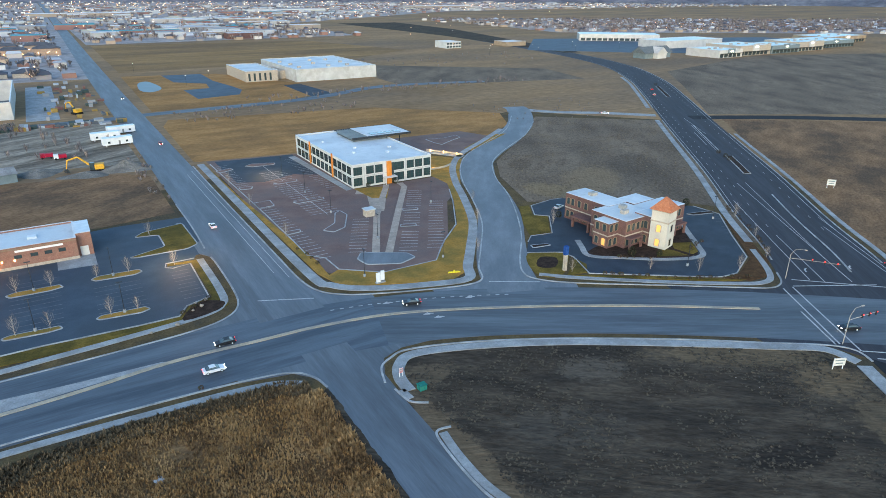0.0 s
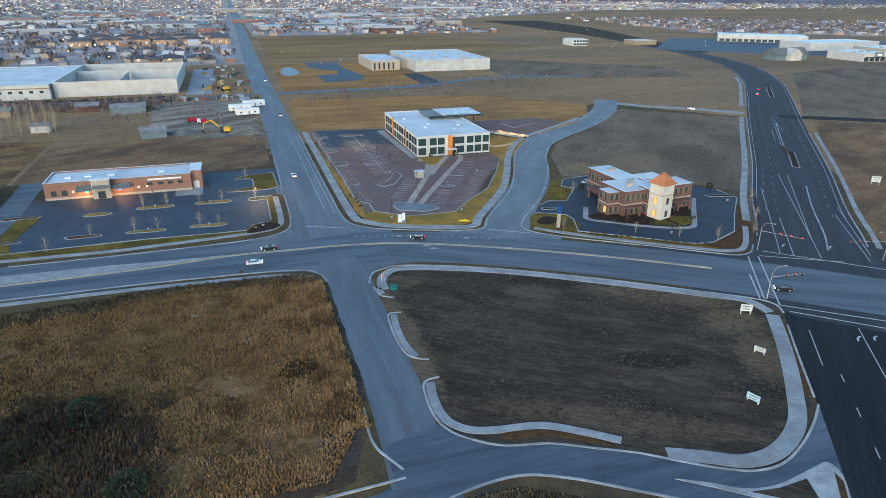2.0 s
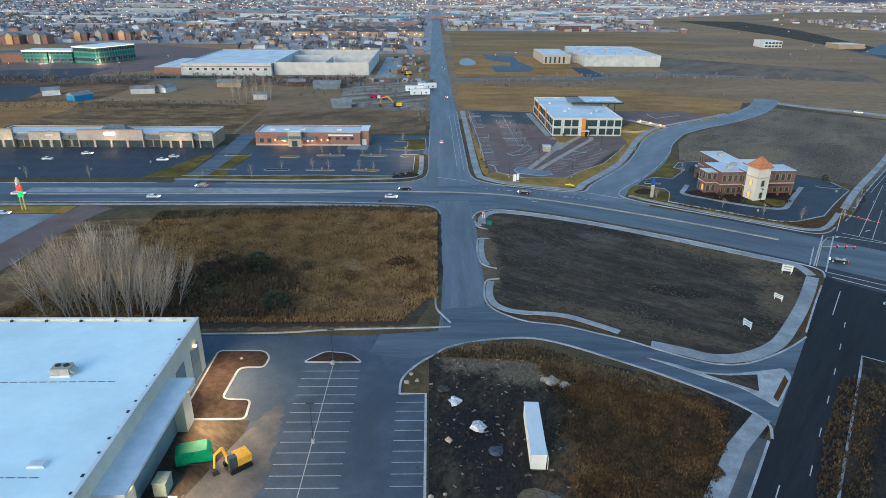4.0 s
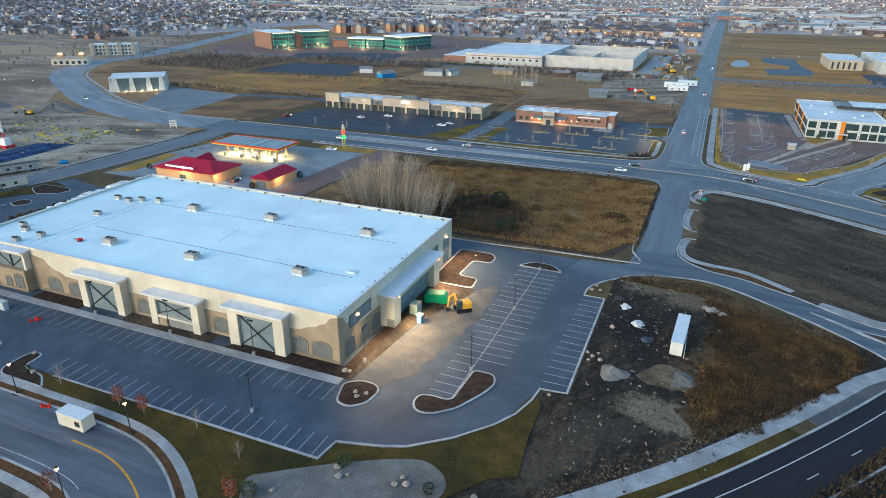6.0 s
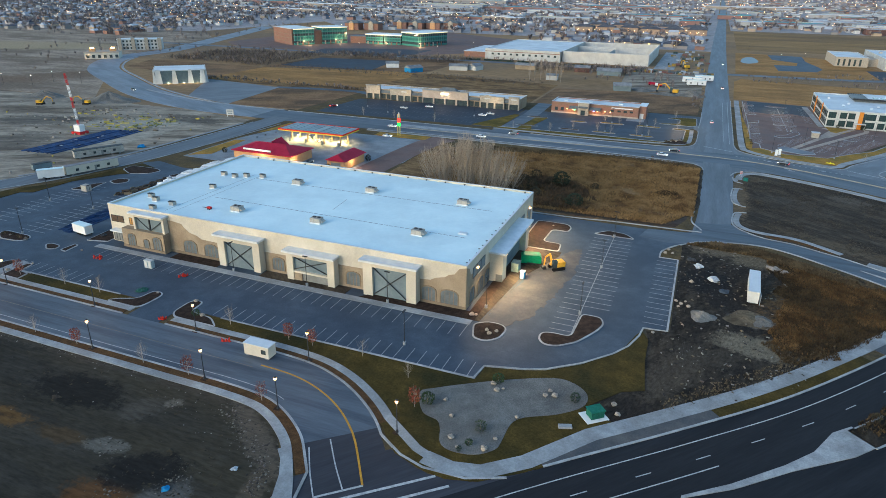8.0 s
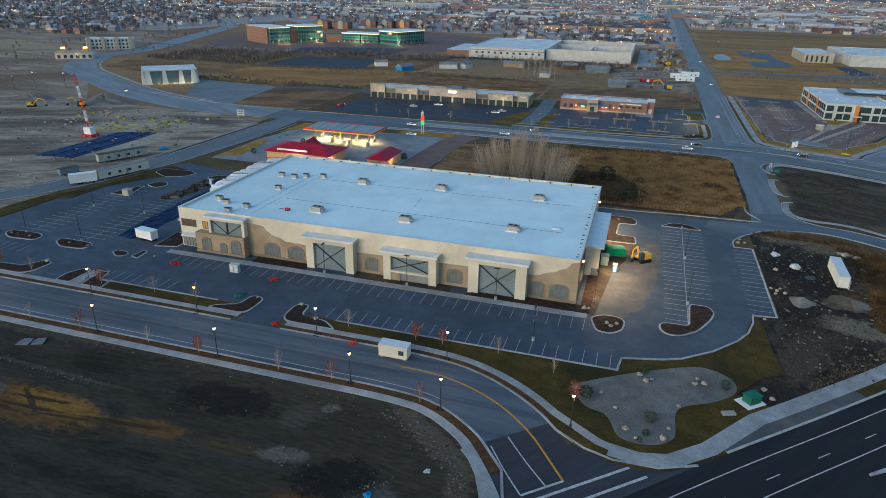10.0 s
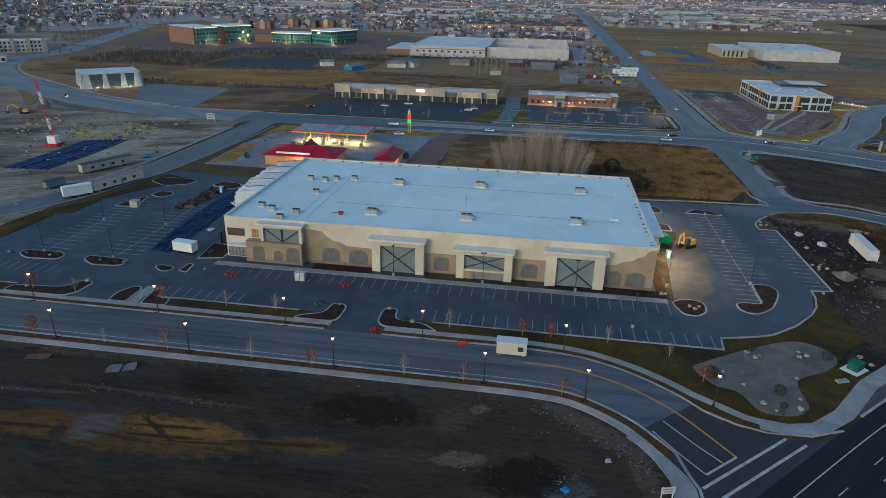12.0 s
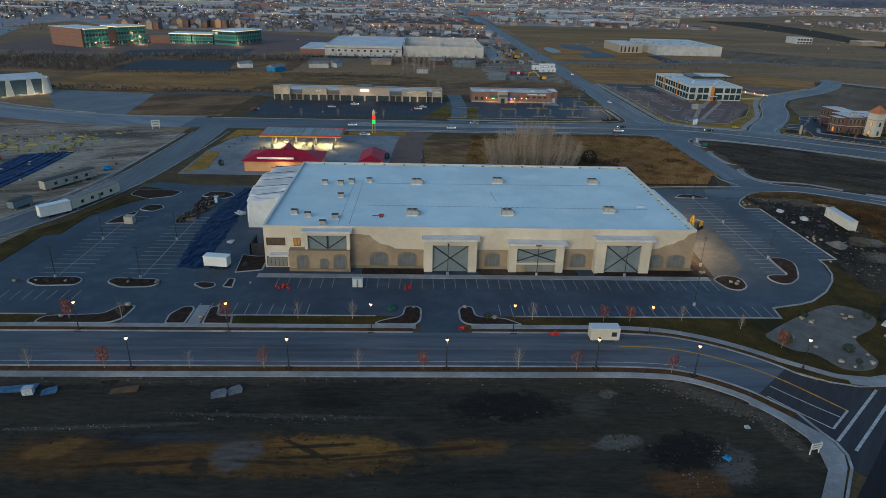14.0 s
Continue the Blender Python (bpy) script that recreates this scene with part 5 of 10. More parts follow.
for i in range(9):
    stripe(lines, [(20, 161 + 2.4 * i), (25, 161 + 2.4 * i)], 0.14)
for i in range(36):
    for y in (153, 166, 178):
        stripe(lines, [(-174 + 2.75 * i, y), (-174 + 2.75 * i, y + 5)], 0.14)
for i in range(10):
    stripe(lines, [(196 - 1.6 * i + 3, 130 - 2.2 * i), (191 - 1.6 * i + 3, 133 - 2.2 * i)], 0.14)
structure("parking_lines_3", lines, surf("worn_off_bay_paint", (0.09, 0.10, 0.115), (0.19, 0.20, 0.215), 2.5, 0.7, 0.1, grain=0.4, grain_size=0.6), "white painted parking bay lines")

lines = Geo()
stripe(lines, stretch_of(3.2, -180, -20), 0.2)
dashes(lines, stretch_of(6.9, -180, 30))
stripe(lines, stretch_of(9.4, -110, -78), 0.2)
dashes(lines, stretch_of(24.0, -180, 40))
dashes(lines, stretch_of(27.5, -180, 40))
stripe(lines, [(153, 41), (139, 22)], 0.2)
stripe(lines, [(141, 43.8), (131.4, 31)], 0.2)
for off in (3.9, 7.6, 25.4):
    dashes(lines, stretch_of(off, 118, 700), 12, 2.6, 0.15)
for a, b in (((216.8, 140.5), (171.3, 83.8)), ((196, 109.6), (173.6, 80.8)), ((239.3, 155), (180.2, 77.1)), ((242.9, 153.6), (192, 92.5)), ((217.7, 106.2), (191.7, 70.4)), ((226, 113), (196, 74))):
    stripe(lines, [a, b], 0.2)
stripe(lines, stretch_of(14.6, 205, 260), 0.2)
stripe(lines, stretch_of(12.4, 214, 246), 0.2)
stripe(lines, [(339.4, 263.7), (311.6, 226.1)], 0.2)
stripe(lines, stretch_of(29.2, 120, 700), 0.18)
stripe(lines, stretch_of(1.4, 130, 700), 0.18)
for a, b in (((159.8, 84.4), (143.3, 60.3)), ((162.8, 83.6), (144.3, 56.1)), ((151, 74.1), (142.3, 60.7)), ((167.2, 86.6), (192, 63.5)), ((163.5, 83.9), (184, 72.5)), ((144.5, 56), (176, 31)), ((144.1, 52.6), (172, 27.4))):
    stripe(lines, [a, b], 0.38, Z_MARK + 0.02)
for x, y in ((177, 88.6), (190, 83), (148.8, 37.5), (152.6, 36.5)):
    lines.ribbon(smooth([(x - 0.9, y - 1.2), (x, y - 0.2), (x + 1.3, y + 0.2)], 4), smooth([(x - 1.2, y - 0.9), (x - 0.2, y + 0.2), (x + 1.2, y + 0.7)], 4), Z_MARK - 0.01, Z_MARK)
structure("lane_markings_1", lines, PAINT, "white highway lane markings")

lines = Geo()
zz = Z_MARK + 0.015
dashes(lines, [p for p, q in zip(shifted(art, -8.6), art) if 48 < q[0] < 92], 2.4, 1.0, 0.3, zz)
stripe(lines, [(47.8, 160), (47.8, 290)], 0.18, zz)
stripe(lines, [(45, 165), (45, 285)], 0.18, zz)
stripe(lines, [(36, 150), (49, 144)], 0.4, zz)
stripe(lines, [(94, 129), (106, 121.5)], 0.4, zz)
for p in ((64, 132), (70, 121.6), (84, 124), (71.5, 118.8)):
    lines.prism([(p[0] - 1.3, p[1] - 0.1), (p[0] + 0.5, p[1] - 0.9), (p[0] + 0.5, p[1] - 0.45), (p[0] + 1.4, p[1] - 0.9), (p[0] + 1.5, p[1] - 0.6), (p[0] + 0.4, p[1] + 0.1), (p[0] + 0.4, p[1] + 0.5)], zz - 0.01, zz)
structure("lane_markings_2", lines, PAINT, "worn white turn-lane dots and arrows")

lines = Geo()
zz = Z_MARK + 0.03
YEL_LINE = smooth([(-43.5, -91.6), (-37, -91.9), (-31.5, -93), (-26, -95.2), (-21.4, -98), (-17.4, -101.4), (-14, -105.2), (-8.3, -113.3)], 6)
stripe(lines, YEL_LINE, 0.35, zz)
structure("lane_markings_3", lines, YPAINT, "solid yellow centre line")
lines = Geo()
stripe(lines, shifted([p for p in drive if p[0] < -44], 0.0), 0.15, zz)
structure("lane_markings_4", lines, surf("faded_paint", (0.16, 0.145, 0.13), (0.22, 0.2, 0.17), 2), "faded centre line")
lines = Geo()
stripe(lines, smooth([(-18.6, -105.8), (-14.5, -111), (-10.6, -115.4)], 4), 0.22, zz)
stripe(lines, smooth([(-20.8, -109), (-17.4, -114), (-14, -118.4)], 4), 0.22, zz)
stripe(lines, [(-14, -118.4), (-8.2, -113.3)], 0.4, zz)
stripe(lines, [(1.4, -107), (-15.2, -121.6)], 0.5, zz)
stripe(lines, [(4.2, -108.2), (-13.6, -124.0)], 0.5, zz)
stripe(lines, shifted([p for p in drive if p[0] < -30], 4.9), 0.14, zz)
structure("lane_markings_5", lines, PAINT, "white stop line and crossing at the junction")
# ---- buildings ----
WINDOWS = {}


def window(parent, x, y, z, w, h, rz=0, frame_m=None, pane_m=None, bars=(1, 1), name="window", arch=False):
    """A framed window on a wall face, centred at x, z from its sill; rz 0 faces south, 90 east, -90 west."""
    frame_m, pane_m = frame_m or STEEL, pane_m or GLASS
    key = (w, h, frame_m.name, pane_m.name, bars, arch)
    if key not in WINDOWS:
        f = Geo()
        t = 0.09
        if arch:
            n = 8
            outer = [(-w / 2, 0), (w / 2, 0), (w / 2, h - w * 0.28)] + [(w / 2 * math.cos(math.pi * k / n), h - w * 0.28 + w * 0.28 * math.sin(math.pi * k / n)) for k in range(1, n)] + [(-w / 2, h - w * 0.28)]
            k = 1 + 0.5 / w
            big = [(a * k, b * 1.05 if b > 0 else b) for a, b in outer]
            m = len(outer)
            f.add([(a, -0.14, b) for a, b in outer] + [(a, -0.14, b) for a, b in big] + [(a, 0, b) for a, b in outer] + [(a, 0, b) for a, b in big],
                  [q for i in range(m) for j in [(i + 1) % m] for q in ((i, j, m + j, m + i), (m + i, m + j, 3 * m + j, 3 * m + i), (j, i, 2 * m + i, 2 * m + j))])
            for i in range(1, bars[0]):
                f.box(-w / 2 + w * i / bars[0] - 0.05, -w / 2 + w * i / bars[0] + 0.05, -0.1, 0, 0, h - w * 0.12)
            p = Geo().slab(outer, (0, -0.03, 0), (1, 0, 0), (0, 0, 1), 0.03)
        else:
            f.box(-w / 2 - t, w / 2 + t, -0.1, 0, -t, 0).box(-w / 2 - t, w / 2 + t, -0.1, 0, h, h + t).box(-w / 2 - t, -w / 2, -0.1, 0, 0, h).box(w / 2, w / 2 + t, -0.1, 0, 0, h)
            for i in range(1, bars[0]):
                f.box(-w / 2 + w * i / bars[0] - 0.04, -w / 2 + w * i / bars[0] + 0.04, -0.09, 0, 0, h)
            for i in range(1, bars[1]):
                f.box(-w / 2, w / 2, -0.085, 0, h * i / bars[1] - 0.04, h * i / bars[1] + 0.04)
            p = Geo().box(-w / 2, w / 2, -0.03, -0.001, 0, h)
        WINDOWS[key] = (f.mesh("window", frame_m), p.mesh("pane", pane_m))
    fm, pm = WINDOWS[key]
    ob = part(name, fm, None, parent)
    ob.matrix_basis = pose(x, y, z, 0, 0, rz)
    part("pane", pm, None, ob)
    return ob


def shell(root, x0, x1, y0, y1, h, wall_m, roof_m, drop=0.6, t=0.35, cap_m=None, name="wall"):
    """Four thick walls with a parapet, a cap on them and a roof deck that lies lower."""
    part(name, Geo().box(x0, x1, y0, y0 + t, -0.3, h), wall_m, root)
    part(name, Geo().box(x0, x1, y1 - t, y1, -0.3, h), wall_m, root)
    part(name, Geo().box(x0, x0 + t, y0 + t, y1 - t, -0.3, h), wall_m, root)
    part(name, Geo().box(x1 - t, x1, y0 + t, y1 - t, -0.3, h), wall_m, root)
    part("roof", Geo().box(x0 + t, x1 - t, y0 + t, y1 - t, h - drop - 0.3, h - drop), roof_m, root)
    c = Geo()
    e = 0.08
    c.box(x0 - e, x1 + e, y0 - e, y0 + t + e, h, h + 0.07).box(x0 - e, x1 + e, y1 - t - e, y1 + e, h, h + 0.07)
    c.box(x0 - e, x0 + t + e, y0 + t + e, y1 - t - e, h, h + 0.07).box(x1 - t - e, x1 + e, y0 + t + e, y1 - t - e, h, h + 0.07)
    part("parapet_cap", c, cap_m or METAL, root)


def lamp_at(name, at, power, colour=(1.0, 0.62, 0.28), size=0.25, spot=None, target=None):
    d = bpy.data.lights.new(name, "SPOT" if spot else "POINT")
    d.energy, d.color, d.shadow_soft_size = power, colour, size
    ob = new(name, d)
    if spot:
        d.spot_size, d.spot_blend = radians(spot), 0.8
        ob.matrix_basis = look(at, target or (at[0], at[1] + 0.001, 0))
    else:
        ob.matrix_basis = Matrix.Translation(at)
    return ob


# large store under construction
SX0, SX1, SY0, SY1, SH = -125.0, -13.2, -53.0, 9.0, 11.6
store = thing("store_building", "huge unfinished cream stucco store with a white flat roof", "building", (-69, -22, 0))
shell(store, SX0, SX1, SY0, SY1, SH, CREAM, ROOF, 0.55, 0.4)


def tower(cx, w, h, gw, gz0, gz1, lower=False):
    """A projecting bay: two piers, lintel, recessed sheathing with steel cross braces, canopy."""
    y0, y1 = SY0 - 2.2, SY0 - 0.02
    b = Geo()
    pw = (w - gw) / 2
    b.box(cx - w / 2, cx - gw / 2, y0, y1, -0.2, h).box(cx + gw / 2, cx + w / 2, y0, y1, -0.2, h).box(cx - gw / 2, cx + gw / 2, y0, y1, gz1, h)
    if lower:
        b.box(cx - gw / 2, cx + gw / 2, y0, y1, gz0 - 0.5, gz0)
    bay = part("entrance_bay", b, CREAM, store, "cream stucco bay with blank sheathing and cross braces")
    part("sheathing", Geo().box(cx - gw / 2, cx + gw / 2, y0 + 0.7, y0 + 0.9, 0 if not lower else gz0, gz1), GREYP, bay)
    x = Geo()
    x.tube((cx - gw / 2, y0 + 0.55, gz0 + 0.2), (cx + gw / 2, y0 + 0.55, gz1 - 0.2), 0.14, n=5).tube((cx + gw / 2, y0 + 0.45, gz0 + 0.2), (cx - gw / 2, y0 + 0.45, gz1 - 0.2), 0.14, n=5)
    part("cross_brace", x, STEEL, bay)
    if lower:
        part("lower_panel", Geo().box(cx - gw / 2 + 2.4, cx + gw / 2, y0 + 0.5, y0 + 0.7, 0, gz0 - 0.5), GREYD, bay)
        part("lower_panel", Geo().box(cx - gw / 2, cx - gw / 2 + 2.4, y0 + 0.2, y0 + 0.7, 0, gz0 - 0.5), TAN, bay)
    part("canopy", Geo().box(cx - w / 2 - 0.6, cx + w / 2 + 0.6, y0 - 1.1, SY0 - 0.03, h, h + 0.55), METAL, bay, "pale metal cornice")


part("stucco_base", Geo().box(-103, -84.3, SY0 - 0.14, SY0 - 0.068, -0.2, 0.85), TRIM, store, "darker brown render at the foot of the wall")
part("stucco_base", Geo().box(-118.5, -102.9, SY0 - 2.52, SY0 - 2.41, -0.2, 0.85), TRIM, store)
part("stucco_base", Geo().box(-25, -13.1, SY0 - 0.14, SY0 - 0.068, -0.2, 0.85), TRIM, store)
tower(-77.3, 13.6, 9.0, 9.2, 0.2, 7.5)
tower(-55.0, 14.2, 8.0, 10.2, 2.9, 6.8, True)
tower(-32.4, 14.4, 9.4, 9.2, 0.2, 8.0)
# west entrance
part("entrance_bay", Geo().box(-118.4, -103, SY0 - 2.4, SY0 - 0.02, -0.2, 5.8), TAN, store, "tan stucco entrance base with arches")
part("entrance_bay", Geo().box(-114.4, -113.6, SY0 - 1.6, SY0 - 0.02, 5.8, 9.6).box(-103.8, -103, SY0 - 1.6, SY0 - 0.02, 5.8, 9.6).box(-114.4, -103, SY0 - 1.6, SY0 - 0.02, 9.6, 10.6), CREAM, store)
up = part("sheathing", Geo().box(-113.6, -103.8, SY0 - 1.0, SY0 - 0.7, 5.8, 9.6), GREYP, store)
part("cross_brace", Geo().tube((-113.6, SY0 - 1.15, 9.4), (-108.9, SY0 - 1.15, 6), 0.13, n=5).tube((-103.8, SY0 - 1.15, 9.4), (-108.5, SY0 - 1.15, 6), 0.13, n=5).box(-108.9, -108.5, SY0 - 1.25, SY0 - 1.0, 5.8, 9.6), STEEL, store)
part("canopy", Geo().box(-115, -102.4, SY0 - 2.6, SY0 - 0.03, 10.6, 11.1), METAL, store, "pale metal cornice")
for x, w, h in ((-115, 2.6, 3.6), (-109.6, 1.7, 2.6), (-105.6, 2.8, 3.8)):
    window(store, x, SY0 - 2.42, 0.9, w, h, 0, TRIM, DUSKP, bars=(3 if w > 2 else 1, 1), name="arched_panel", arch=True)
# darker stucco coat with its stepped edge
part("stucco_coat", Geo().slab([(-103, 0), (-84.2, 0), (-84.2, 5.4), (-91.5, 5.6), (-93, 6.4), (-95.5, 7), (-97.2, 8.2), (-98, 9.2), (-101.5, 9.6), (-103, 9.6)], (0, SY0 - 0.004, 0), (1, 0, 0), (0, 0, 1), 0.06), TAN, store, "darker tan render with a stepped edge")
part("stucco_coat", Geo().slab([(-70.4, 0), (-62.2, 0), (-62.2, 5.6), (-70.4, 5.5)], (0, SY0 - 0.004, 0), (1, 0, 0), (0, 0, 1), 0.06), TAN, store)
part("stucco_coat", Geo().slab([(-47.8, 0), (-39.7, 0), (-39.7, 6), (-47.8, 5.9)], (0, SY0 - 0.004, 0), (1, 0, 0), (0, 0, 1), 0.06), TAN, store)
part("stucco_coat", Geo().slab([(-25.1, 0), (-13.2, 0), (-13.2, 11.1), (-15, 10.6), (-16.2, 9), (-17.6, 8.6), (-18.6, 7.8), (-21, 7.2), (-22.4, 6.4), (-25.1, 6.2)], (0, SY0 - 0.004, 0), (1, 0, 0), (0, 0, 1), 0.06), TAN, store)
part("stucco_coat", Geo().slab([(-53, 0), (-34, 0), (-34, 5.4), (-44, 5.8), (-47, 7.5), (-50, 8.2), (-51, 10.2), (-53, 11.1)], (SX1 + 0.004, 0, 0), (0, 1, 0), (0, 0, 1), 0.06), TAN, store)
for x, w in ((-95.8, 4.4), (-88.4, 4.6), (-66.2, 3.6), (-43.6, 3.8), (-22.8, 3.6), (-17.4, 4.4)):
    window(store, x, SY0 - 0.066, 0.9, w, 3.7, 0, TRIM, DUSKP, bars=(4, 1), name="arched_panel", arch=True)
for y in (-49, -42.5, -37.5):
    window(store, SX1 + 0.068, y, 0.6, 3.6, 3.8, 90, TRIM, DUSKP, bars=(3, 1), name="arched_panel", arch=True)
window(store, SX1 + 0.07, -44, 6.6, 9, 2.6, 90, STEEL, GREYP, bars=(3, 1))
for y in (-3, 4.5):
    window(store, SX1 + 0.005, y, 0.4, 3.8, 7.2, 90, TAN, GREYP, bars=(1, 2))
for x, z, w, h in ((-122, 6.3, 4.6, 1.9), (-116.6, 6.2, 1.6, 2.0), (-122, 0.4, 5, 2.6)):
    window(store, x, SY0 - 0.005, z, w, h, 0, STEEL, (BOARD if z == 6.2 else AMBER) if z > 1 else GREYD, bars=(2, 1) if z > 1 else (5, 1))
part("side_canopy", Geo().box(-123.5, -118.6, SY0 - 2.2, SY0 - 0.02, 3.9, 4.3), METAL, store)
# loading bay on the east side
dock = part("loading_bay", Geo().box(-13.18, -9.6, -35, -31.6, -0.2, 8.2).box(-13.18, -9.6, -12, -8.6, -0.2, 8.2).box(-13.18, -9.6, -31.6, -12, 6.6, 8.2), CREAM, store, "cream stucco loading bay")
part("canopy", Geo().box(-13.18, -8.6, -36, -7.8, 8.2, 8.7), METAL, dock, "pale metal cornice")
part("sheathing", Geo().box(-11.6, -11.4, -31.6, -12, 0, 6.6), GREYP, dock)
part("side_opening", Geo().box(-11.4, -9.62, -35.03, -34.98, 0, 2.2), GREYD, dock)
# wrapped west wing
wing = part("west_wing", Geo().prism([(-138, -16), (-138.5, 4), (-135, 13), (-125.1, 14), (-125.1, -24), (-133, -24)], -0.2, 7.0), ROOFP, store, "west wing wrapped in white plastic sheeting")
sheet_rng = random.Random(4)
SHEET = [(-125.2, 9.7), (-127, 9.5), (-129.4, 9.0), (-132, 8.7), (-134.2, 8.4), (-136.4, 8.1), (-138.2, 7.6), (-138.9, 6.4), (-138.7, 4.4), (-139.1, 2.2), (-138.8, 0.12)]
SN = 46
sheet = Geo()
for i in range(SN + 1):
    k = i / SN
    pull = 0.80 + 0.20 * min(1, k * 3) - 0.10 * max(0, (k - 0.8) * 5)
    sag = 0.3 * math.sin(k * 19) + 0.2 * math.sin(k * 47 + 1)
    for q, (x, z) in enumerate(SHEET):
        lift = 0.0 if z < 0.2 else sag * (0.4 if q == 0 else 1.0) + sheet_rng.uniform(-0.28, 0.28)
        sheet.add([(-125.2 + (x + 125.2) * pull + (sheet_rng.uniform(-0.25, 0.25) + 0.3 * math.sin(k * 60 + q * 0.4) if q else 0.0), -24.4 + 38.8 * k + sheet_rng.uniform(-0.2, 0.2), max(0.1, z + lift))], [])
NS = len(SHEET)
sheet.f = [(i * NS + q, i * NS + q + 1, (i + 1) * NS + q + 1, (i + 1) * NS + q) for i in range(SN) for q in range(NS - 1)]
for e in (0, SN):
    sheet.add([(-125.2, -24.4 + 38.8 * e / SN, 0.1)], [])
    c = len(sheet.v) - 1
    sheet.f += [(c, e * NS + q, e * NS + q + 1) for q in range(NS - 1)]
part("plastic_sheet", sheet, ROOFP, wing, "billowing white plastic sheet")
for i in range(5):
    y = -20 + i * 7.6
    part("sheet_batten", Geo().tube((-125.3, y, 10.2), (-134.6 - (i > 0) * 2, y + 0.5, 8.9), 0.09, n=5), STEEL, wing)
part("scaffold", Geo().box(-125.6, -125.1, -44, -38, 0, 4).box(-131, -125.2, -45, -44.6, 0, 3.2).box(-131, -130.6, -45, -38, 0, 3.2), STEEL, store)
for at, d in (((-12.9, -45.6, 8.2), (2.5, 0)), ((-9.3, -33.3, 7.4), (2.5, 0)), ((-9.3, -10.3, 7.4), (2.5, 0)), ((-12.9, 4.5, 7.6), (2.5, 0))):
    part("wall_lamp", Geo().box(at[0] - 0.25, at[0] + 0.25, at[1] - 0.3, at[1] + 0.3, at[2], at[2] + 0.35), LAMPW, store, "glowing warm wall lamp")
    lamp_at("wall_light", (at[0] + 0.5, at[1], at[2] - 0.1), 8500, (1.0, 0.70, 0.37), 0.5, 165, (at[0] + 16, at[1], 0))

# roof details of the store
ZR = SH - 0.55
seam = Geo()
for a, b in (((-102.6, -13.2), (-20, -12.4)), ((-101.7, -34.5), (-20, -35.2)), ((-103, -10), (-103.6, -50)), ((-105.6, -10), (-106.4, -50)), ((-64, -20), (-63, -30))):
    n = int(math.hypot(b[0] - a[0], b[1] - a[1]) / 1.6)
    for i in range(n):
        k = (i + 0.1) / n
        seam.ribbon([(a[0] + (b[0] - a[0]) * k, a[1] + (b[1] - a[1]) * k - 0.11), (a[0] + (b[0] - a[0]) * (k + 0.8 / n), a[1] + (b[1] - a[1]) * (k + 0.8 / n) - 0.11)],
                    [(a[0] + (b[0] - a[0]) * k + 0.11, a[1] + (b[1] - a[1]) * k + 0.11), (a[0] + (b[0] - a[0]) * (k + 0.8 / n) + 0.11, a[1] + (b[1] - a[1]) * (k + 0.8 / n) + 0.11)], ZR, ZR + 0.02)
part("roof_seam", seam, surf("dark_seam", (0.13, 0.16, 0.18), (0.22, 0.26, 0.29), 2), store, "broken grey seams on the membrane")["kind"] = "stuff"
drains = Geo()
for i in range(16):
    drains.box(-120 + i * 6.8, -119.5 + i * 6.8, SY0 + 0.45, SY0 + 0.9, ZR, ZR + 0.35)
    drains.box(-118 + i * 6.8, -117.6 + i * 6.8, SY1 - 0.9, SY1 - 0.45, ZR, ZR + 0.35)
for i in range(18):
    y = SY0 + 2 + i * 3.3 + random.uniform(-1.3, 1.3)
    drains.box(SX1 - 0.9 - random.random() * 0.5, SX1 - 0.7, y, y + random.uniform(0.2, 0.6), ZR, ZR + 0.1)
part("roof_fixing", drains, STEEL, store, "dark vent stubs and fixings along the parapet")["kind"] = "stuff"

hvac = thing("rooftop_unit", "weathered beige rooftop air unit on a curb", "rooftop unit", group="rooftop units on the store")
part("casing", Geo().box(-1.5, 1.5, -1.1, 1.1, 0.35, 1.55), UNIT, hvac)
part("base", Geo().box(-1.7, 1.7, -1.2, 1.2, 0, 0.35), METAL, hvac)
part("fan_grille", Geo().tube((-0.7, 0.2, 1.55), (-0.7, 0.2, 1.68), 0.5, n=10).tube((0.7, 0.2, 1.55), (0.7, 0.2, 1.68), 0.5, n=10), STEEL, hvac)
part("intake_hood", Geo().slab([(0, 0), (0.9, 0), (0, 0.7)], (1.5, -0.8, 0.6), (1, 0, 0), (0, 0, 1), -1.6), UNIT, hvac)
spots = [(-86.2, -13), (-60.6, -10.5), (-30, -10), (-87.3, -42), (-61.4, -41), (-32.3, -38)]
small = [(-114.5, -14.5), (-109.6, -15), (-106.4, -13), (-101, -11.5), (-108.2, -27.5), (-118.8, -42.3), (-115, -44.4), (-107.6, -45.6), (-110.2, -50.5)]
hvac.matrix_basis = pose(*spots[0], ZR)
for x, y in spots[1:]:
    copy_thing(hvac, pose(x, y, ZR, 0, 0, random.choice((0, 3, -4))))
vent = thing("roof_vent", "small grey rooftop exhaust unit", "rooftop unit", group="small rooftop units on the store")
part("casing", Geo().box(-0.8, 0.8, -0.7, 0.7, 0.2, 1.25), UNIT, vent)
part("curb", Geo().box(-0.95, 0.95, -0.85, 0.85, 0, 0.2), METAL, vent)
part("hood", Geo().prism([(-0.9, -0.8), (0.9, -0.8), (0.9, 0.1), (-0.9, 0.1)], 1.25, 1.4), STEEL, vent)
vent.matrix_basis = pose(*small[0], ZR)
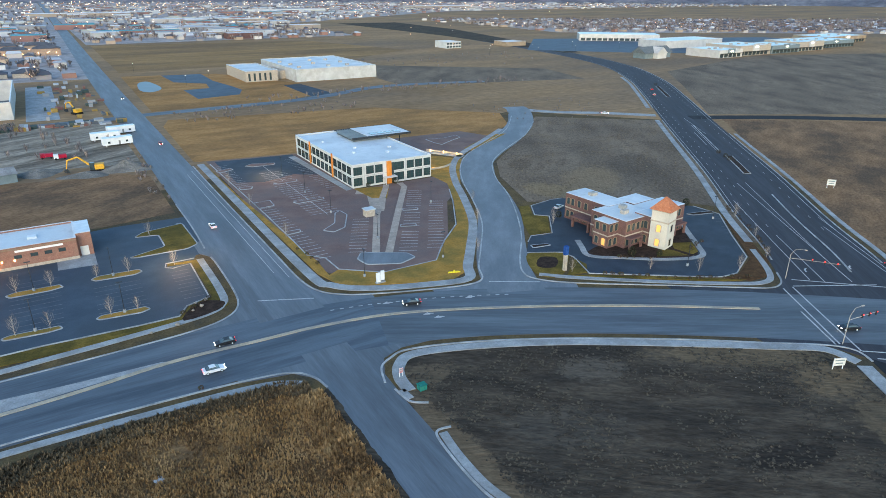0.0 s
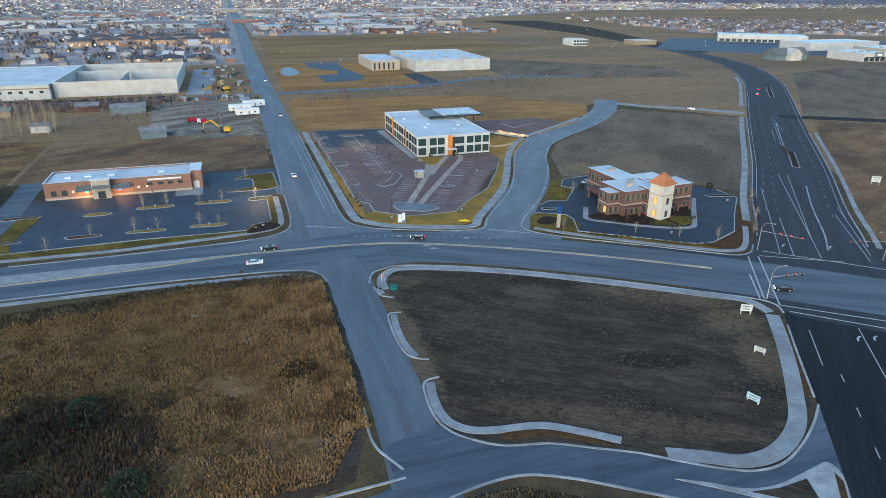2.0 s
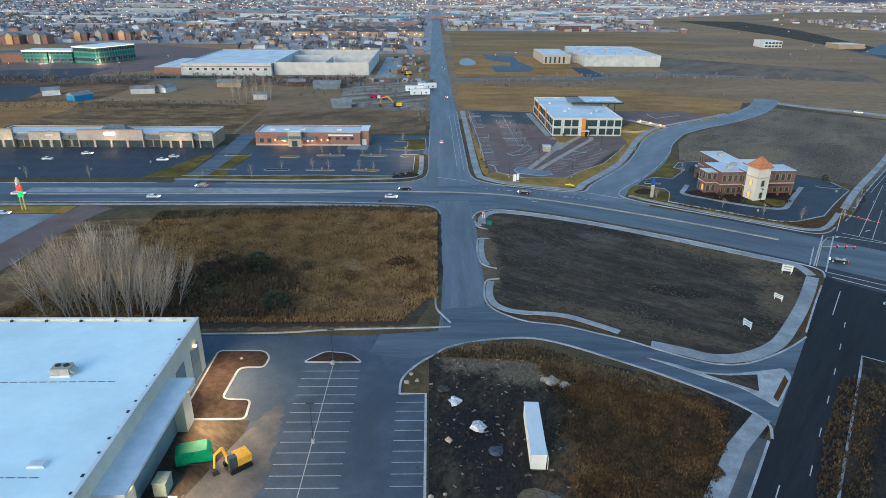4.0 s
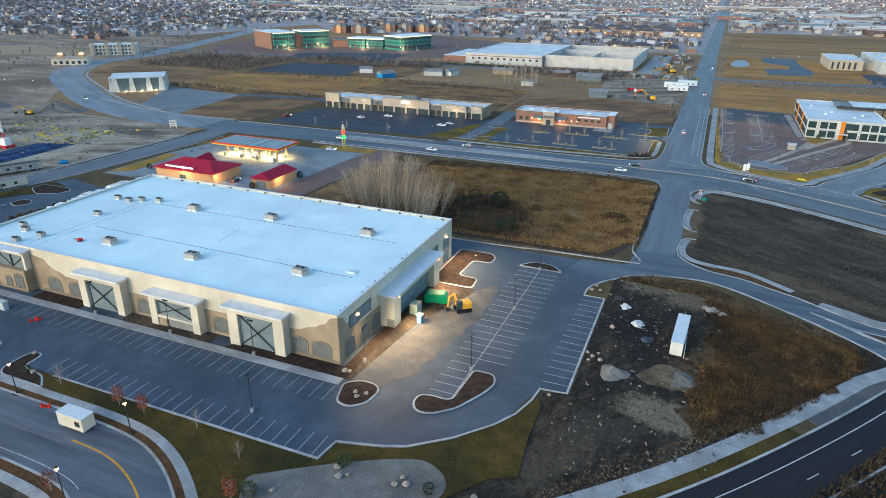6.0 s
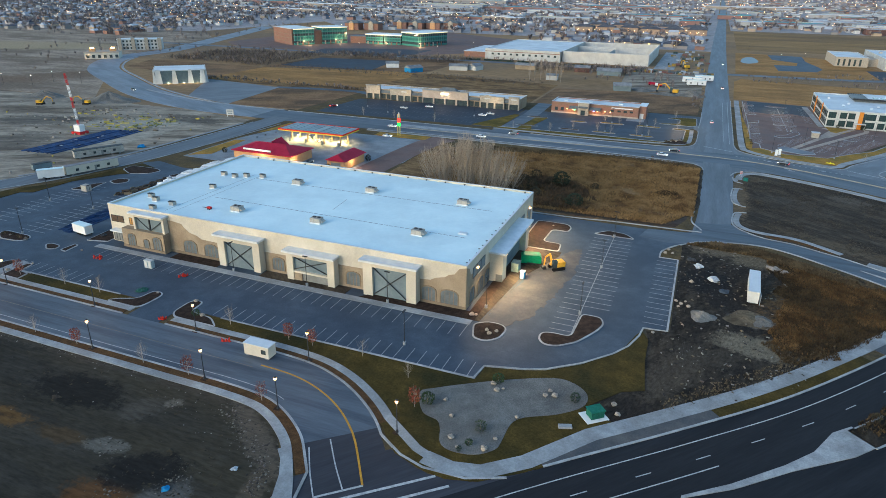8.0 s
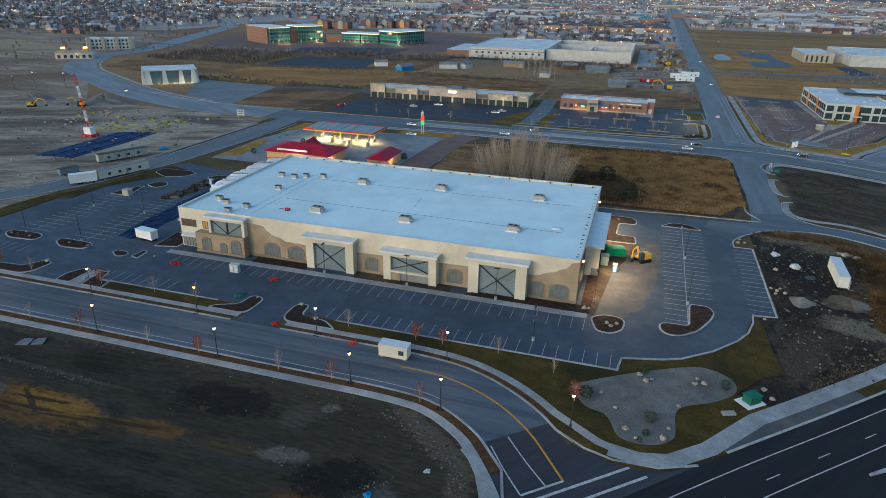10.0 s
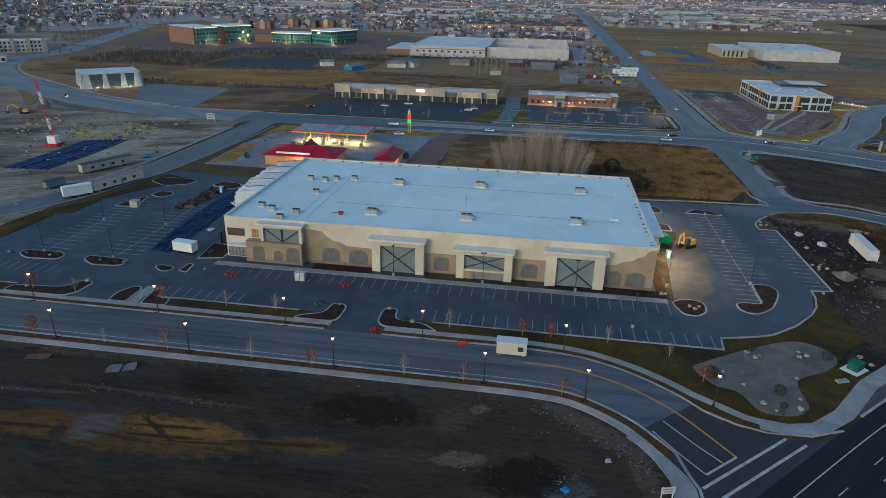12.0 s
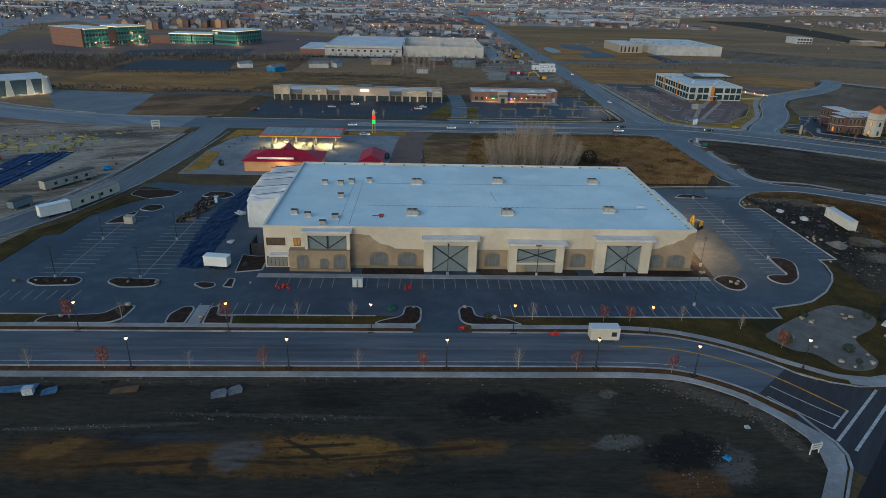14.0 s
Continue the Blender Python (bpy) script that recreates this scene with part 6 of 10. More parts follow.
for x, y in small[1:]:
    copy_thing(vent, pose(x, y, ZR, 0, 0, random.uniform(-8, 8)))
cart = thing("roof_cart", "red roofing cart on the white roof", "cart", (-95.5, -44, ZR))
part("tray", Geo().box(-96.2, -94.9, -44.4, -43.6, ZR + 0.35, ZR + 0.75), surf("red_paint", (0.5, 0.03, 0.03), (0.6, 0.05, 0.05), 1), cart)
part("frame", Geo().box(-98, -96.2, -44.1, -43.9, ZR + 0.3, ZR + 0.4).box(-96, -95.7, -44.5, -43.5, ZR, ZR + 0.35).box(-95.4, -95.1, -44.5, -43.5, ZR, ZR + 0.35), STEEL, cart)
put("roof_hatch", Geo().box(-22.8, -20.4, -33.4, -32, ZR, ZR + 0.3).box(-22.7, -20.5, -33.3, -32.1, ZR + 0.3, ZR + 0.42), METAL, "pale skylight hatch on the roof", "roof hatch")

# white two-storey office
office = thing("office_building", "white two-storey office with dark windows and an orange fin", "building", (116, 262, 0))
shell(office, 98, 134.5, 229.5, 296, 9.6, OFFW, ROOFP, 0.5)
for z in (0.9, 5.3):
    for x, w in ((100.4, 3.6), (105.8, 3.2), (109.8, 3.2), (119.0, 4.6), (124.4, 3.2), (128.4, 3.2), (132.4, 3.0)):
        window(office, x, 229.49, z, w, 3.1, 0, STEEL, OGLASS, bars=(3 if w > 3.4 else 2, 3))
    for i in range(13):
        window(office, 97.99, 232.6 + i * 4.9, z, 3.7, 3.1, -90, STEEL, OGLASS, bars=(3, 3))
    for i in range(10):
        window(office, 134.51, 234 + i * 6.2, z, 3.4, 3.1, 90, STEEL, OGLASS, bars=(2, 3))
for x in (103.2, 107.8, 122.2, 126.4, 130.4):
    part("panel_joint", Geo().box(x - 0.04, x + 0.04, 229.46, 229.495, 0, 9.5), GREYP, office)
part("panel_joint", Geo().box(98, 134.5, 229.46, 229.495, 4.55, 4.63).box(97.965, 98, 229.6, 296, 4.55, 4.63), GREYP, office)
part("orange_fin", Geo().box(113.3, 115.2, 228.6, 229.48, 0, 9.4), ORANGE, office, "bright orange entrance fin")
part("orange_fin", Geo().box(97.5, 97.98, 249.6, 250.4, 0, 10.2), ORANGE, office)
part("orange_fin", Geo().box(97.5, 97.98, 276, 276.8, 0, 10.2), ORANGE, office)
part("entrance_glass", Geo().box(115.3, 116.6, 229.3, 229.49, 0, 8.6), GLASS, office)
part("entrance_porch", Geo().box(111.5, 117, 226.6, 229.4, 3.0, 3.3).box(111.7, 111.9, 226.8, 227, 0, 3).box(116.6, 116.8, 226.8, 227, 0, 3), METAL, office)
part("penthouse", Geo().box(117, 134, 270, 290, 9.1, 10.6), DUSKP, office, "slate metal rooftop plant room")
part("roof_canopy", Geo().box(124, 145.6, 269, 290, 10.9, 11.15), ROOFP, office, "pale roof over a terrace")
part("roof_frame", Geo().box(115.6, 146, 268.2, 268.9, 10.3, 11.2).box(115.6, 146, 290, 290.4, 10.6, 11.2).box(145.7, 146.1, 268.9, 290, 10.6, 11.2), STEEL, office)
for i in range(6):
    part("louvre", Geo().slab([(-0.7, -0.08), (0.7, -0.08), (0.7, 0.08), (-0.7, 0.08)], (116.6 + 1.25 * i, 289.6, 10.7), (0.86, 0, 0.5), (-0.5, 0, 0.86), 20), GREYP, office)
for x in (126.4, 130.6, 134.8, 139.0):
    part("solar_panel", Geo().box(x, x + 3.2, 271.2, 275.4, 11.18, 11.3), GLASS, office, "dark solar panel")
for x, y in ((108, 250), (112, 258), (104, 276), (121, 244), (126, 252)):
    part("roof_vent", Geo().box(x - 0.6, x + 0.6, y - 0.5, y + 0.5, 9.1, 9.8), METAL, office)
part("canopy_column", Geo().tube((142.5, 273.5, 0), (142.5, 273.5  , 10.8), 0.25).tube((142.5, 288, 0), (142.5, 288  , 10.8), 0.25), STEEL, office)
structure("courtyard_wall", Geo().ribbon(smooth([(136, 238), (146, 238), (152, 241)], 4), smooth([(136, 238.6), (146, 238.6), (152, 241.6)], 4), 0, 0.9), STONE, "low warm-lit buff wall")

# brick bank with a tower
bank = thing("brick_building", "two-storey brown brick building with a buff corner tower", "building", (155, 130, 0))


def block(root, outline, h, wall_m, roof_m, name="wing"):
    o = ccw(outline)
    w = part(name, Geo().prism(o, -0.2, h), wall_m, root)
    part("parapet", Geo().prism(o, h, h + 0.12), METAL, w)
    part("roof", Geo().prism(inset(o, 0.45), h + 0.121, h + 0.13), roof_m, w)
    part("string_course", Geo().prism(inset(o, -0.08), 4.0, 4.4), STONE, w)
    return w


def rotbox(cx, cy, w, d, a):
    c, s = math.cos(radians(a)), math.sin(radians(a))
    return [(cx + x * c - y * s, cy + x * s + y * c) for x, y in ((-w / 2, -d / 2), (w / 2, -d / 2), (w / 2, d / 2), (-w / 2, d / 2))]


BA, TA = 4.0, 16.0
block(bank, rotbox(153.3, 150, 9.5, 19, BA), 9.2, PBRICK, ROOFP)
block(bank, rotbox(150.6, 134.6, 14.8, 14, BA), 9.0, PBRICK, ROOFP)
block(bank, rotbox(141.2, 132.8, 4.6, 6, BA), 8.2, PBRICK, ROOFP)
block(bank, rotbox(155.4, 128.6, 6.4, 6, BA), 9.5, PBRICK, ROOFP)
block(bank, rotbox(165.6, 133.6, 15.6, 9, BA), 9.0, PBRICK, ROOFP)
block(bank, rotbox(163, 141.6, 10, 7.4, BA), 9.3, PBRICK, ROOFP)
tw = part("tower", Geo().prism(rotbox(155.6, 123, 5.6, 5.6, TA), -0.2, 12.5), PALE_H, bank, "cream stucco corner tower")
part("tower_band", Geo().prism(rotbox(155.6, 123, 5.9, 5.9, TA), 8.6, 9.0).prism(rotbox(155.6, 123, 6.0, 6.0, TA), 12.1, 12.5), STONE, tw)
apex = Vector((155.6, 123, 16.4))
base = [(*q, 12.5) for q in rotbox(155.6, 123, 7.0, 7.0, TA)]
part("tower_roof", Geo().add(base + [tuple(apex)], [(0, 1, 4), (1, 2, 4), (2, 3, 4), (3, 0, 4), (3, 2, 1, 0)]), TERRA, tw, "orange tile pyramid roof")
part("roof_dormer", Geo().prism(rotbox(154.9, 120.8, 1.4, 1.6, TA), 12.6, 13.9), TERRA, tw)


def on_face(cx, cy, w, d, a, off, face):
    """A place on the south (0) or west (1) face of a turned box, `off` from its middle."""
    c, s = math.cos(radians(a)), math.sin(radians(a))
    x, y = (off, -d / 2 - 0.01) if face == 0 else ((-w / 2 - 0.01, off) if face == 1 else (w / 2 + 0.01, off))
    return cx + x * c - y * s, cy + x * s + y * c


for (cx, cy, w, d), f, a, offs in (((150.6, 134.6, 14.8, 14), 0, BA, (-6, -3.8, -1.6, 0.6)), ((141.2, 132.8, 4.6, 6), 0, BA, (-1.1, 1.1)), ((141.2, 132.8, 4.6, 6), 1, BA, (-1.4, 1.4)), ((150.6, 134.6, 14.8, 14), 1, BA, (5,)), ((155.4, 128.6, 6.4, 6), 1, BA, (-1.6,)), ((165.6, 133.6, 15.6, 9), 0, BA, (-3, 0.4, 2.8, 5.2)), ((153.3, 150, 9.5, 19), 1, BA, (-7, -4.6, 0, 3, 6, 8)), ((155.6, 123, 5.6, 5.6), 0, TA, (0,)), ((155.6, 123, 5.6, 5.6), 1, TA, (0,)), ((165.6, 133.6, 15.6, 9), 2, BA, (-3, 0, 3))):
    for k, o in enumerate(offs):
        for z in (0.9, 5.5):
            x, y = on_face(cx, cy, w, d, a, o, f)
            lit = (w == 5.6 and f == 1) or (w == 4.6 and z < 2 and f == 1 and k == 0)
            window(bank, x, y, z, 1.3, 2.3, a + (0, -90, 90)[f], STONE if w == 5.6 else TRIM, WARM if lit else GLASS, arch=True)
part("rooftop_unit", Geo().prism(rotbox(149, 133, 2.4, 1.6, BA), 9.1, 10.3), UNIT, bank)
part("rooftop_unit", Geo().prism(rotbox(152.4, 137, 2.2, 1.8, BA), 9.1, 10.2), UNIT, bank)
part("rooftop_unit", Geo().prism(rotbox(153.6, 152, 2.6, 2.0, BA), 9.3, 10.3), UNIT, bank)
part("porch", Geo().prism(rotbox(146.2, 147, 5, 9, BA), 3.4, 4.0).prism(rotbox(144.2, 143.4, 0.7, 0.7, BA), 0, 3.4).prism(rotbox(143.9, 150.6, 0.7, 0.7, BA), 0, 3.4), PBRICK, bank)
part("porch", Geo().prism(rotbox(166.4, 127.6, 11, 3, BA), 3.4, 3.9).prism(rotbox(161.4, 126.2, 0.6, 0.6, BA), 0, 3.4).prism(rotbox(166.4, 126.6, 0.6, 0.6, BA), 0, 3.4).prism(rotbox(171.4, 126.9, 0.6, 0.6, BA), 0, 3.4), PBRICK, bank)
part("porch", Geo().prism(rotbox(147, 126.4, 6, 2.6, BA), 3.4, 3.9).prism(rotbox(144.4, 125.3, 0.6, 0.6, BA), 0, 3.4).prism(rotbox(149.6, 125.6, 0.6, 0.6, BA), 0, 3.4), PBRICK, bank)
lamp_at("porch_light", (145, 139, 3), 250)
walkway("footpath_20", [(136.6, 140), (133.8, 135), (130.8, 129.6), (132.6, 126), (137.5, 122.6), (144.6, 117), (151.4, 113), (157.4, 110.8), (161.4, 111.4), (164.6, 115), (173, 126.2), (181.7, 137.4)], 1.8, "pale path round the brick building")
for a, b in (((152.8, 122.6), (146, 117)), ((156.6, 119.6), (158, 112)), ((161.4, 125.4), (168.6, 121))):
    walkway("footpath_link", [a, b], 1.4, "short pale path to a door", 0, 0.19)
field("verge_18", smooth([(132.6, 131), (135.6, 125), (146.4, 117), (157.6, 112), (163, 115), (172, 127), (176, 134), (150, 134)], 3, True), MULCH, "mulched bed at the foot of a brick building", 0.14)

for q in ([(147.6, 117.2), (156.8, 113), (156, 118.6), (153, 121)], [(158.6, 112.8), (162, 113.6), (166.6, 119.6), (160.6, 122.6), (157.4, 119)]):
    field("verge_30" if q[0][0] < 150 else "verge_31", q, MLAWN, "small winter lawn beside a brick building", 0.155)

# brick restaurant
rest = thing("restaurant", "long red-brown brick restaurant with a pale flat roof", "building", (-26, 213, 0))
shell(rest, -52, -1, 205.2, 222, 6.6, BRICK, ROOFP, 0.5)
part("end_wing", Geo().box(-0.98, 3, 207, 219, -0.2, 7.2), BRICK, rest)
part("end_wing_cap", Geo().box(-1, 3.1, 206.9, 219.1, 7.2, 7.3), METAL, rest)
part("entrance_gable", Geo().box(-35.6, -29.4, 202.2, 205.18, -0.2, 7.3), STONE, rest, "buff stone entrance bay")
part("entrance_cap", Geo().box(-35.9, -29.1, 201.9, 205.3, 7.3, 7.6), METAL, rest)
for x0, x1 in ((-41.2, -35.7), (-29.3, -22.6)):
    part("awning", Geo().slab([(0, 0), (3.0, 0), (0, 1.5)], (x0, 205.18, 3.3), (0, -1, 0), (0, 0, 1), x0 - x1), DUSKP, rest, "dark sloping awning")
part("awning", Geo().slab([(0, 0), (1.6, 0), (0, 0.9)], (-35.2, 202.18, 4.4), (0, -1, 0), (0, 0, 1), -5.4), DUSKP, rest, "dark sloping awning")
part("stone_band", Geo().box(-52.1, -0.9, 205.1, 205.19, -0.1, 0.9), STONE, rest)
part("string_course", Geo().box(-52.1, -0.9, 205.06, 205.19, 5.9, 6.15), TRIM, rest)
part("service_door", Geo().box(-0.4, 1.8, 206.9, 206.99, 0, 3.0), OFFW, rest)
for x, c in ((-38, (0.05, 1.0, 0.25)), (-26.6, (0.1, 0.2, 1.0)), (-30.8, (1.0, 0.15, 0.05))):
    part("neon_sign", Geo().box(x - 0.5, x + 0.5, 205.0, 205.09, 2.2, 2.8), glow("neon_%d" % int(-x), c, 2.5), rest)
for x in (-49, -45.4, -16, -12, -8.5, -5):
    window(rest, x, 205.19, 1.6 if x < -20 else 3.2, 1.7, 1.8 if x < -20 else 0.9, 0, STEEL, GLASS)
window(rest, -32.5, 202.19, 0.3, 2.4, 2.6, 0, STEEL, GLASS, bars=(2, 1), name="door")
part("sign_bars", Geo().box(-16.5, -4.5, 205.1, 205.18, 5.0, 5.6), WHITE, rest, "illegible white lettering")
for x in (-42.5, -39, -24.5, -20, -17):
    part("wall_lamp", Geo().box(x - 0.2, x + 0.2, 204.8, 205.19, 2.6, 3), LAMPW, rest)
for x, c in ((-38.5, (1, 0.40, 0.12)), (-25.5, (1, 0.40, 0.12))):
    lamp_at("porch_light", (x, 202.6, 2.6), 420, c)
for x in (-45, -38, -30, -12):
    part("skylight", Geo().box(x - 1.2, x + 1.2, 212, 214.2, 6.1, 6.7), METAL, rest)

# row of shops
shops = thing("shop_row", "long low row of tan shopfronts with stepped parapets", "building", (-124, 205, 0))
shell(shops, -175.5, -71, 201.2, 218, 6.6, TAN, ROOFP, 0.6)
PINKST = surf("pinkish_stucco", (0.40, 0.33, 0.275), (0.48, 0.40, 0.335), 3, 0.9, 0.2, grain=0.15, grain_size=0.3)
def shopfront(x0, x1, h, m, bays, gable=0.0):
    """A raised front: piers, lintel, dark glass set back between them, cornice, a low gable where it has one."""
    g = Geo().box(x0, x1, 199.6, 201.18, 3.5, h)
    w = (x1 - x0) / bays
    for k in range(bays + 1):
        x = x0 + k * w
        g.box(max(x0, x - 0.5), min(x1, x + 0.5), 199.6, 201.18, -0.2, 3.5)
    front = part("shopfront", g, m, shops, "raised stucco shopfront")
    if gable:
        c = (x0 + x1) / 2
        part("gable", Geo().slab([(-2.6, 0), (2.6, 0), (2.6, gable * 0.5), (0, gable), (-2.6, gable * 0.5)], (c, 199.5, h - 0.4), (1, 0, 0), (0, 0, 1), -0.8), m, front)
        part("sign_bars", Geo().box(c - 1.8, c + 1.8, 199.5, 199.59, h - 1.6, h - 0.9), OFFW, front, "illegible pale lettering")
    part("cornice", Geo().box(x0 - 0.3, x1 + 0.3, 199.2, 201.3, h, h + 0.3), STONE, front)
    for k in range(bays):
        part("shop_window", Geo().box(x0 + k * w + 0.5, x0 + (k + 1) * w - 0.5, 200.3, 200.4, 0, 3.5), GLASS, front)
        part("window_mullion", Geo().box(x0 + (k + 0.5) * w - 0.06, x0 + (k + 0.5) * w + 0.06, 200.2, 200.3, 0, 3.5).box(x0 + k * w + 0.5, x0 + (k + 1) * w - 0.5, 200.2, 200.3, 2.5, 2.62), STEEL, front)


for x0, x1, h, m, bays, gable in ((-175.6, -165.5, 8.6, STONE, 2, 0), (-158, -153, 7.0, STONE, 1, 0), (-153, -143, 7.2, STONE, 2, 1.3), (-135, -104, 8.2, PINKST, 4, 0), (-96, -86.5, 7.2, STONE, 2, 1.3), (-86.5, -80.5, 7.0, STONE, 1, 0), (-77.5, -71, 7.6, STONE, 1, 0.9)):
    shopfront(x0, x1, h, m, bays, gable)
for x in (-163.6, -160, -141, -137, -102, -98.4, -79):
    window(shops, x, 201.19, 0.3, 2.8, 2.9, 0, STEEL, GLASS, bars=(3, 2))
    part("metal_awning", Geo().slab([(0, 0), (1.6, 0), (0, 1.6)], (x - 1.8, 201.18, 4.2), (0, -1, 0), (0, 0, 1), -3.6), DUSKP, shops, "dark metal awning")
part("roof_monitor", Geo().add([(-128, 203, 6), (-112, 203, 6), (-112, 212, 6), (-128, 212, 6), (-124, 207.5, 9.6), (-116, 207.5, 9.6)], [(0, 1, 5, 4), (1, 2, 5), (2, 3, 4, 5), (3, 0, 4)]), DUSKP, shops, "slate hipped roof over the middle shops")
part("sign_bars", Geo().box(-122, -117, 199.3, 199.58, 6.2, 7.2), LAMPC, shops, "illegible lit white sign")
for x in (-168, -146, -118, -86):
    lamp_at("shopfront_light", (x, 197.2, 3.4), 170, (1, 0.66, 0.34))

# petrol station
canopy = thing("petrol_canopy", "petrol station canopy with a red and yellow edge", "canopy", (-137.4, 80.5, 0))
part("roof", Geo().box(-155, -120, 73, 88.5, 5.6, 6.3), surf("canopy_deck", (0.22, 0.29, 0.31), (0.34, 0.42, 0.44), 2.5, stretch=(1, 0.1, 1)), canopy)
part("red_edge", Geo().box(-155.25, -119.75, 72.7, 72.99, 5.9, 6.45).box(-155.25, -119.75, 88.51, 88.8, 5.9, 6.45).box(-155.3, -155.01, 73, 88.5, 5.9, 6.45).box(-119.99, -119.7, 73, 88.5, 5.9, 6.45), surf("red_fascia", (0.6, 0.03, 0.02), (0.7, 0.05, 0.03), 1), canopy)
part("yellow_edge", Geo().box(-155.25, -119.75, 72.7, 72.99, 5.45, 5.9).box(-155.3, -155.01, 73, 88.5, 5.45, 5.9).box(-119.99, -119.7, 73, 88.5, 5.45, 5.9), surf("yellow_fascia", (0.75, 0.5, 0.05), (0.8, 0.55, 0.07), 1), canopy)
for x in (-150.5, -141.5, -132.5, -123.5):
    part("column", Geo().box(x - 0.3, x + 0.3, 76.6, 77.2, 0, 5.6), TAN, canopy)
    part("column", Geo().box(x - 0.3, x + 0.3, 83.6, 84.2, 0, 5.6), TAN, canopy)
    part("fuel_pump", Geo().box(x - 0.5, x + 0.5, 74.6, 75.4, 0, 1.9), GREYP, canopy)
    part("fuel_pump", Geo().box(x - 0.5, x + 0.5, 81.8, 82.6, 0, 1.9), GREYP, canopy)
for x in (-148.5, -137.5, -126.5):
    part("soffit_lamp", Geo().box(x - 1.4, x + 1.4, 75, 86.5, 5.54, 5.59), glow("soffit_glow", (1.0, 0.66, 0.28), 0.8), canopy)
    lamp_at("canopy_light", (x, 80.5, 5.3), 15000, (1.0, 0.62, 0.22), 1.5, 168, (x, 80, 0))


for x in range(7):
    part("deck_seam", Geo().box(-150.6 + x * 4.4, -150.45 + x * 4.4, 73.2, 88.3, 6.3, 6.36), STEEL, canopy)
def hip_roof(root, x0, x1, y0, y1, z, rise, material, over=0.8):
    x0, x1, y0, y1 = x0 - over, x1 + over, y0 - over, y1 + over
    k = (y1 - y0) / 2
    v = [(x0, y0, z), (x1, y0, z), (x1, y1, z), (x0, y1, z), (x0 + k, (y0 + y1) / 2, z + rise), (x1 - k, (y0 + y1) / 2, z + rise), (x0, y0, z - 0.3), (x1, y0, z - 0.3), (x1, y1, z - 0.3), (x0, y1, z - 0.3)]
    return part("roof", Geo().add(v, [(0, 1, 5, 4), (1, 2, 5), (2, 3, 4, 5), (3, 0, 4), (6, 7, 1, 0), (7, 8, 2, 1), (8, 9, 3, 2), (9, 6, 0, 3), (9, 8, 7, 6)]), material, root)


shop = thing("petrol_shop", "peach stucco petrol shop with a crimson roof", "building", (-138, 44, 0))
part("wall", Geo().box(-153, -124, 37, 53, -0.2, 4.2), PEACH, shop)
hip_roof(shop, -153, -124, 37, 53, 4.4, 2.6, REDR)
part("dormer", Geo().add([(-143, 52, 4.4), (-134, 52, 4.4), (-138.5, 52, 8.2), (-138.5, 44, 7.6)], [(0, 1, 2), (0, 2, 3), (2, 1, 3)]), REDR, shop)
part("roof_sign", Geo().box(-148, -134, 37.2, 37.6, 4.9, 5.6), WHITE, shop)
part("door", Geo().box(-141, -138, 36.9, 37.0, 0, 2.4), GLASS, shop)
lamp_at("shop_light", (-121.5, 38, 3.6), 500, (1.0, 0.66, 0.32))
lamp_at("shop_light", (-138, 34, 3.6), 500, (1.0, 0.66, 0.32))
wash = thing("car_wash", "small peach stucco car wash with a crimson roof", "building", (-104, 48, 0))
part("wall", Geo().box(-108.5, -100.3, 40.5, 57.5, -0.2, 3.8), PEACH, wash)
v = [(-109.3, 39.7, 3.8), (-99.5, 39.7, 3.8), (-99.5, 58.3, 3.8), (-109.3, 58.3, 3.8), (-104.4, 42, 6), (-104.4, 56, 6)]
part("roof", Geo().add(v, [(0, 1, 4), (1, 2, 5, 4), (2, 3, 5), (3, 0, 4, 5), (3, 2, 1, 0)]), REDR, wash)
part("door", Geo().box(-106.6, -102.2, 40.4, 40.49, 0, 2.9), GREYD, wash)
lamp_at("wash_light", (-98.5, 46, 3.2), 350, (1.0, 0.66, 0.32))
pole = thing("price_sign", "tall petrol price sign with red and green panels", "sign", (-107.7, 107.7, 0))
part("post", Geo().box(-108.4, -108.15, 107.5, 107.9, 0, 11).box(-107.25, -107.0, 107.5, 107.9, 0, 11), surf("yellow_post", (0.7, 0.5, 0.08), (0.75, 0.55, 0.1), 1), pole)
part("red_panel", Geo().box(-108.5, -106.9, 107.4, 108, 6.9, 8.9), glow("red_sign", (1, 0.03, 0.02), 0.5), pole)
part("green_panel", Geo().box(-108.5, -106.9, 107.4, 108, 5.0, 6.6), glow("green_sign", (0.05, 1, 0.1), 0.5), pole)
part("top_emblem", Geo().tube((-107.7, 107.7, 9.4), (-107.7, 107.7, 11.8), 0.7, 0.3, 8), OFFW, pole)

# modern building with leaning walls
lean = thing("modern_office", "white modern office with leaning walls and dark glass", "building", (-335, 196, 0))
LA = 42.0


def leaning(root, cx, cy, w, d, a, h, out, material, name):
    b0 = [(*q, -0.2) for q in rotbox(cx, cy, w, d, a)]
    b1 = [(*q, h) for q in rotbox(cx, cy, w + out, d + out, a)]
    return part(name, Geo().add(b0 + b1, [(4, 5, 6, 7), (0, 1, 5, 4), (1, 2, 6, 5), (2, 3, 7, 6), (3, 0, 4, 7)]), material, root)


leaning(lean, -338, 206, 36, 28, LA, 9.0, -3, GLASS, "glass_body")
part("roof", Geo().prism(rotbox(-338, 206, 36, 28, LA), 9.0, 9.6), ROOFP, lean)
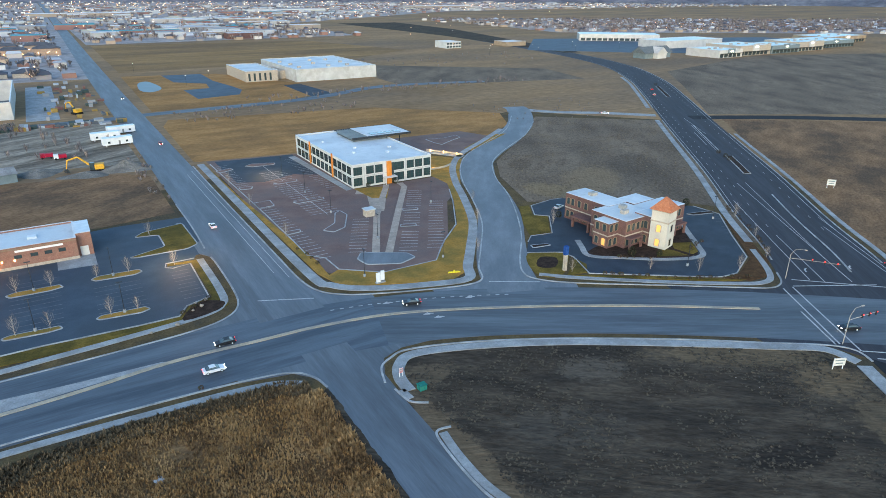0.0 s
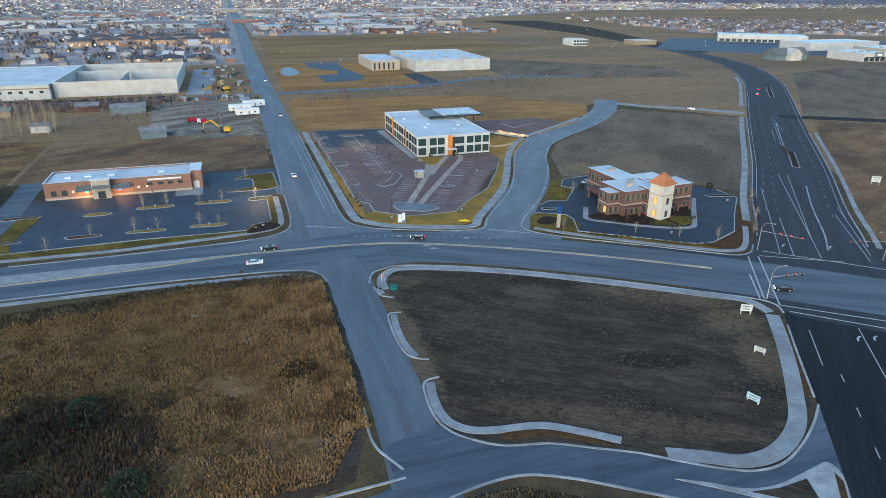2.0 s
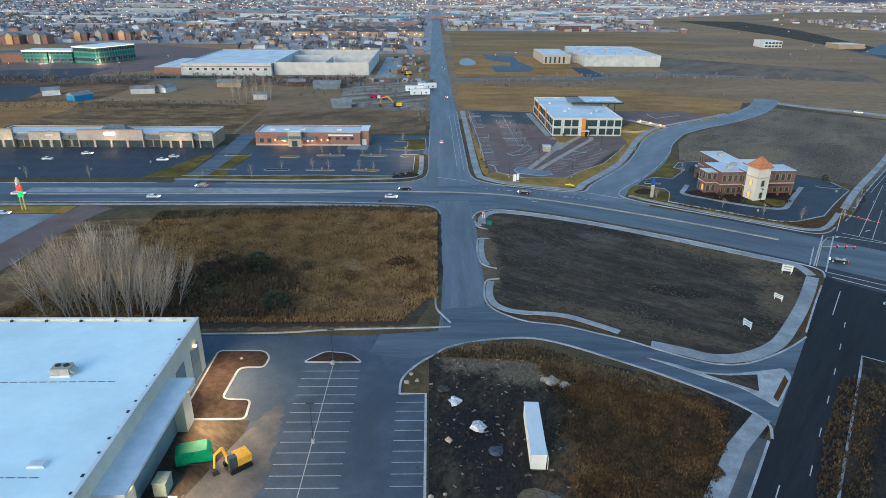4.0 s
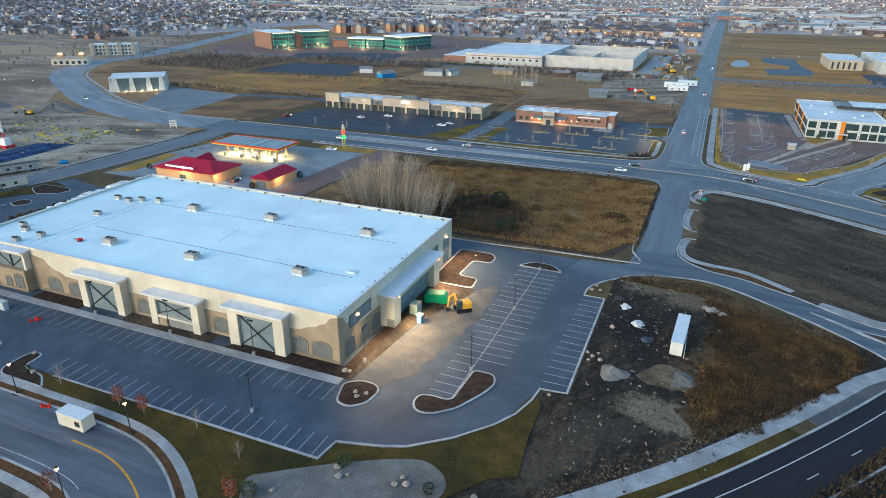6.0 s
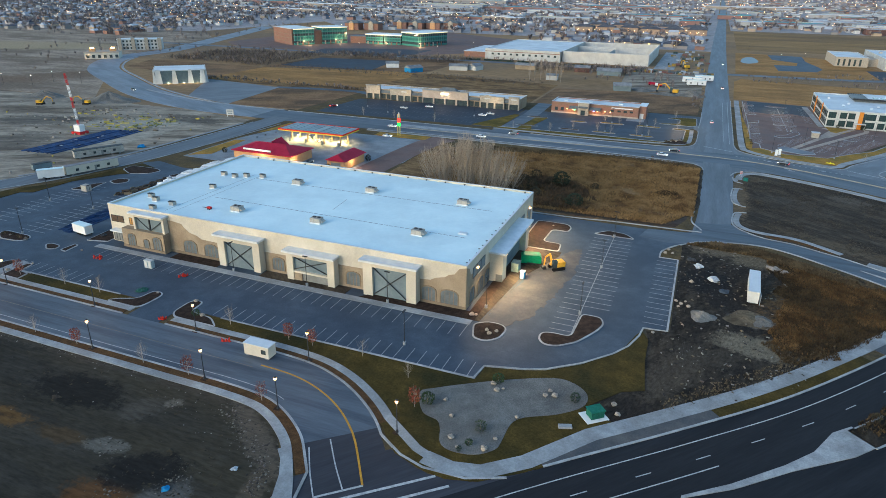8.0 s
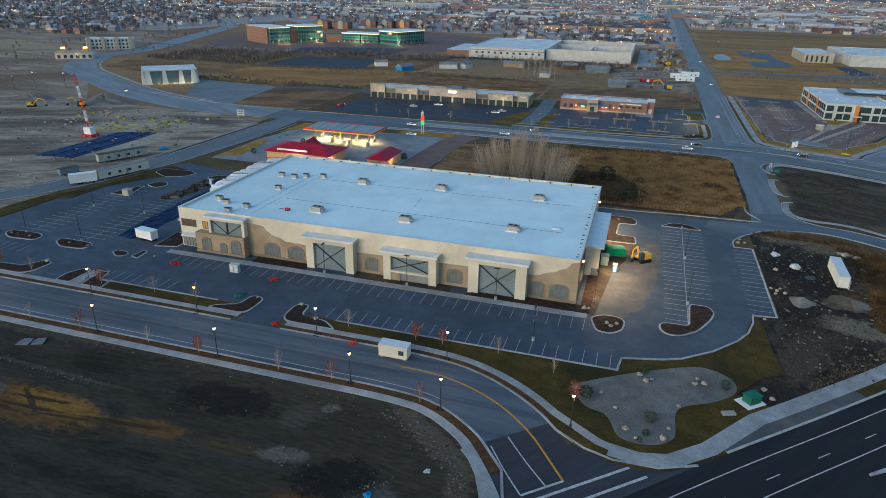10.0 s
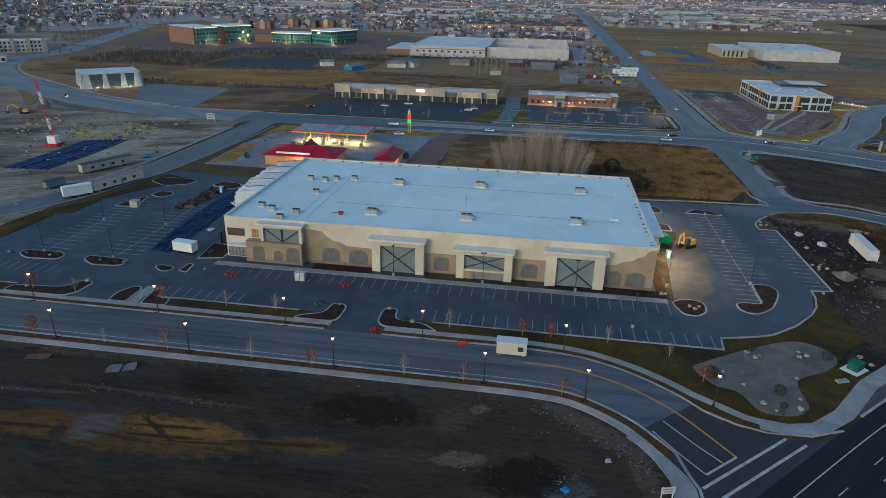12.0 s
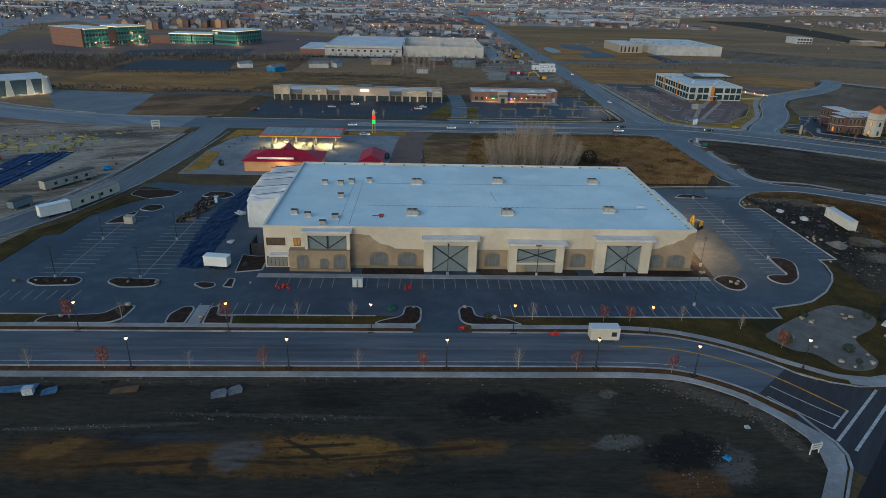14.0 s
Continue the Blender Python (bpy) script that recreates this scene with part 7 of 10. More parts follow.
for o, w in ((-15, 5), (-4, 4), (7, 4), (15.5, 4.5)):
    x, y = on_face(-338, 206, 35, 29, LA, o, 0)
    leaning(lean, x, y, w, 2.5, LA, 9.9, -2.0, OFFW, "leaning_pier")
for o, w in ((-11, 6), (3, 5), (12, 4)):
    x, y = on_face(-338, 206, 36, 28, LA, o, 1)
    leaning(lean, x, y, 2.5, w, LA, 9.9, -1.8, OFFW, "leaning_pier")
    x, y = on_face(-338, 206, 36, 28, LA, o, 2)
    leaning(lean, x, y, 2.5, w, LA, 9.9, -1.8, OFFW, "leaning_pier")
for o in (-9, 2, 11):
    x, y = on_face(-338, 206, 35, 34, LA, o, 0)
    lamp_at("facade_light", (x, y, 1.0), 400, (1, 0.78, 0.45))

# glass offices
# the fascia emits light itself, in place of cornice lamps shining on it
FASCIA = glow("self_glowing_fascia", (1.0, 0.80, 0.45), 0.55)
SPAND = surf("teal_spandrel", (0.05, 0.20, 0.17), (0.08, 0.27, 0.235), 3)


def glass_office(cx, cy, w, d, a, h, floors, label):
    """Storeys of teal glass with mullions between spandrels, brick piers at the foot and a self-glowing fascia under a
    pale roof.
    """
    o = thing("glass_office", label, "building", (cx, cy, 0), "glass offices")
    part("core", Geo().prism(rotbox(cx, cy, w - 0.6, d - 0.6, a), -0.2, h), SPAND, o)
    step = (h - 1.0) / floors
    for i in range(floors):
        z = 1.0 + i * step
        part("glass_band", Geo().prism(rotbox(cx, cy, w, d, a), z + 0.28 * step, z + 0.9 * step), TEAL if i % 2 else GLASS, o)
        part("spandrel", Geo().prism(rotbox(cx, cy, w + 0.25, d + 0.25, a), z - 0.1 * step, z + 0.28 * step), SPAND, o)
    bars, c, s = Geo(), math.cos(radians(a)), math.sin(radians(a))
    for k in range(int(w / 3.2) + 1):
        u = -w / 2 + k * w / int(w / 3.2)
        x, y = cx + u * c + (d / 2 + 0.1) * s, cy + u * s - (d / 2 + 0.1) * c
        bars.prism(rotbox(x, y, 0.2, 0.3, a), 1, h)
    part("mullion", bars, GREYP, o)
    for k in range(int(w / 7)):
        u = -w / 2 + 3 + k * 7
        x, y = cx + u * c + (d / 2 + 0.3) * s, cy + u * s - (d / 2 + 0.3) * c
        part("brick_pier", Geo().prism(rotbox(x, y, 1.6, 0.7, a), -0.2, step * 0.95), BRICK if k % 3 else STONE, o)
    part("fascia", Geo().prism(rotbox(cx, cy, w + 0.9, d + 0.9, a), h, h + 0.7), FASCIA, o, "fascia given its own warm glow")
    part("roof", Geo().prism(rotbox(cx, cy, w + 1.6, d + 1.6, a), h + 0.7, h + 1.1), METAL, o)
    return o


brickoff = thing("brick_office", "four-storey red brick office wing with glass corner", "building", (-440, 510, 0))
part("wall", Geo().prism(rotbox(-441.5, 510.2, 54, 30, -32), -0.2, 18), BRICK, brickoff)
part("roof", Geo().prism(rotbox(-441.5, 510.2, 55.4, 31.4, -32), 18, 18.5), METAL, brickoff)
for z in (3.4, 7.6, 11.8):
    part("brick_band", Geo().prism(rotbox(-441.5, 510.2, 54.3, 30.3, -32), z, z + 0.5), TRIM, brickoff)
glass_office(-427.0, 500.6, 25, 25, 58, 17.5, 4, "four-storey teal glass office")
part("stair_core", Geo().prism(rotbox(-417.5, 517.4, 10, 22, 58), -0.2, 15.5), BRICK, brickoff)
glass_office(-406.8, 535.4, 33, 28, 58, 18.2, 4, "four-storey teal glass office")
linkb = thing("brick_link", "low brick link between two offices", "building", (-372, 556, 0))
part("wall", Geo().prism(rotbox(-372, 553, 24, 14, 8), -0.2, 8), BRICK, linkb)
part("roof", Geo().prism(rotbox(-372, 553, 25, 15, 8), 8, 8.4), GREYP, linkb)
glass_office(-350.6, 557.4, 23, 24, 1, 10.5, 3, "three-storey teal glass office wing")
glass_office(-326.6, 558, 22, 24, 1, 10.5, 3, "three-storey teal glass office wing")
glass_office(-292, 565, 48, 29, 68, 14.5, 3, "three-storey teal glass office")

# brick terraces, the lodge and the hotel beyond
for k, (x, y) in enumerate(((-492, 748), (-462, 756), (-438, 808), (-412, 812), (-386, 822), (-360, 834))):
    ter = thing("brick_terrace", "three-storey red brick terrace with cream gables", "building", (x, y, 0), "brick terraces")
    part("wall", Geo().box(x - 12, x + 12, y - 8, y + 8, -0.2, 10), BRICK, ter)
    part("bay", Geo().box(x - 4, x + 4, y - 9.4, y - 8.01, -0.2, 10), STONE if k % 2 else PEACH, ter)
    part("gable", Geo().slab([(-4.6, 0), (4.6, 0), (0, 3.6)], (x, y - 9.5, 10), (1, 0, 0), (0, 0, 1), -2), STONE, ter)
    hip_roof(ter, x - 12, x + 12, y - 8, y + 8, 10.2, 4, DUSKP)
lodge = thing("lodge", "low cream lodge with two glowing cupolas", "building", (-505, 284, 0))
LO = 38.0
part("wall", Geo().prism(rotbox(-508, 288, 30, 18, LO), -0.2, 5.5), PALE_H, lodge)
part("parapet", Geo().prism(rotbox(-508, 288, 30.6, 18.6, LO), 5.5, 6.1), STONE, lodge)
for u in (-9, 9):
    x, y = -508 + u * math.cos(radians(LO)), 288 + u * math.sin(radians(LO))
    part("cupola", Geo().prism(rotbox(x, y, 5, 5, LO), 6.1, 8.6), PEACH, lodge)
    part("cupola_lantern", Geo().prism(rotbox(x, y, 3, 3, LO), 8.6, 9.8), LAMPW, lodge, "glowing lantern")
for u in (-12, -7, -2, 3, 8, 13):
    x, y = on_face(-508, 288, 30, 18, LO, u, 0)
    window(lodge, x, y, 1, 2.4, 2.6, LO, STEEL, GLASS, bars=(2, 1))
    lamp_at("lodge_light", (x + 1.5, y - 2, 3), 90, (1, 0.55, 0.22)) if u in (-12, 3) else None
hotel = thing("hotel", "three-storey pale hotel with rows of windows", "building", (-535, 366, 0))
HO = 40.0
part("wall", Geo().prism(rotbox(-540, 366, 44, 16, HO), -0.2, 10.5), OFFW, hotel)
part("parapet", Geo().prism(rotbox(-540, 366, 44.8, 16.8, HO), 10.5, 11.1), METAL, hotel)
for u in (-21, -7, 7, 21):
    x, y = on_face(-540, 366, 44, 16, HO, u * 0.93, 0)
    part("stair_tower", Geo().prism(rotbox(x, y, 3.4, 3, HO), -0.2, 12.2), STONE, hotel)
for k in range(12):
    for z in (1.2, 4.6, 8.0):
        x, y = on_face(-540, 366, 44, 16, HO, -19.4 + 3.5 * k, 0)
        window(hotel, x, y, z, 1.6, 1.7, HO, STEEL, GLASS)
for x, y in ((-408, 498), (-284, 540), (-340, 545), (-386, 534)):
    lamp_at("lobby_light", (x, y - 6, 4), 2500, (1, 0.7, 0.35), 1.0)

# sheds and the concrete shell being built in the north
def shed(name, label, x0, x1, y0, y1, h, wall_m, roof_m, drop=0.5):
    o = thing(name, label, "building", ((x0 + x1) / 2, (y0 + y1) / 2, 0))
    shell(o, x0, x1, y0, y1, h, wall_m, roof_m, drop, 0.5)
    return o


PALE = surf("pale_precast", (0.45, 0.44, 0.42), (0.56, 0.55, 0.52), 6, 0.9, 0.2, grain=0.1, grain_size=0.5)
wh = shed("warehouse", "white precast warehouse with a pale roof", -180, -103, 462, 585, 10, WHITEG, ROOFP)
part("stripe", Geo().box(-179.9, -103.1, 461.85, 461.98, 7.2, 7.8), BRICK, wh)
for i in range(11):
    window(wh, -172 + i * 6.4, 461.98, 4.4, 2.2, 1.6, 0, STEEL, GLASS)
part("low_annex", Geo().box(-206, -180.1, 470, 540, -0.2, 5.5), BRICK, wh)
part("low_annex_roof", Geo().box(-206.2, -180.1, 469.8, 540.2, 5.5, 5.8), ROOFP, wh)
sh = shed("concrete_shell", "roofless concrete tilt-up shell of an unfinished building", -102, -20, 468, 585, 10.5, PALE, ASPH, 9.6)
part("inner_wall", Geo().box(-101.5, -20.5, 548, 548.5, 0, 9), PALE, sh)
part("inner_wall", Geo().box(-62, -61.5, 469, 545, 0, 8), PALE, sh)
fw = shed("white_warehouse", "large white metal warehouse with roof units", 186, 262, 546, 648, 10.5, WHITEG, ROOFP)
for i in range(9):
    x, y = 196 + (i % 3) * 22 + random.uniform(-4, 4), 560 + (i // 3) * 26
    part("rooftop_unit", Geo().box(x, x + 3, y, y + 2.4, 10, 11.6), UNIT, fw)
fo = shed("front_office", "buff stone office front of a warehouse", 148, 176, 565, 630, 9, STONE, ROOFP)
for i in range(5):
    window(fo, 151 + i * 4.6, 564.98, 1, 1.6, 6, 0, STEEL, GLASS, bars=(1, 3))
part("link", Geo().box(176.1, 186, 575, 610, -0.2, 7), STONE, fo)
so = shed("small_office", "two-storey pale office with glass bands", 476, 500, 770, 800, 8.5, OFFW, ROOFP)
for i in range(5):
    for z in (1, 5):
        window(so, 479 + i * 4.6, 769.98, z, 3.4, 2.2, 0, STEEL, GLASS)
sb = shed("shop_building", "low tan shop building with lit front", 570, 605, 760, 790, 6, TAN, ROOFP)
shed("church_hall", "pink and cream brick hall", 262, 318, 1080, 1110, 9, PBRICK, ROOFP)
for i, (x, y, w, d, h) in enumerate(((712, 524, 44, 48, 9), (767, 530, 62, 50, 12), (830, 528, 60, 48, 10), (892, 532, 60, 50, 12), (975, 548, 96, 56, 10), (1084, 590, 110, 56, 10))):
    m = shed("retail_store", "pale retail store with dark shop windows", x - w / 2, x + w / 2, y - d / 2, y + d / 2, h, (PALE, STONE, GREYP, STONE, GREYP, TAN)[i], ROOF)
    part("awning", Geo().box(x - w / 2 + 2, x + w / 2 - 2, y - d / 2 - 2.4, y - d / 2 - 0.02, 4.6, 5.1), STEEL, m)
    for k in range(int(w / 8)):
        window(m, x - w / 2 + 5 + 8 * k, y - d / 2 - 0.02, 0.5, 6.4, 3.8, 0, STEEL, GLASS, bars=(3, 1))
    part("entrance_front", Geo().box(x - 6, x + 6, y - d / 2 - 1.2, y - d / 2 - 0.02, 5.2, h + 1.2), (GREYP, PALE)[i % 2], m)
    part("sign_lamp", Geo().box(x - 2.5, x + 2.5, y - d / 2 - 1.5, y - d / 2 - 1.21, h - 2.4, h - 1.2), LAMPC, m)
    for k in range(3):
        part("rooftop_unit", Geo().box(x - w / 3 + k * w / 4, x - w / 3 + k * w / 4 + 3, y - 4, y - 1, h - 0.4, h + 1.2), UNIT, m)
shed("retail_store", "wide pale retail hall behind a shop row", 740, 860, 622, 672, 10, PALE, ROOF)
anchor = thing("retail_store", "long pale retail store turned to a car park", "building", (804, 776, 0))
block(anchor, rotbox(804, 776, 124, 50, -38), 10, PALE, ROOF)
for k in range(14):
    x, y = on_face(804, 776, 124, 50, -38, -56 + 8.6 * k, 0)
    window(anchor, x, y, 0.5, 6.6, 4.0, -38, STEEL, GLASS, bars=(3, 1))
chapel = thing("gabled_hall", "grey hall with a steep dark roof and gables", "building", (628, 546, 0))
part("wall", Geo().box(606, 650, 538, 556, -0.2, 6), GREYP, chapel)
part("roof", Geo().add([(604, 536, 6), (652, 536, 6), (652, 558, 6), (604, 558, 6), (604, 547, 13), (652, 547, 13)], [(0, 1, 5, 4), (2, 3, 4, 5), (1, 2, 5), (3, 0, 4)]), DUSKP, chapel)
part("front_gable", Geo().box(620, 636, 532, 538, -0.2, 6).add([(619, 531, 6), (637, 531, 6), (628, 531, 13), (628, 546, 13), (619, 546, 6), (637, 546, 6)], [(0, 1, 2), (1, 5, 3, 2), (0, 2, 3, 4)]), PALE, chapel)
# ---- vehicles, lamps, trees and site things ----
rng = random.Random(5)


def paint(name, c, rough=0.35):
    return surf(name, tuple(0.9 * k for k in c), c, 1.0, rough, 0.0, grain=0.05, grain_size=0.3, coat=0.4)


TAIL = glow("tail_lamp", (1.0, 0.03, 0.02), 2.0)
HEAD = glow("head_lamp", (1.0, 0.93, 0.8), 5.0)


def car(colour, label, group, suv=False, lit=True):
    """A car 4.6 m long that heads along +x, standing on z = 0."""
    root = thing("car", label, "car", group=group)
    h = 1.7 if suv else 1.45
    L, W = 2.3, 0.9
    side = [(-L, 0.35), (-L, 0.8), (-L + 0.1, 0.98), (-0.9 if not suv else -L + 0.15, 1.0), (1.0, 0.95), (L - 0.25, 0.78), (L, 0.6), (L, 0.35)]
    body = Geo()
    n = len(side)
    for k, (y, s) in enumerate(((-W, 0.97), (-W + 0.12, 1.0), (W - 0.12, 1.0), (W, 0.97))):
        body.v += [(x * s, y, z if 0.4 < z < 0.9 or 0 < k < 3 else z * 0.97 + 0.02) for x, z in side]
    for k in range(3):
        for i in range(n):
            j = (i + 1) % n
            body.f.append((k * n + i, k * n + j, (k + 1) * n + j, (k + 1) * n + i))
    body.f += [tuple(range(n)), tuple(range(4 * n - 1, 3 * n - 1, -1))]
    part("body", body, colour, root)
    if suv:
        lo, hi = [(-2.15, 1.0), (1.05, 0.96)], [(-2.0, h - 0.06), (0.3, h - 0.06)]
    else:
        lo, hi = [(-1.7, 1.0), (1.1, 0.96)], [(-0.95, h - 0.06), (0.25, h - 0.06)]
    g = Geo()
    for (x, z), y in ((lo[0], 0.8), (lo[1], 0.8), (hi[1], 0.62), (hi[0], 0.62)):
        g.v += [(x, -y, z), (x, y, z)]
    g.f = [(0, 2, 4, 6), (1, 7, 5, 3), (2, 3, 5, 4), (0, 6, 7, 1), (6, 4, 5, 7)]
    part("windows", g, GLASS, root, "dark glass")
    r = Geo()
    r.box(hi[0][0] - 0.03, hi[1][0] + 0.03, -0.64, 0.64, h - 0.06, h)
    part("roof", r, colour, root)
    for x in (-1.4, 1.42):
        for y in (-0.82, 0.82):
            w = part("wheel", Geo().tube((x, y - 0.1, 0.33), (x, y + 0.1, 0.33), 0.33, n=12), RUBBER, root)
            part("rim", Geo().tube((x, y - 0.115, 0.33), (x, y + 0.115, 0.33), 0.19, n=10), METAL, w)
    for y in (-0.62, 0.62):
        part("headlight", Geo().box(L - 0.12, L + 0.02, y - 0.2, y + 0.2, 0.6, 0.74), HEAD if lit else OFFW, root)
        part("taillight", Geo().box(-L - 0.02, -L + 0.1, y - 0.2, y + 0.2, 0.7, 0.88), TAIL if lit else surf("red_lens", (0.3, 0.01, 0.01), (0.4, 0.02, 0.02), 1), root)
    return root


def road_place(x, off):
    """A place on the avenue at x, moved across it, with its heading."""
    k = min(range(len(art) - 1), key=lambda i: abs(art[i][0] - x))
    p, q = art[k], art[k + 1]
    a = math.atan2(q[1] - p[1], q[0] - p[0])
    return p[0] + off * math.sin(a), p[1] - off * math.cos(a), math.degrees(a)


zc = Z_ROAD + 0.012
white_car = car(paint("white_car_paint", (0.75, 0.76, 0.77)), "white saloon car on the asphalt avenue", "cars on the avenue")
black_car = car(paint("black_car_paint", (0.02, 0.022, 0.025)), "black saloon car on the asphalt avenue", "cars on the avenue")
grey_suv = car(paint("grey_car_paint", (0.16, 0.17, 0.18)), "grey estate car on the asphalt avenue", "cars on the avenue", True)
red_car = car(paint("red_car_paint", (0.35, 0.02, 0.02)), "dark red car on the long north road", "cars on the long road")
for src, spots in ((white_car, ((18, 6.6, 0), (-118, 3.4, 0), (-72, 7, 0))), (black_car, ((66, -6.4, 180), (24, -3.6, 180))), (grey_suv, ((-60, -6.5, 180), (-330, 4, 0)))):
    for i, (x, off, turn) in enumerate(spots):
        px, py, a = road_place(x, off)
        m = pose(px, py, zc, 0, 0, a + turn)
        if i:
            copy_thing(src, m)
        else:
            src.matrix_basis = m
red_car.matrix_basis = pose(45, 352, Z_ROAD + 0.024, 0, 0, -90)
tagged(copy_thing(white_car, pose(39, 212, Z_ROAD + 0.024, 0, 0, 90)), "white saloon car on the long north road", group="cars on the long road")
tagged(copy_thing(black_car, pose(46, 520, Z_ROAD + 0.024, 0, 0, -90)), "black saloon car on the long north road", group="cars on the long road")
tagged(copy_thing(black_car, pose(152, 63, zc, 0, 0, 150)), "black saloon car waiting at the junction", group="cars at the junction")
tagged(copy_thing(white_car, pose(307, 300, Z_ROAD + 0.014, 0, 0, -38)), "white saloon car on a pale gravel lane", group="cars at the junction")
tagged(copy_thing(red_car, pose(418, 360, Z_ROAD, 0, 0, 50)), "dark red car driving up the highway", group="cars on the highway")
tagged(copy_thing(grey_suv, pose(397, 339, Z_ROAD, 0, 0, 50)), "grey estate car driving up the highway", group="cars on the highway")
parked = car(paint("silver_car_paint", (0.5, 0.52, 0.54)), "silver car parked in front of shops", "parked cars", lit=False)
parked.matrix_basis = pose(-137, 176, Z_ASPH, 0, 0, 0)
for src, x, y, a, lab in ((white_car, -124.5, 186, 8, "white car parked in front of shops"), (parked, -83, 181, 0, ""), (white_car, -86, 175, 3, "white car parked in front of shops"), (red_car, -179, 163, 60, "red car turning into a shop car park"), (white_car, -112, 103, 6, "white car leaving a petrol station"), (parked, -137, 79.4, 92, "silver car at a petrol pump"), (black_car, -119.5, 44, 95, "black car parked beside a petrol shop"), (parked, 153, 168, 20, "silver car parked behind a brick building"), (parked, -146, 85.6, 92, "silver car at a petrol pump")):
    tagged(copy_thing(src, pose(x, y, Z_ASPH, 0, 0, a)), lab, group="parked cars")


# street lamps along the new street
lamp = thing("street_lamp", "dark post-top street lamp with a glowing warm head", "street lamp", group="street lamps along the new street")
part("base", Geo().tube((0, 0, 0), (0, 0, 0.5), 0.28, 0.2, 10), STEEL, lamp)
part("post", Geo().tube((0, 0, 0.5), (0, 0, 6.1), 0.11, 0.07, 8), STEEL, lamp)
part("head", Geo().tube((0, 0, 6.1), (0, 0, 6.3), 0.12, 0.3, 10).tube((0, 0, 6.75), (0, 0, 7.0), 0.34, 0.06, 10), STEEL, lamp)
part("globe", Geo().ball((0, 0, 6.5), 0.3, 10), LAMPW, lamp, "glowing warm globe")
spots = [(-140, -100.2), (-170, -100.2), (-200, -100.2), (-110.3, -100.2), (-80, -100.2), (-50.6, -99.9), (-31.8, -102.2), (-156.6, -86), (-186, -86), (-125.6, -86), (-95.5, -86), (-65, -86), (-35.4, -86.4), (-8.8, -99.8)]
lamp.matrix_basis = pose(*spots[0], 0.15)
for x, y in spots[1:]:
    copy_thing(lamp, pose(x, y, 0.15))
for x, y in spots:
    lamp_at("street_light", (x, y, 6.0), 150, (1.0, 0.64, 0.33), 0.3)
    structure("lamp_pad", Geo().box(x - 0.7, x + 0.7, y - 0.7, y + 0.7, 0, 0.19), MULCH, "dark square tree-grate pad")

# tall car-park light poles
tall = thing("parking_light", "tall dark car-park light pole, unlit", "light pole", group="car-park light poles")
part("footing", Geo().tube((0, 0, 0), (0, 0, 0.8), 0.35, 0.35, 10), CONC, tall)
part("pole", Geo().tube((0, 0, 0.8), (0, 0, 8.2), 0.1, 0.07, 6), STEEL, tall)
part("lamp_head", Geo().box(-0.7, 0.7, -0.2, 0.2, 8.2, 8.35), STEEL, tall)
spots = [(13, 9.5, 0.25), (12.6, -44.5, 0.25), (-78, -57, 0.15), (-55, -57, 0.15), (-9, -50, 0.15), (-32, -57, 0.15), (-174.5, -60.5, 0.06), (-154, -60.5, 0.06), (-174.5, -35, 0.06), (-154, -35, 0.06), (-20, -72.9, 0.06), (13, -15, 0.06),
         (66, 149.5, 0.06), (92, 150, 0.06), (79.5, 262, 0.06), (79.5, 234, 0.06), (79, 206, 0.1), (82, 174, 0.2), (116, 198, 0.06), (-13, 186, 0.2), (6, 186, 0.2), (-13, 161, 0.2), (6, 160.5, 0.2), (192, 131, 0.06), (150, 108, 0.06), (-110, 160, 0.06), (-140, 160, 0.06), (-160, 172, 0.06), (-90, 172, 0.06)]
tall.matrix_basis = pose(*spots[0])
for p in spots[1:]:
    copy_thing(tall, pose(*p, 0, 0, rng.choice((0, 90))))


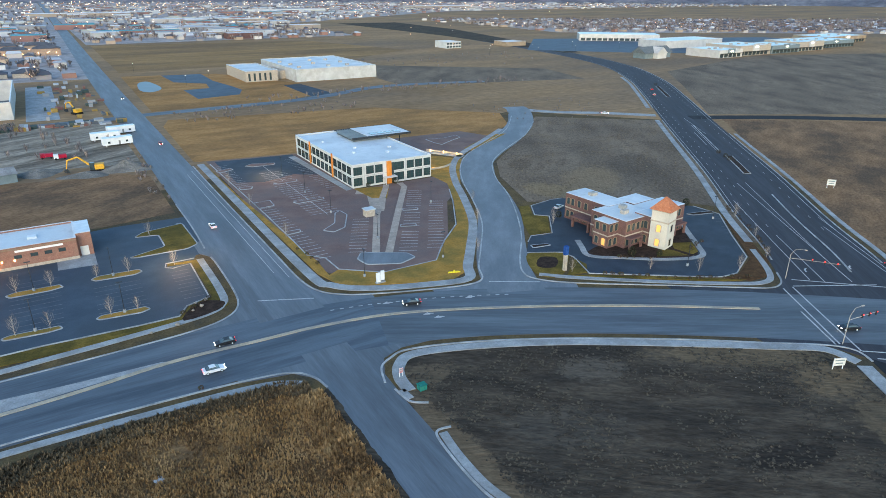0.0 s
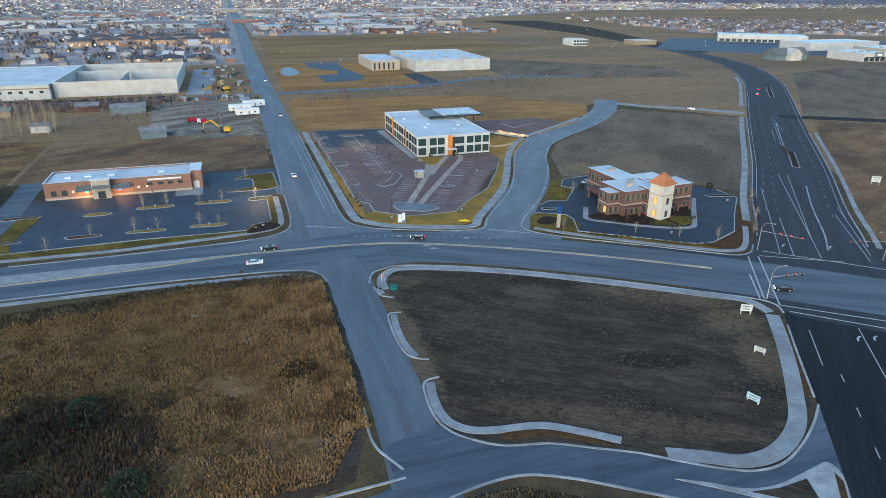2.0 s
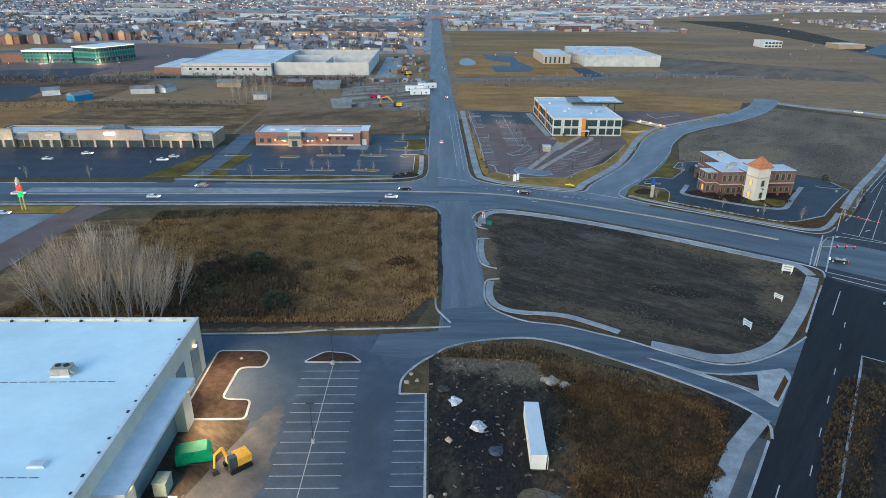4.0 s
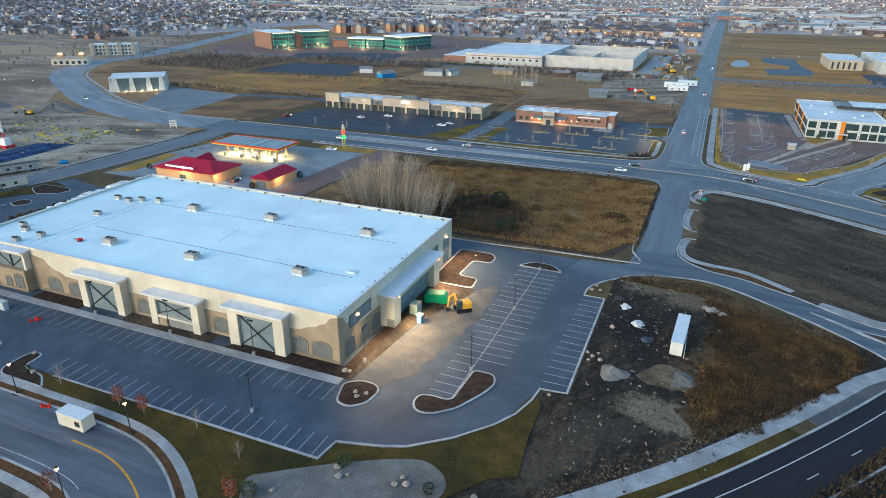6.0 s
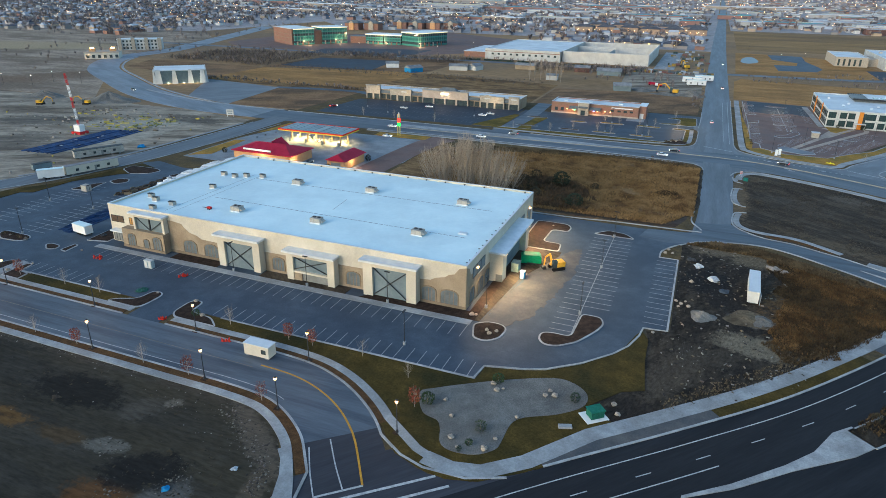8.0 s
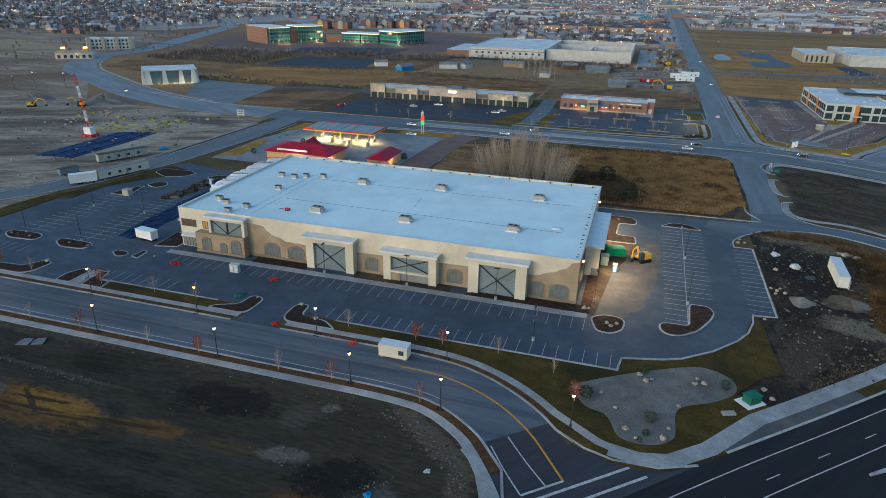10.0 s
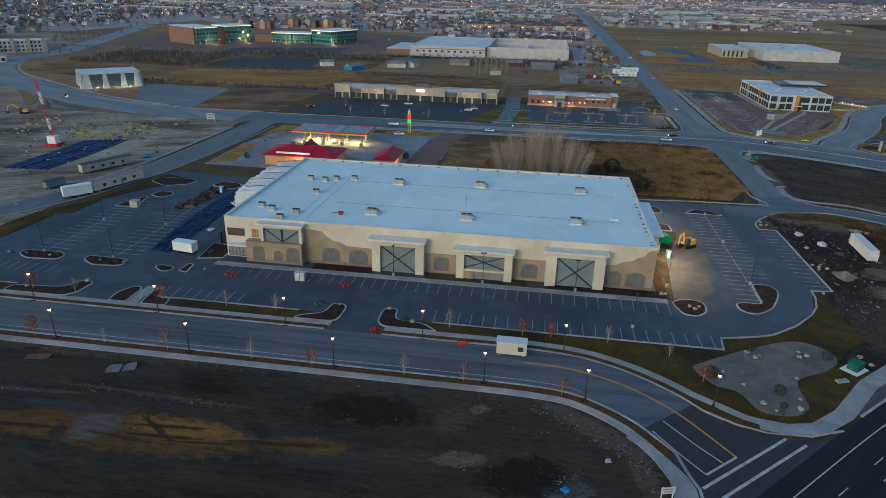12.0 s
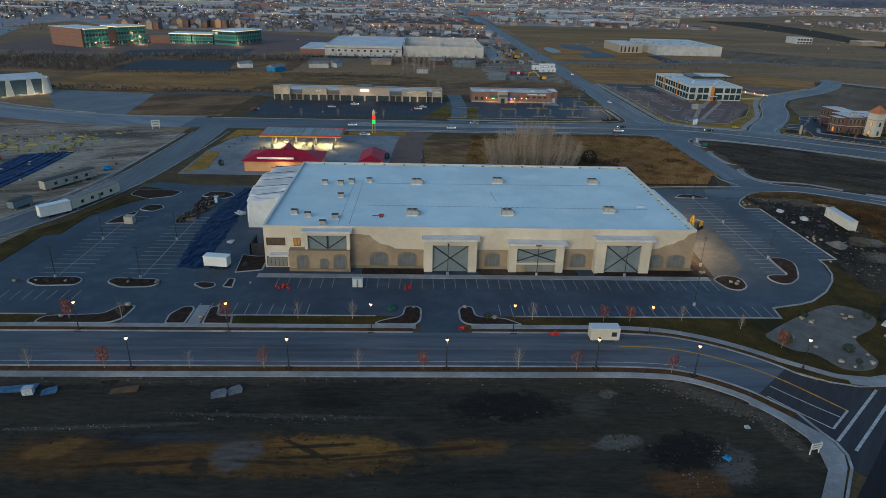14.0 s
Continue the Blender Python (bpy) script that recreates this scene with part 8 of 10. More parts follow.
# bare trees
def bare_tree(name, label, group, h, spread, n, seed, bark, twig, leaves=None, trunk_r=0.16, upright=0.8, category="tree", dense=7):
    r = random.Random(seed)
    root = thing(name, label, category, group=group)
    t = Geo()
    pts = [(0, 0, 0)]
    for k in range(1, 5):
        pts.append((r.uniform(-1, 1) * 0.02 * h, r.uniform(-1, 1) * 0.02 * h, h * k / 4.4))
    for k in range(4):
        t.tube(pts[k], pts[k + 1], trunk_r * (1 - k / 5), trunk_r * (1 - (k + 1) / 5), 6, False)
    part("trunk", t, bark, root)
    limbs, fine = Geo(), Geo()
    for i in range(n):
        z0 = h * (0.12 + 0.75 * i / n)
        a = i * 2.4 + r.random()
        ln = spread * (0.6 + 0.6 * r.random()) * (1.15 - 0.8 * i / n)
        rise = ln * (upright * 2.2 + r.random() * 0.8)
        z1 = min(h * 1.02, z0 + rise)
        p0 = Vector((0, 0, z0))
        p1 = Vector((ln * math.cos(a), ln * math.sin(a), z1))
        mid = (p0 + p1) / 2 + Vector((math.cos(a), math.sin(a), 0)) * ln * 0.18
        limbs.tube(p0, mid, trunk_r * 0.35, trunk_r * 0.24, 4, False).tube(mid, p1, trunk_r * 0.24, trunk_r * 0.08, 4, False)
        for k in range(dense):
            q = mid.lerp(p1, r.random()) if k > 1 else p0.lerp(mid, 0.4 + 0.6 * r.random())
            d = Vector((r.uniform(-1, 1), r.uniform(-1, 1), r.uniform(0.4, 1.6) * (0.6 + upright))).normalized() * h * 0.1 * (0.6 + r.random())
            w = Vector((r.uniform(-1, 1), r.uniform(-1, 1), 0)).normalized() * trunk_r * 0.16
            fine.add([q - w, q + w, q + d], [(0, 1, 2)])
            fine.add([q + d * 0.4 - w * 0.7, q + d * 0.4 + w * 0.7, q + d * 0.9 + Vector((r.uniform(-1, 1), r.uniform(-1, 1), 0.5)) * h * 0.03], [(0, 1, 2)])
    part("branching", limbs, bark, root)
    tw = part("twig_mass", fine, twig, root)
    tw["kind"] = "stuff"
    if leaves:
        lf = Geo()
        for i in range(230):
            a, rad = r.random() * 6.28, spread * 0.95 * r.random() ** 0.5
            z = h * (0.3 + 0.68 * r.random())
            rad *= 1 - 0.5 * abs(z / h - 0.6)
            c = Vector((rad * math.cos(a), rad * math.sin(a), z))
            u = Vector((r.uniform(-1, 1), r.uniform(-1, 1), r.uniform(-1, 1))).normalized() * 0.16
            v = u.orthogonal().normalized() * 0.13
            lf.add([c - u, c - v, c + u, c + v], [(0, 1, 2, 3)])
        ob = part("crown", lf, leaves, root)
        ob["kind"] = "stuff"
    return root


POPTWIG = surf("pale_twigs", (0.30, 0.245, 0.19), (0.42, 0.35, 0.275), 0.6, 0.9, 0.2, grain=0.2, grain_size=0.15)
kinds = [bare_tree("poplar_tree", "tall leafless poplar with pale upright branches", "poplars behind the store", 21.5, 3.2, 38, 10 + k, POPTWIG, POPTWIG, trunk_r=0.21, upright=1.3, dense=3) for k in range(3)]
first = [True] * 3
for i in range(30):
    x = -55 + 26 * (i % 15) / 14 + rng.uniform(-1.2, 1.2)
    y = (29 if i < 15 else 33.5) + rng.uniform(-1.8, 1.8)
    k = i % 3
    s = rng.uniform(0.9, 1.06) * (0.68 + 0.34 * math.sin(math.pi * ((i % 15) + 0.8) / 15.6))
    u = (i % 15) / 7 - 1
    m = Matrix.Translation((x, y, Z_FIELD)) @ Matrix.Rotation(radians(17) * u * abs(u) + rng.uniform(-0.05, 0.05), 4, "Y") @ Matrix.Rotation(rng.uniform(0, 6.28), 4, "Z") @ Matrix.Diagonal((s, s, s, 1))
    if first[k]:
        kinds[k].matrix_basis, first[k] = m, False
    else:
        copy_thing(kinds[k], m @ Matrix.Diagonal((1 / kinds[k].scale[0],) * 3 + (1,)))

for i in range(7):
    copy_thing(kinds[i % 3], Matrix.Translation((-99 + i * 4.2 + rng.uniform(-1, 1), 330 + rng.uniform(-4, 6), 0.03)) @ Matrix.Rotation(i * 1.3, 4, "Z") @ Matrix.Diagonal((0.8, 0.8, 0.95, 1)))
REDLEAF = island("rust_red_leaves", [(0.21, 0.045, 0.024), (0.27, 0.070, 0.030), (0.16, 0.038, 0.025)])
red = bare_tree("young_tree", "young street tree with sparse rust-red leaves", "young trees along the new street", 4.4, 1.35, 16, 31, BARK, TWIG, REDLEAF, 0.06, 0.6)
spots = [(-145, -100.2), (-175, -100.2), (-115, -100.2), (-84.5, -100.2), (-54.5, -100.1), (-36, -101.4), (-161, -81), (-127.5, -81), (-38, -81), (-9, -92), (-44, -81)]
red.matrix_basis = pose(*spots[0], 0.14)
for x, y in spots[1:]:
    s = rng.uniform(0.85, 1.15)
    copy_thing(red, pose(x, y, 0.14, 0, 0, rng.uniform(0, 360)) @ Matrix.Diagonal((s, s, s, 1)))
bare = bare_tree("sapling", "leafless young tree in a planting strip", "leafless saplings", 4.6, 1.3, 22, 41, BARK, TWIG, None, 0.07, 0.5)
spots = [(-100, -80.5), (-112, -80.5), (-60, -80.6), (-26, -80.6), (-14, -84), (-150, -80.8), (-129, -100.2), (-97, -100.2), (-66, -100.2), (-159, -100.2), (-186, -100.2), (-17, 186.6), (-9, 186.6), (2, 186.6), (10, 186.6), (-17, 160.8), (-10, 160.6), (3, 160.7), (9, 160.4), (22, 185.3), (19.5, 214.6), (-30, 160.6), (-60, 150), (-40, 149.5), (56.5, 260), (56.6, 230), (57, 190), (104, 149), (118, 170), (131, 192), (139, 112), (150, 104), (160, 98), (176, 100), (188, 112), (200, 128), (118, 122), (140, 156), (-150, 148), (-130, 147.8), (-105, 148)]
bare.matrix_basis = pose(*spots[0], 0.12)
for x, y in spots[1:]:
    s = rng.uniform(0.8, 1.2)
    copy_thing(bare, pose(x, y, 0.13, 0, 0, rng.uniform(0, 360)) @ Matrix.Diagonal((s, s, s, 1)))


# evergreen shrubs
def shrub(name, label, group, r0, h, colours, seed, n=260, cone=False):
    r = random.Random(seed)
    g = Geo()
    for i in range(n):
        z = h * (0.05 + 0.95 * r.random())
        rad = r0 * ((1 - z / h) if cone else math.sqrt(max(0.02, 1 - (2 * z / h - 1) ** 2))) * (0.65 + 0.45 * r.random())
        a = r.random() * 6.28
        c = Vector((rad * math.cos(a), rad * math.sin(a), z))
        u = Vector((math.cos(a) + r.uniform(-0.8, 0.8), math.sin(a) + r.uniform(-0.8, 0.8), r.uniform(-0.2, 1))).normalized() * 0.2 * (0.7 + r0 * 0.25)
        v = u.orthogonal().normalized() * 0.14 * (0.7 + r0 * 0.25)
        g.add([c - u * 0.5, c - v, c + u, c + v], [(0, 1, 2, 3)])
    ob = thing(name, label, "shrub", group=group)
    part("stem", Geo().tube((0, 0, 0), (0, 0, h * 0.6), 0.08, 0.04, 6), TWIG, ob)
    part("foliage", g, island("foliage_" + name, colours), ob)["kind"] = "stuff"
    return ob


pine = shrub("dwarf_pine", "round dark green dwarf pine in a gravel bed", "evergreen shrubs", 1.3, 2.2, [(0.03, 0.05, 0.02), (0.05, 0.075, 0.03), (0.04, 0.06, 0.03)], 3)
spots = [(-7.2, -90, 0.8), (4.4, -93.6, 0.85), (3.8, -98, 0.5), (18.2, -78.8, 0.8), (3, -78.6, 0.9), (-70, -80.4, 0.7), (2.8, -100, 0.4)]
pine.matrix_basis = pose(spots[0][0], spots[0][1], 0.15)
for x, y, s in spots[1:]:
    copy_thing(pine, pose(x, y, 0.15, 0, 0, rng.uniform(0, 360)) @ Matrix.Diagonal((s, s, s, 1)))
spruce = shrub("cone_shrub", "dark rounded evergreen beside a wall", "evergreen shrubs by walls", 1.2, 2.7, [(0.028, 0.036, 0.018), (0.045, 0.052, 0.026), (0.06, 0.055, 0.03)], 8, 420)
spots = [(-99, 58.5), (-107.5, 39.2), (142, 122), (149, 117.5), (168, 134), (116, 227), (104, 227.8), (-153, 68), (196, 146), (-164, 44), (146, 160)]
spruce.matrix_basis = pose(*spots[0], 0.1)
for x, y in spots[1:]:
    s = rng.uniform(0.7, 1.1)
    copy_thing(spruce, pose(x, y, 0.12, 0, 0, rng.uniform(0, 360)) @ Matrix.Diagonal((s, s, s, 1)))
bush = shrub("wild_bush", "dark rounded leafless bush among weeds", "wild bushes", 2.2, 3.8, [(0.05, 0.045, 0.025), (0.075, 0.06, 0.03), (0.06, 0.045, 0.03)], 12, 420)
spots = [(-23.4, 49, 1.1), (-25, 62, 1.0), (-20, 40, 0.9), (-10, 36, 0.8), (-7, 52, 0.7), (-26, 36, 0.8), (-30, 44, 0.8), (-17, 54, 1.0), (-28, 55, 0.9), (-1, 58, 0.6), (274, 186, 0.5), (270, 181, 0.45), (278, 193, 0.45), (442, 377, 0.6), (67, -68, 0.4), (74, -58, 0.5), (79, -52, 0.5), (70, -63, 0.4)]
bush.matrix_basis = pose(spots[0][0], spots[0][1], 0)
for x, y, s in spots[1:]:
    copy_thing(bush, pose(x, y, 0.03, 0, 0, rng.uniform(0, 360)) @ Matrix.Diagonal((s, s, s, 1)))
low = shrub("bed_shrub", "low brown winter shrub in a mulch bed", "bed shrubs", 0.6, 0.8, [(0.10, 0.05, 0.03), (0.07, 0.05, 0.03), (0.05, 0.06, 0.03)], 15, 70)
n_low = 0
for a, b, n in (((124, 116.5), (141, 103), 9), ((142, 102), (160, 92.5), 10), ((176, 99), (190, 113), 7), ((192, 116), (208, 137), 8), ((18, 151.6), (26, 158), 6), ((136, 124), (146, 117), 5), ((160, 115), (170, 119), 5), ((58, 162), (57, 180), 4), ((-183, -62.5), (-168, -62.5), 5), ((-160, -63), (-147, -63), 5), ((11, 117.5), (20, 117.5), 1), ((-170, 70), (-165, 96), 4)):
    for i in range(n):
        k = (i + 0.5) / n
        m = pose(a[0] + (b[0] - a[0]) * k + rng.uniform(-0.6, 0.6), a[1] + (b[1] - a[1]) * k + rng.uniform(-0.6, 0.6), 0.15, 0, 0, rng.uniform(0, 360))
        if n_low:
            s = rng.uniform(0.7, 1.3)
            copy_thing(low, m @ Matrix.Diagonal((s, s, s, 1)))
        else:
            low.matrix_basis = m
        n_low += 1

# boulders
bo = []
for k in range(3):
    r = random.Random(60 + k)
    bo.append(put("boulder", Geo().ball((0, 0, 0.3), 0.55, 8, 0.62, 0.5, r), ROCK, "rough pale buff boulder", "boulder", group="pale boulders"))
spots = [(2.4, -79.6), (4.6, -80.4), (3.6, -81.4), (13.2, -77.6), (14.4, -78.8), (12.6, -79.4), (-1.6, -92), (2.2, -99.4), (6.6, -98.2), (7.6, -95), (9.4, -87.8), (-4.4, -88), (0.4, -97.6), (33.4, -28.2), (34.6, -29.4), (35.6, -27.6), (34, -31), (36.4, -30.2), (28.6, 2.6), (29.4, 5.6), (30.6, 3.2), (29.4, -46.6), (26.2, -80), (25.2, -77.2), (-4.4, -61.6), (-3.2, -60), (-5.4, -60.4), (-86.6, -75.2), (-74.8, -75), (-68.4, -80), (-130.8, -75), (-151, -75), (-133, -80.5), (-178, -62.6), (-171, -62.8), (-183, -63), (-156, -63), (-149, -63.2), (-126.6, -63), (-163, -80.4), (20.6, 152.6), (23, 154), (24.6, 157), (22, 156.4), (16, 146.8), (10, 145.8), (-10, -54.6), (-11, -55), (-6.6, 11.6), (12.8, 9.6)]
for i, (x, y) in enumerate(spots):
    s = rng.uniform(0.6, 1.25)
    m = pose(x, y, 0.2, 0, 0, rng.uniform(0, 360)) @ Matrix.Diagonal((s, s, s * 0.9, 1))
    if i < 3:
        bo[i].matrix_basis = m
    else:
        copy_thing(bo[i % 3], Matrix.Translation((x, y, 0.2)) @ Matrix.Rotation(rng.uniform(0, 6.28), 4, "Z") @ Matrix.Diagonal((s / bo[i % 3].scale[0],) * 3 + (1,)))


# trailers and site huts
def site_trailer(label, length, width, h, material, roof_m, group, wheels=True, windows=2):
    o = thing("site_trailer", label, "trailer", group=group)
    part("body", Geo().box(-length / 2, length / 2, -width / 2, width / 2, 0.7, h), material, o)
    part("roof", Geo().box(-length / 2 - 0.08, length / 2 + 0.08, -width / 2 - 0.08, width / 2 + 0.08, h, h + 0.12), roof_m, o)
    part("chassis", Geo().box(-length / 2, length / 2, -width / 2 + 0.4, width / 2 - 0.4, 0.45, 0.7), STEEL, o)
    for x in ((-length * 0.2, -length * 0.2 + 0.9, length * 0.36) if wheels else (-length * 0.4, length * 0.4)):
        for y in (-width / 2 + 0.25, width / 2 - 0.25):
            part("wheel" if wheels else "block", Geo().tube((x, y - 0.15, 0.42), (x, y + 0.15, 0.42), 0.42, n=10) if wheels else Geo().box(x - 0.3, x + 0.3, y - 0.2, y + 0.2, 0, 0.5), RUBBER if wheels else CONC, o)
    for i in range(windows):
        window(o, -length * 0.3 + i * length * 0.6 / max(1, windows - 1) if windows > 1 else length * 0.3, -width / 2 - 0.005, 1.7, 0.9, 0.8, 0)
        if i == 1:
            part("door", Geo().box(length * 0.05 - 0.45, length * 0.05 + 0.45, -width / 2 - 0.04, -width / 2 - 0.005, 0.75, 2.7), GREYD, o)
    return o


CREAMP = surf("cream_siding", (0.55, 0.51, 0.42), (0.63, 0.58, 0.48), 2, 0.7, 0.1, grain=0.1, grain_size=0.3)
site_trailer("cream site hut parked at the kerb", 6.1, 2.5, 3.3, CREAMP, ROOFP, "site huts", False, 1).matrix_basis = pose(-46, -88.4, Z_ROAD - 0.38)
site_trailer("long white box trailer standing in mud", 14.0, 2.5, 3.6, OFFW, ROOFP, "trailers in the yard", True, 0).matrix_basis = pose(51.2, -15.6, 0.03, 0, 0, 87)
tr = thing("lettering_panel", "illegible dark lettering on a trailer side", "sign", (52, -18, 0))
part("lettering_bars", Geo().box(52.6, 52.66, -21.5, -14, 1.8, 2.4), STEEL, tr)
part("backing", Geo().box(52.5, 52.6, -22, -13.5, 0.7, 2.6).box(52.5, 52.6, -21.9, -21.7, 0, 0.7).box(52.5, 52.6, -13.8, -13.6, 0, 0.7), WHITE, tr)
site_trailer("white box trailer with a hitch on the store's car park", 6.2, 2.5, 3.2, WHITE, ROOF, "trailers by the store", True, 0).matrix_basis = pose(-137.3, -53.2, Z_ASPH, 0, 0, -8)
site_trailer("long cream office trailer beside a building site", 20, 3, 3.8, CREAMP, surf("grey_roofing", (0.2, 0.2, 0.21), (0.26, 0.26, 0.27), 2), "office trailers", False, 4).matrix_basis = pose(-192.2, -1.9, Z_ROAD + 0.034, 0, 0, 71)
site_trailer("grey office trailer beside a building site", 20, 3, 3.6, UNIT, STEEL, "office trailers", False, 4).matrix_basis = pose(-209.6, 17, Z_FIELD, 0, 0, 64)
site_trailer("white box trailer beside a building site", 9, 2.5, 3.8, WHITE, ROOF, "office trailers", True, 0).matrix_basis = pose(-197.6, -15.8, Z_ROAD + 0.034, 0, 0, 50)
site_trailer("grey shipping container on bare ground", 7, 2.5, 2.8, GREYP, STEEL, "office trailers", False, 0).matrix_basis = pose(-212, -8.6, Z_FIELD, 0, 0, 72)
for x, y, a in ((26, 362, 8), (31, 392, 8), (22, 378, 4)):
    site_trailer("white site trailer on a gravel yard", 14, 4, 4.2, WHITE, ROOF, "far site trailers", False, 2).matrix_basis = pose(x, y, 0.04, 0, 0, a)


def toilet(x, y, colour, label):
    o = thing("portable_toilet", label, "portable toilet", (x, y, 0))
    part("cabin", Geo().box(x - 0.6, x + 0.6, y - 0.6, y + 0.6, 0.05, 2.1), colour, o)
    part("roof", Geo().prism([(x - 0.66, y - 0.66), (x + 0.66, y - 0.66), (x + 0.66, y + 0.66), (x - 0.66, y + 0.66)], 2.1, 2.3), OFFW, o)
    part("door", Geo().box(x - 0.4, x + 0.4, y - 0.63, y - 0.605, 0.15, 2.0), OFFW, o)
    return o


BLUEP = surf("bright_blue_plastic", (0.03, 0.20, 0.42), (0.04, 0.26, 0.5), 1)
toilet(-5.4, -30.2, BLUEP, "bright blue portable toilet beside a loading bay")
toilet(-101, -64, surf("pale_blue_plastic", (0.3, 0.4, 0.44), (0.4, 0.48, 0.5), 1), "pale blue-grey portable toilet on a car park")
toilet(-99.7, -64, surf("pale_blue_plastic_two", (0.3, 0.4, 0.44), (0.4, 0.48, 0.5), 1), "pale blue-grey portable toilet on a car park")
toilet(-152.6, -1.5, BLUEP, "bright blue portable toilet on a car park")
GREENP = surf("bright_green_steel", (0.015, 0.24, 0.11), (0.02, 0.30, 0.14), 1, 0.5)
dm = thing("skip_container", "bright green steel refuse compactor", "container", (-6.4, -19, 0))
part("hull", Geo().slab([(-2.8, 0.3), (2.8, 0.3), (2.8, 2.0), (2.2, 2.7), (-2.2, 2.7), (-2.8, 2.2)], (-6.4, -17.6, 0), (0.96, 0.28, 0), (0, 0, 1), 2.8), GREENP, dm)
part("skids", Geo().box(-8.6, -4.2, -20.6, -20.2, 0.14, 0.5).box(-8.6, -4.2, -18, -17.6, 0.14, 0.5), STEEL, dm)
put("utility_cabinet", Geo().box(-9.4, -7.4, -27.4, -24.8, 0.1, 2.6).box(-9.5, -7.3, -27.5, -24.7, 2.6, 2.7), surf("pale_green_metal", (0.24, 0.3, 0.26), (0.3, 0.36, 0.31), 1), "pale green transformer cabinet beside a loading bay", "cabinet")
YEL = surf("machine_yellow", (0.6, 0.33, 0.03), (0.7, 0.4, 0.05), 1, 0.5)


def excavator(x, y, a, label, reach=1.0):
    o = thing("excavator", label, "excavator", group="yellow diggers")
    for s in (-1, 1):
        part("track", Geo().slab(rounded([(-1.9, 0), (1.9, 0), (1.9, 0.85), (-1.9, 0.85)], 0.4), (0, 1.3 * s + 0.3, 0), (1, 0, 0), (0, 0, 1), 0.6), RUBBER, o)
    part("house", Geo().box(-2.0, 0.4, -1.25, 1.25, 0.9, 2.3).box(0.4, 1.5, -1.25, 0.1, 0.9, 1.5), YEL, o)
    part("cab", Geo().box(0.4, 1.7, 0.15, 1.2, 0.9, 2.9), GLASS, o, "dark glass cab")
    part("boom", Geo().tube((1.2, -0.3, 1.6), (3.4 * reach, -0.3, 4.6), 0.32, 0.26, 6).tube((3.4 * reach, -0.3, 4.6), (5.6 * reach, -0.3, 3.8), 0.26, 0.2, 6), YEL, o)
    part("arm", Geo().tube((5.5 * reach, -0.3, 3.9), (6.0 * reach, -0.3, 1.4), 0.2, 0.16, 6), YEL, o)
    part("bucket", Geo().slab([(-0.6, 0), (0.5, 0.1), (0.6, 0.9), (-0.2, 1.1)], (6.0 * reach, 0.3, 0.3), (1, 0, 0), (0, 0, 1), 1.2), STEEL, o)
    o.matrix_basis = pose(x, y, 0.1, 0, 0, a)
    return o


excavator(1.6, -20.6, 220, "yellow digger parked by a loading bay", 0.62)
big = excavator(12.4, 310.6, 172, "yellow digger beside gravel heaps", 1.3)
big.matrix_basis = pose(12.4, 310.6, 0.05, 0, 0, 172) @ Matrix.Diagonal((1.5, 1.5, 1.5, 1))
copy_thing(big, pose(-342, 92, 0.05, 0, 0, 20) @ Matrix.Diagonal((0.7, 0.7, 0.7, 1)))
copy_thing(big, pose(-318, 104, 0.05, 0, 0, 200) @ Matrix.Diagonal((0.7, 0.7, 0.7, 1)))
copy_thing(big, pose(14, 470, 0.05, 0, 0, 120))


def heap(x, y, r, h, material, label, seed, sx=1.0):
    q = random.Random(seed)
    g = Geo()
    n, m = 20, 6
    g.v = [(x, y, h)]
    for i in range(1, m + 1):
        for j in range(n):
            a = 2 * math.pi * j / n
            rr = r * i / m * (1 + 0.18 * math.sin(3 * a + seed) + q.uniform(-0.07, 0.07))
            z = h * (1 - i / m) ** 1.15 * q.uniform(0.85, 1.1) if i < m else 0.0
            g.v.append((x + sx * rr * math.cos(a), y + rr * math.sin(a), z))
    g.f = [(0, 1 + j, 1 + (j + 1) % n) for j in range(n)]
    for i in range(m - 1):
        for j in range(n):
            a, b = 1 + i * n + j, 1 + i * n + (j + 1) % n
            g.f.append((a, a + n, b + n, b))
    return put("gravel_mound", g, material, label, "heap", group="heaps of loose fill")


heap(39.6, -33.6, 3.0, 1.5, GRAVEL, "cone of pale crushed gravel", 1)
heap(53, -31, 3.4, 1.0, GRAVEL, "low pale gravel heap", 2)
heap(50, -31, 4.6, 0.5, PMUD, "spread grey gravel heap", 3, 1.3)
heap(24, 309, 8, 4.2, GRAVEL, "grey gravel heap beside a digger", 4, 1.4)
heap(8, 306, 6, 1.8, GRAVEL, "low grey gravel heap beside a digger", 5, 1.8)
heap(-10, 318, 7, 2.6, GRAVEL, "grey gravel heap on bare soil", 6, 1.4)
heap(-316, 120, 12, 6, GRAVEL, "large tan soil heap on a building site", 7, 1.5)
heap(-366, 114, 10, 4, GRAVEL, "large tan soil heap on a building site", 8, 1.5)
for i in range(16):
    heap(rng.uniform(-230, -30), rng.uniform(-132, -103) if i % 2 else rng.uniform(-106, -102.6), rng.uniform(0.6, 1.4), rng.uniform(0.1, 0.25), rng.choice((MUD, SOUTH, YARD)), "small heap of dumped soil", 20 + i, rng.uniform(1, 2))

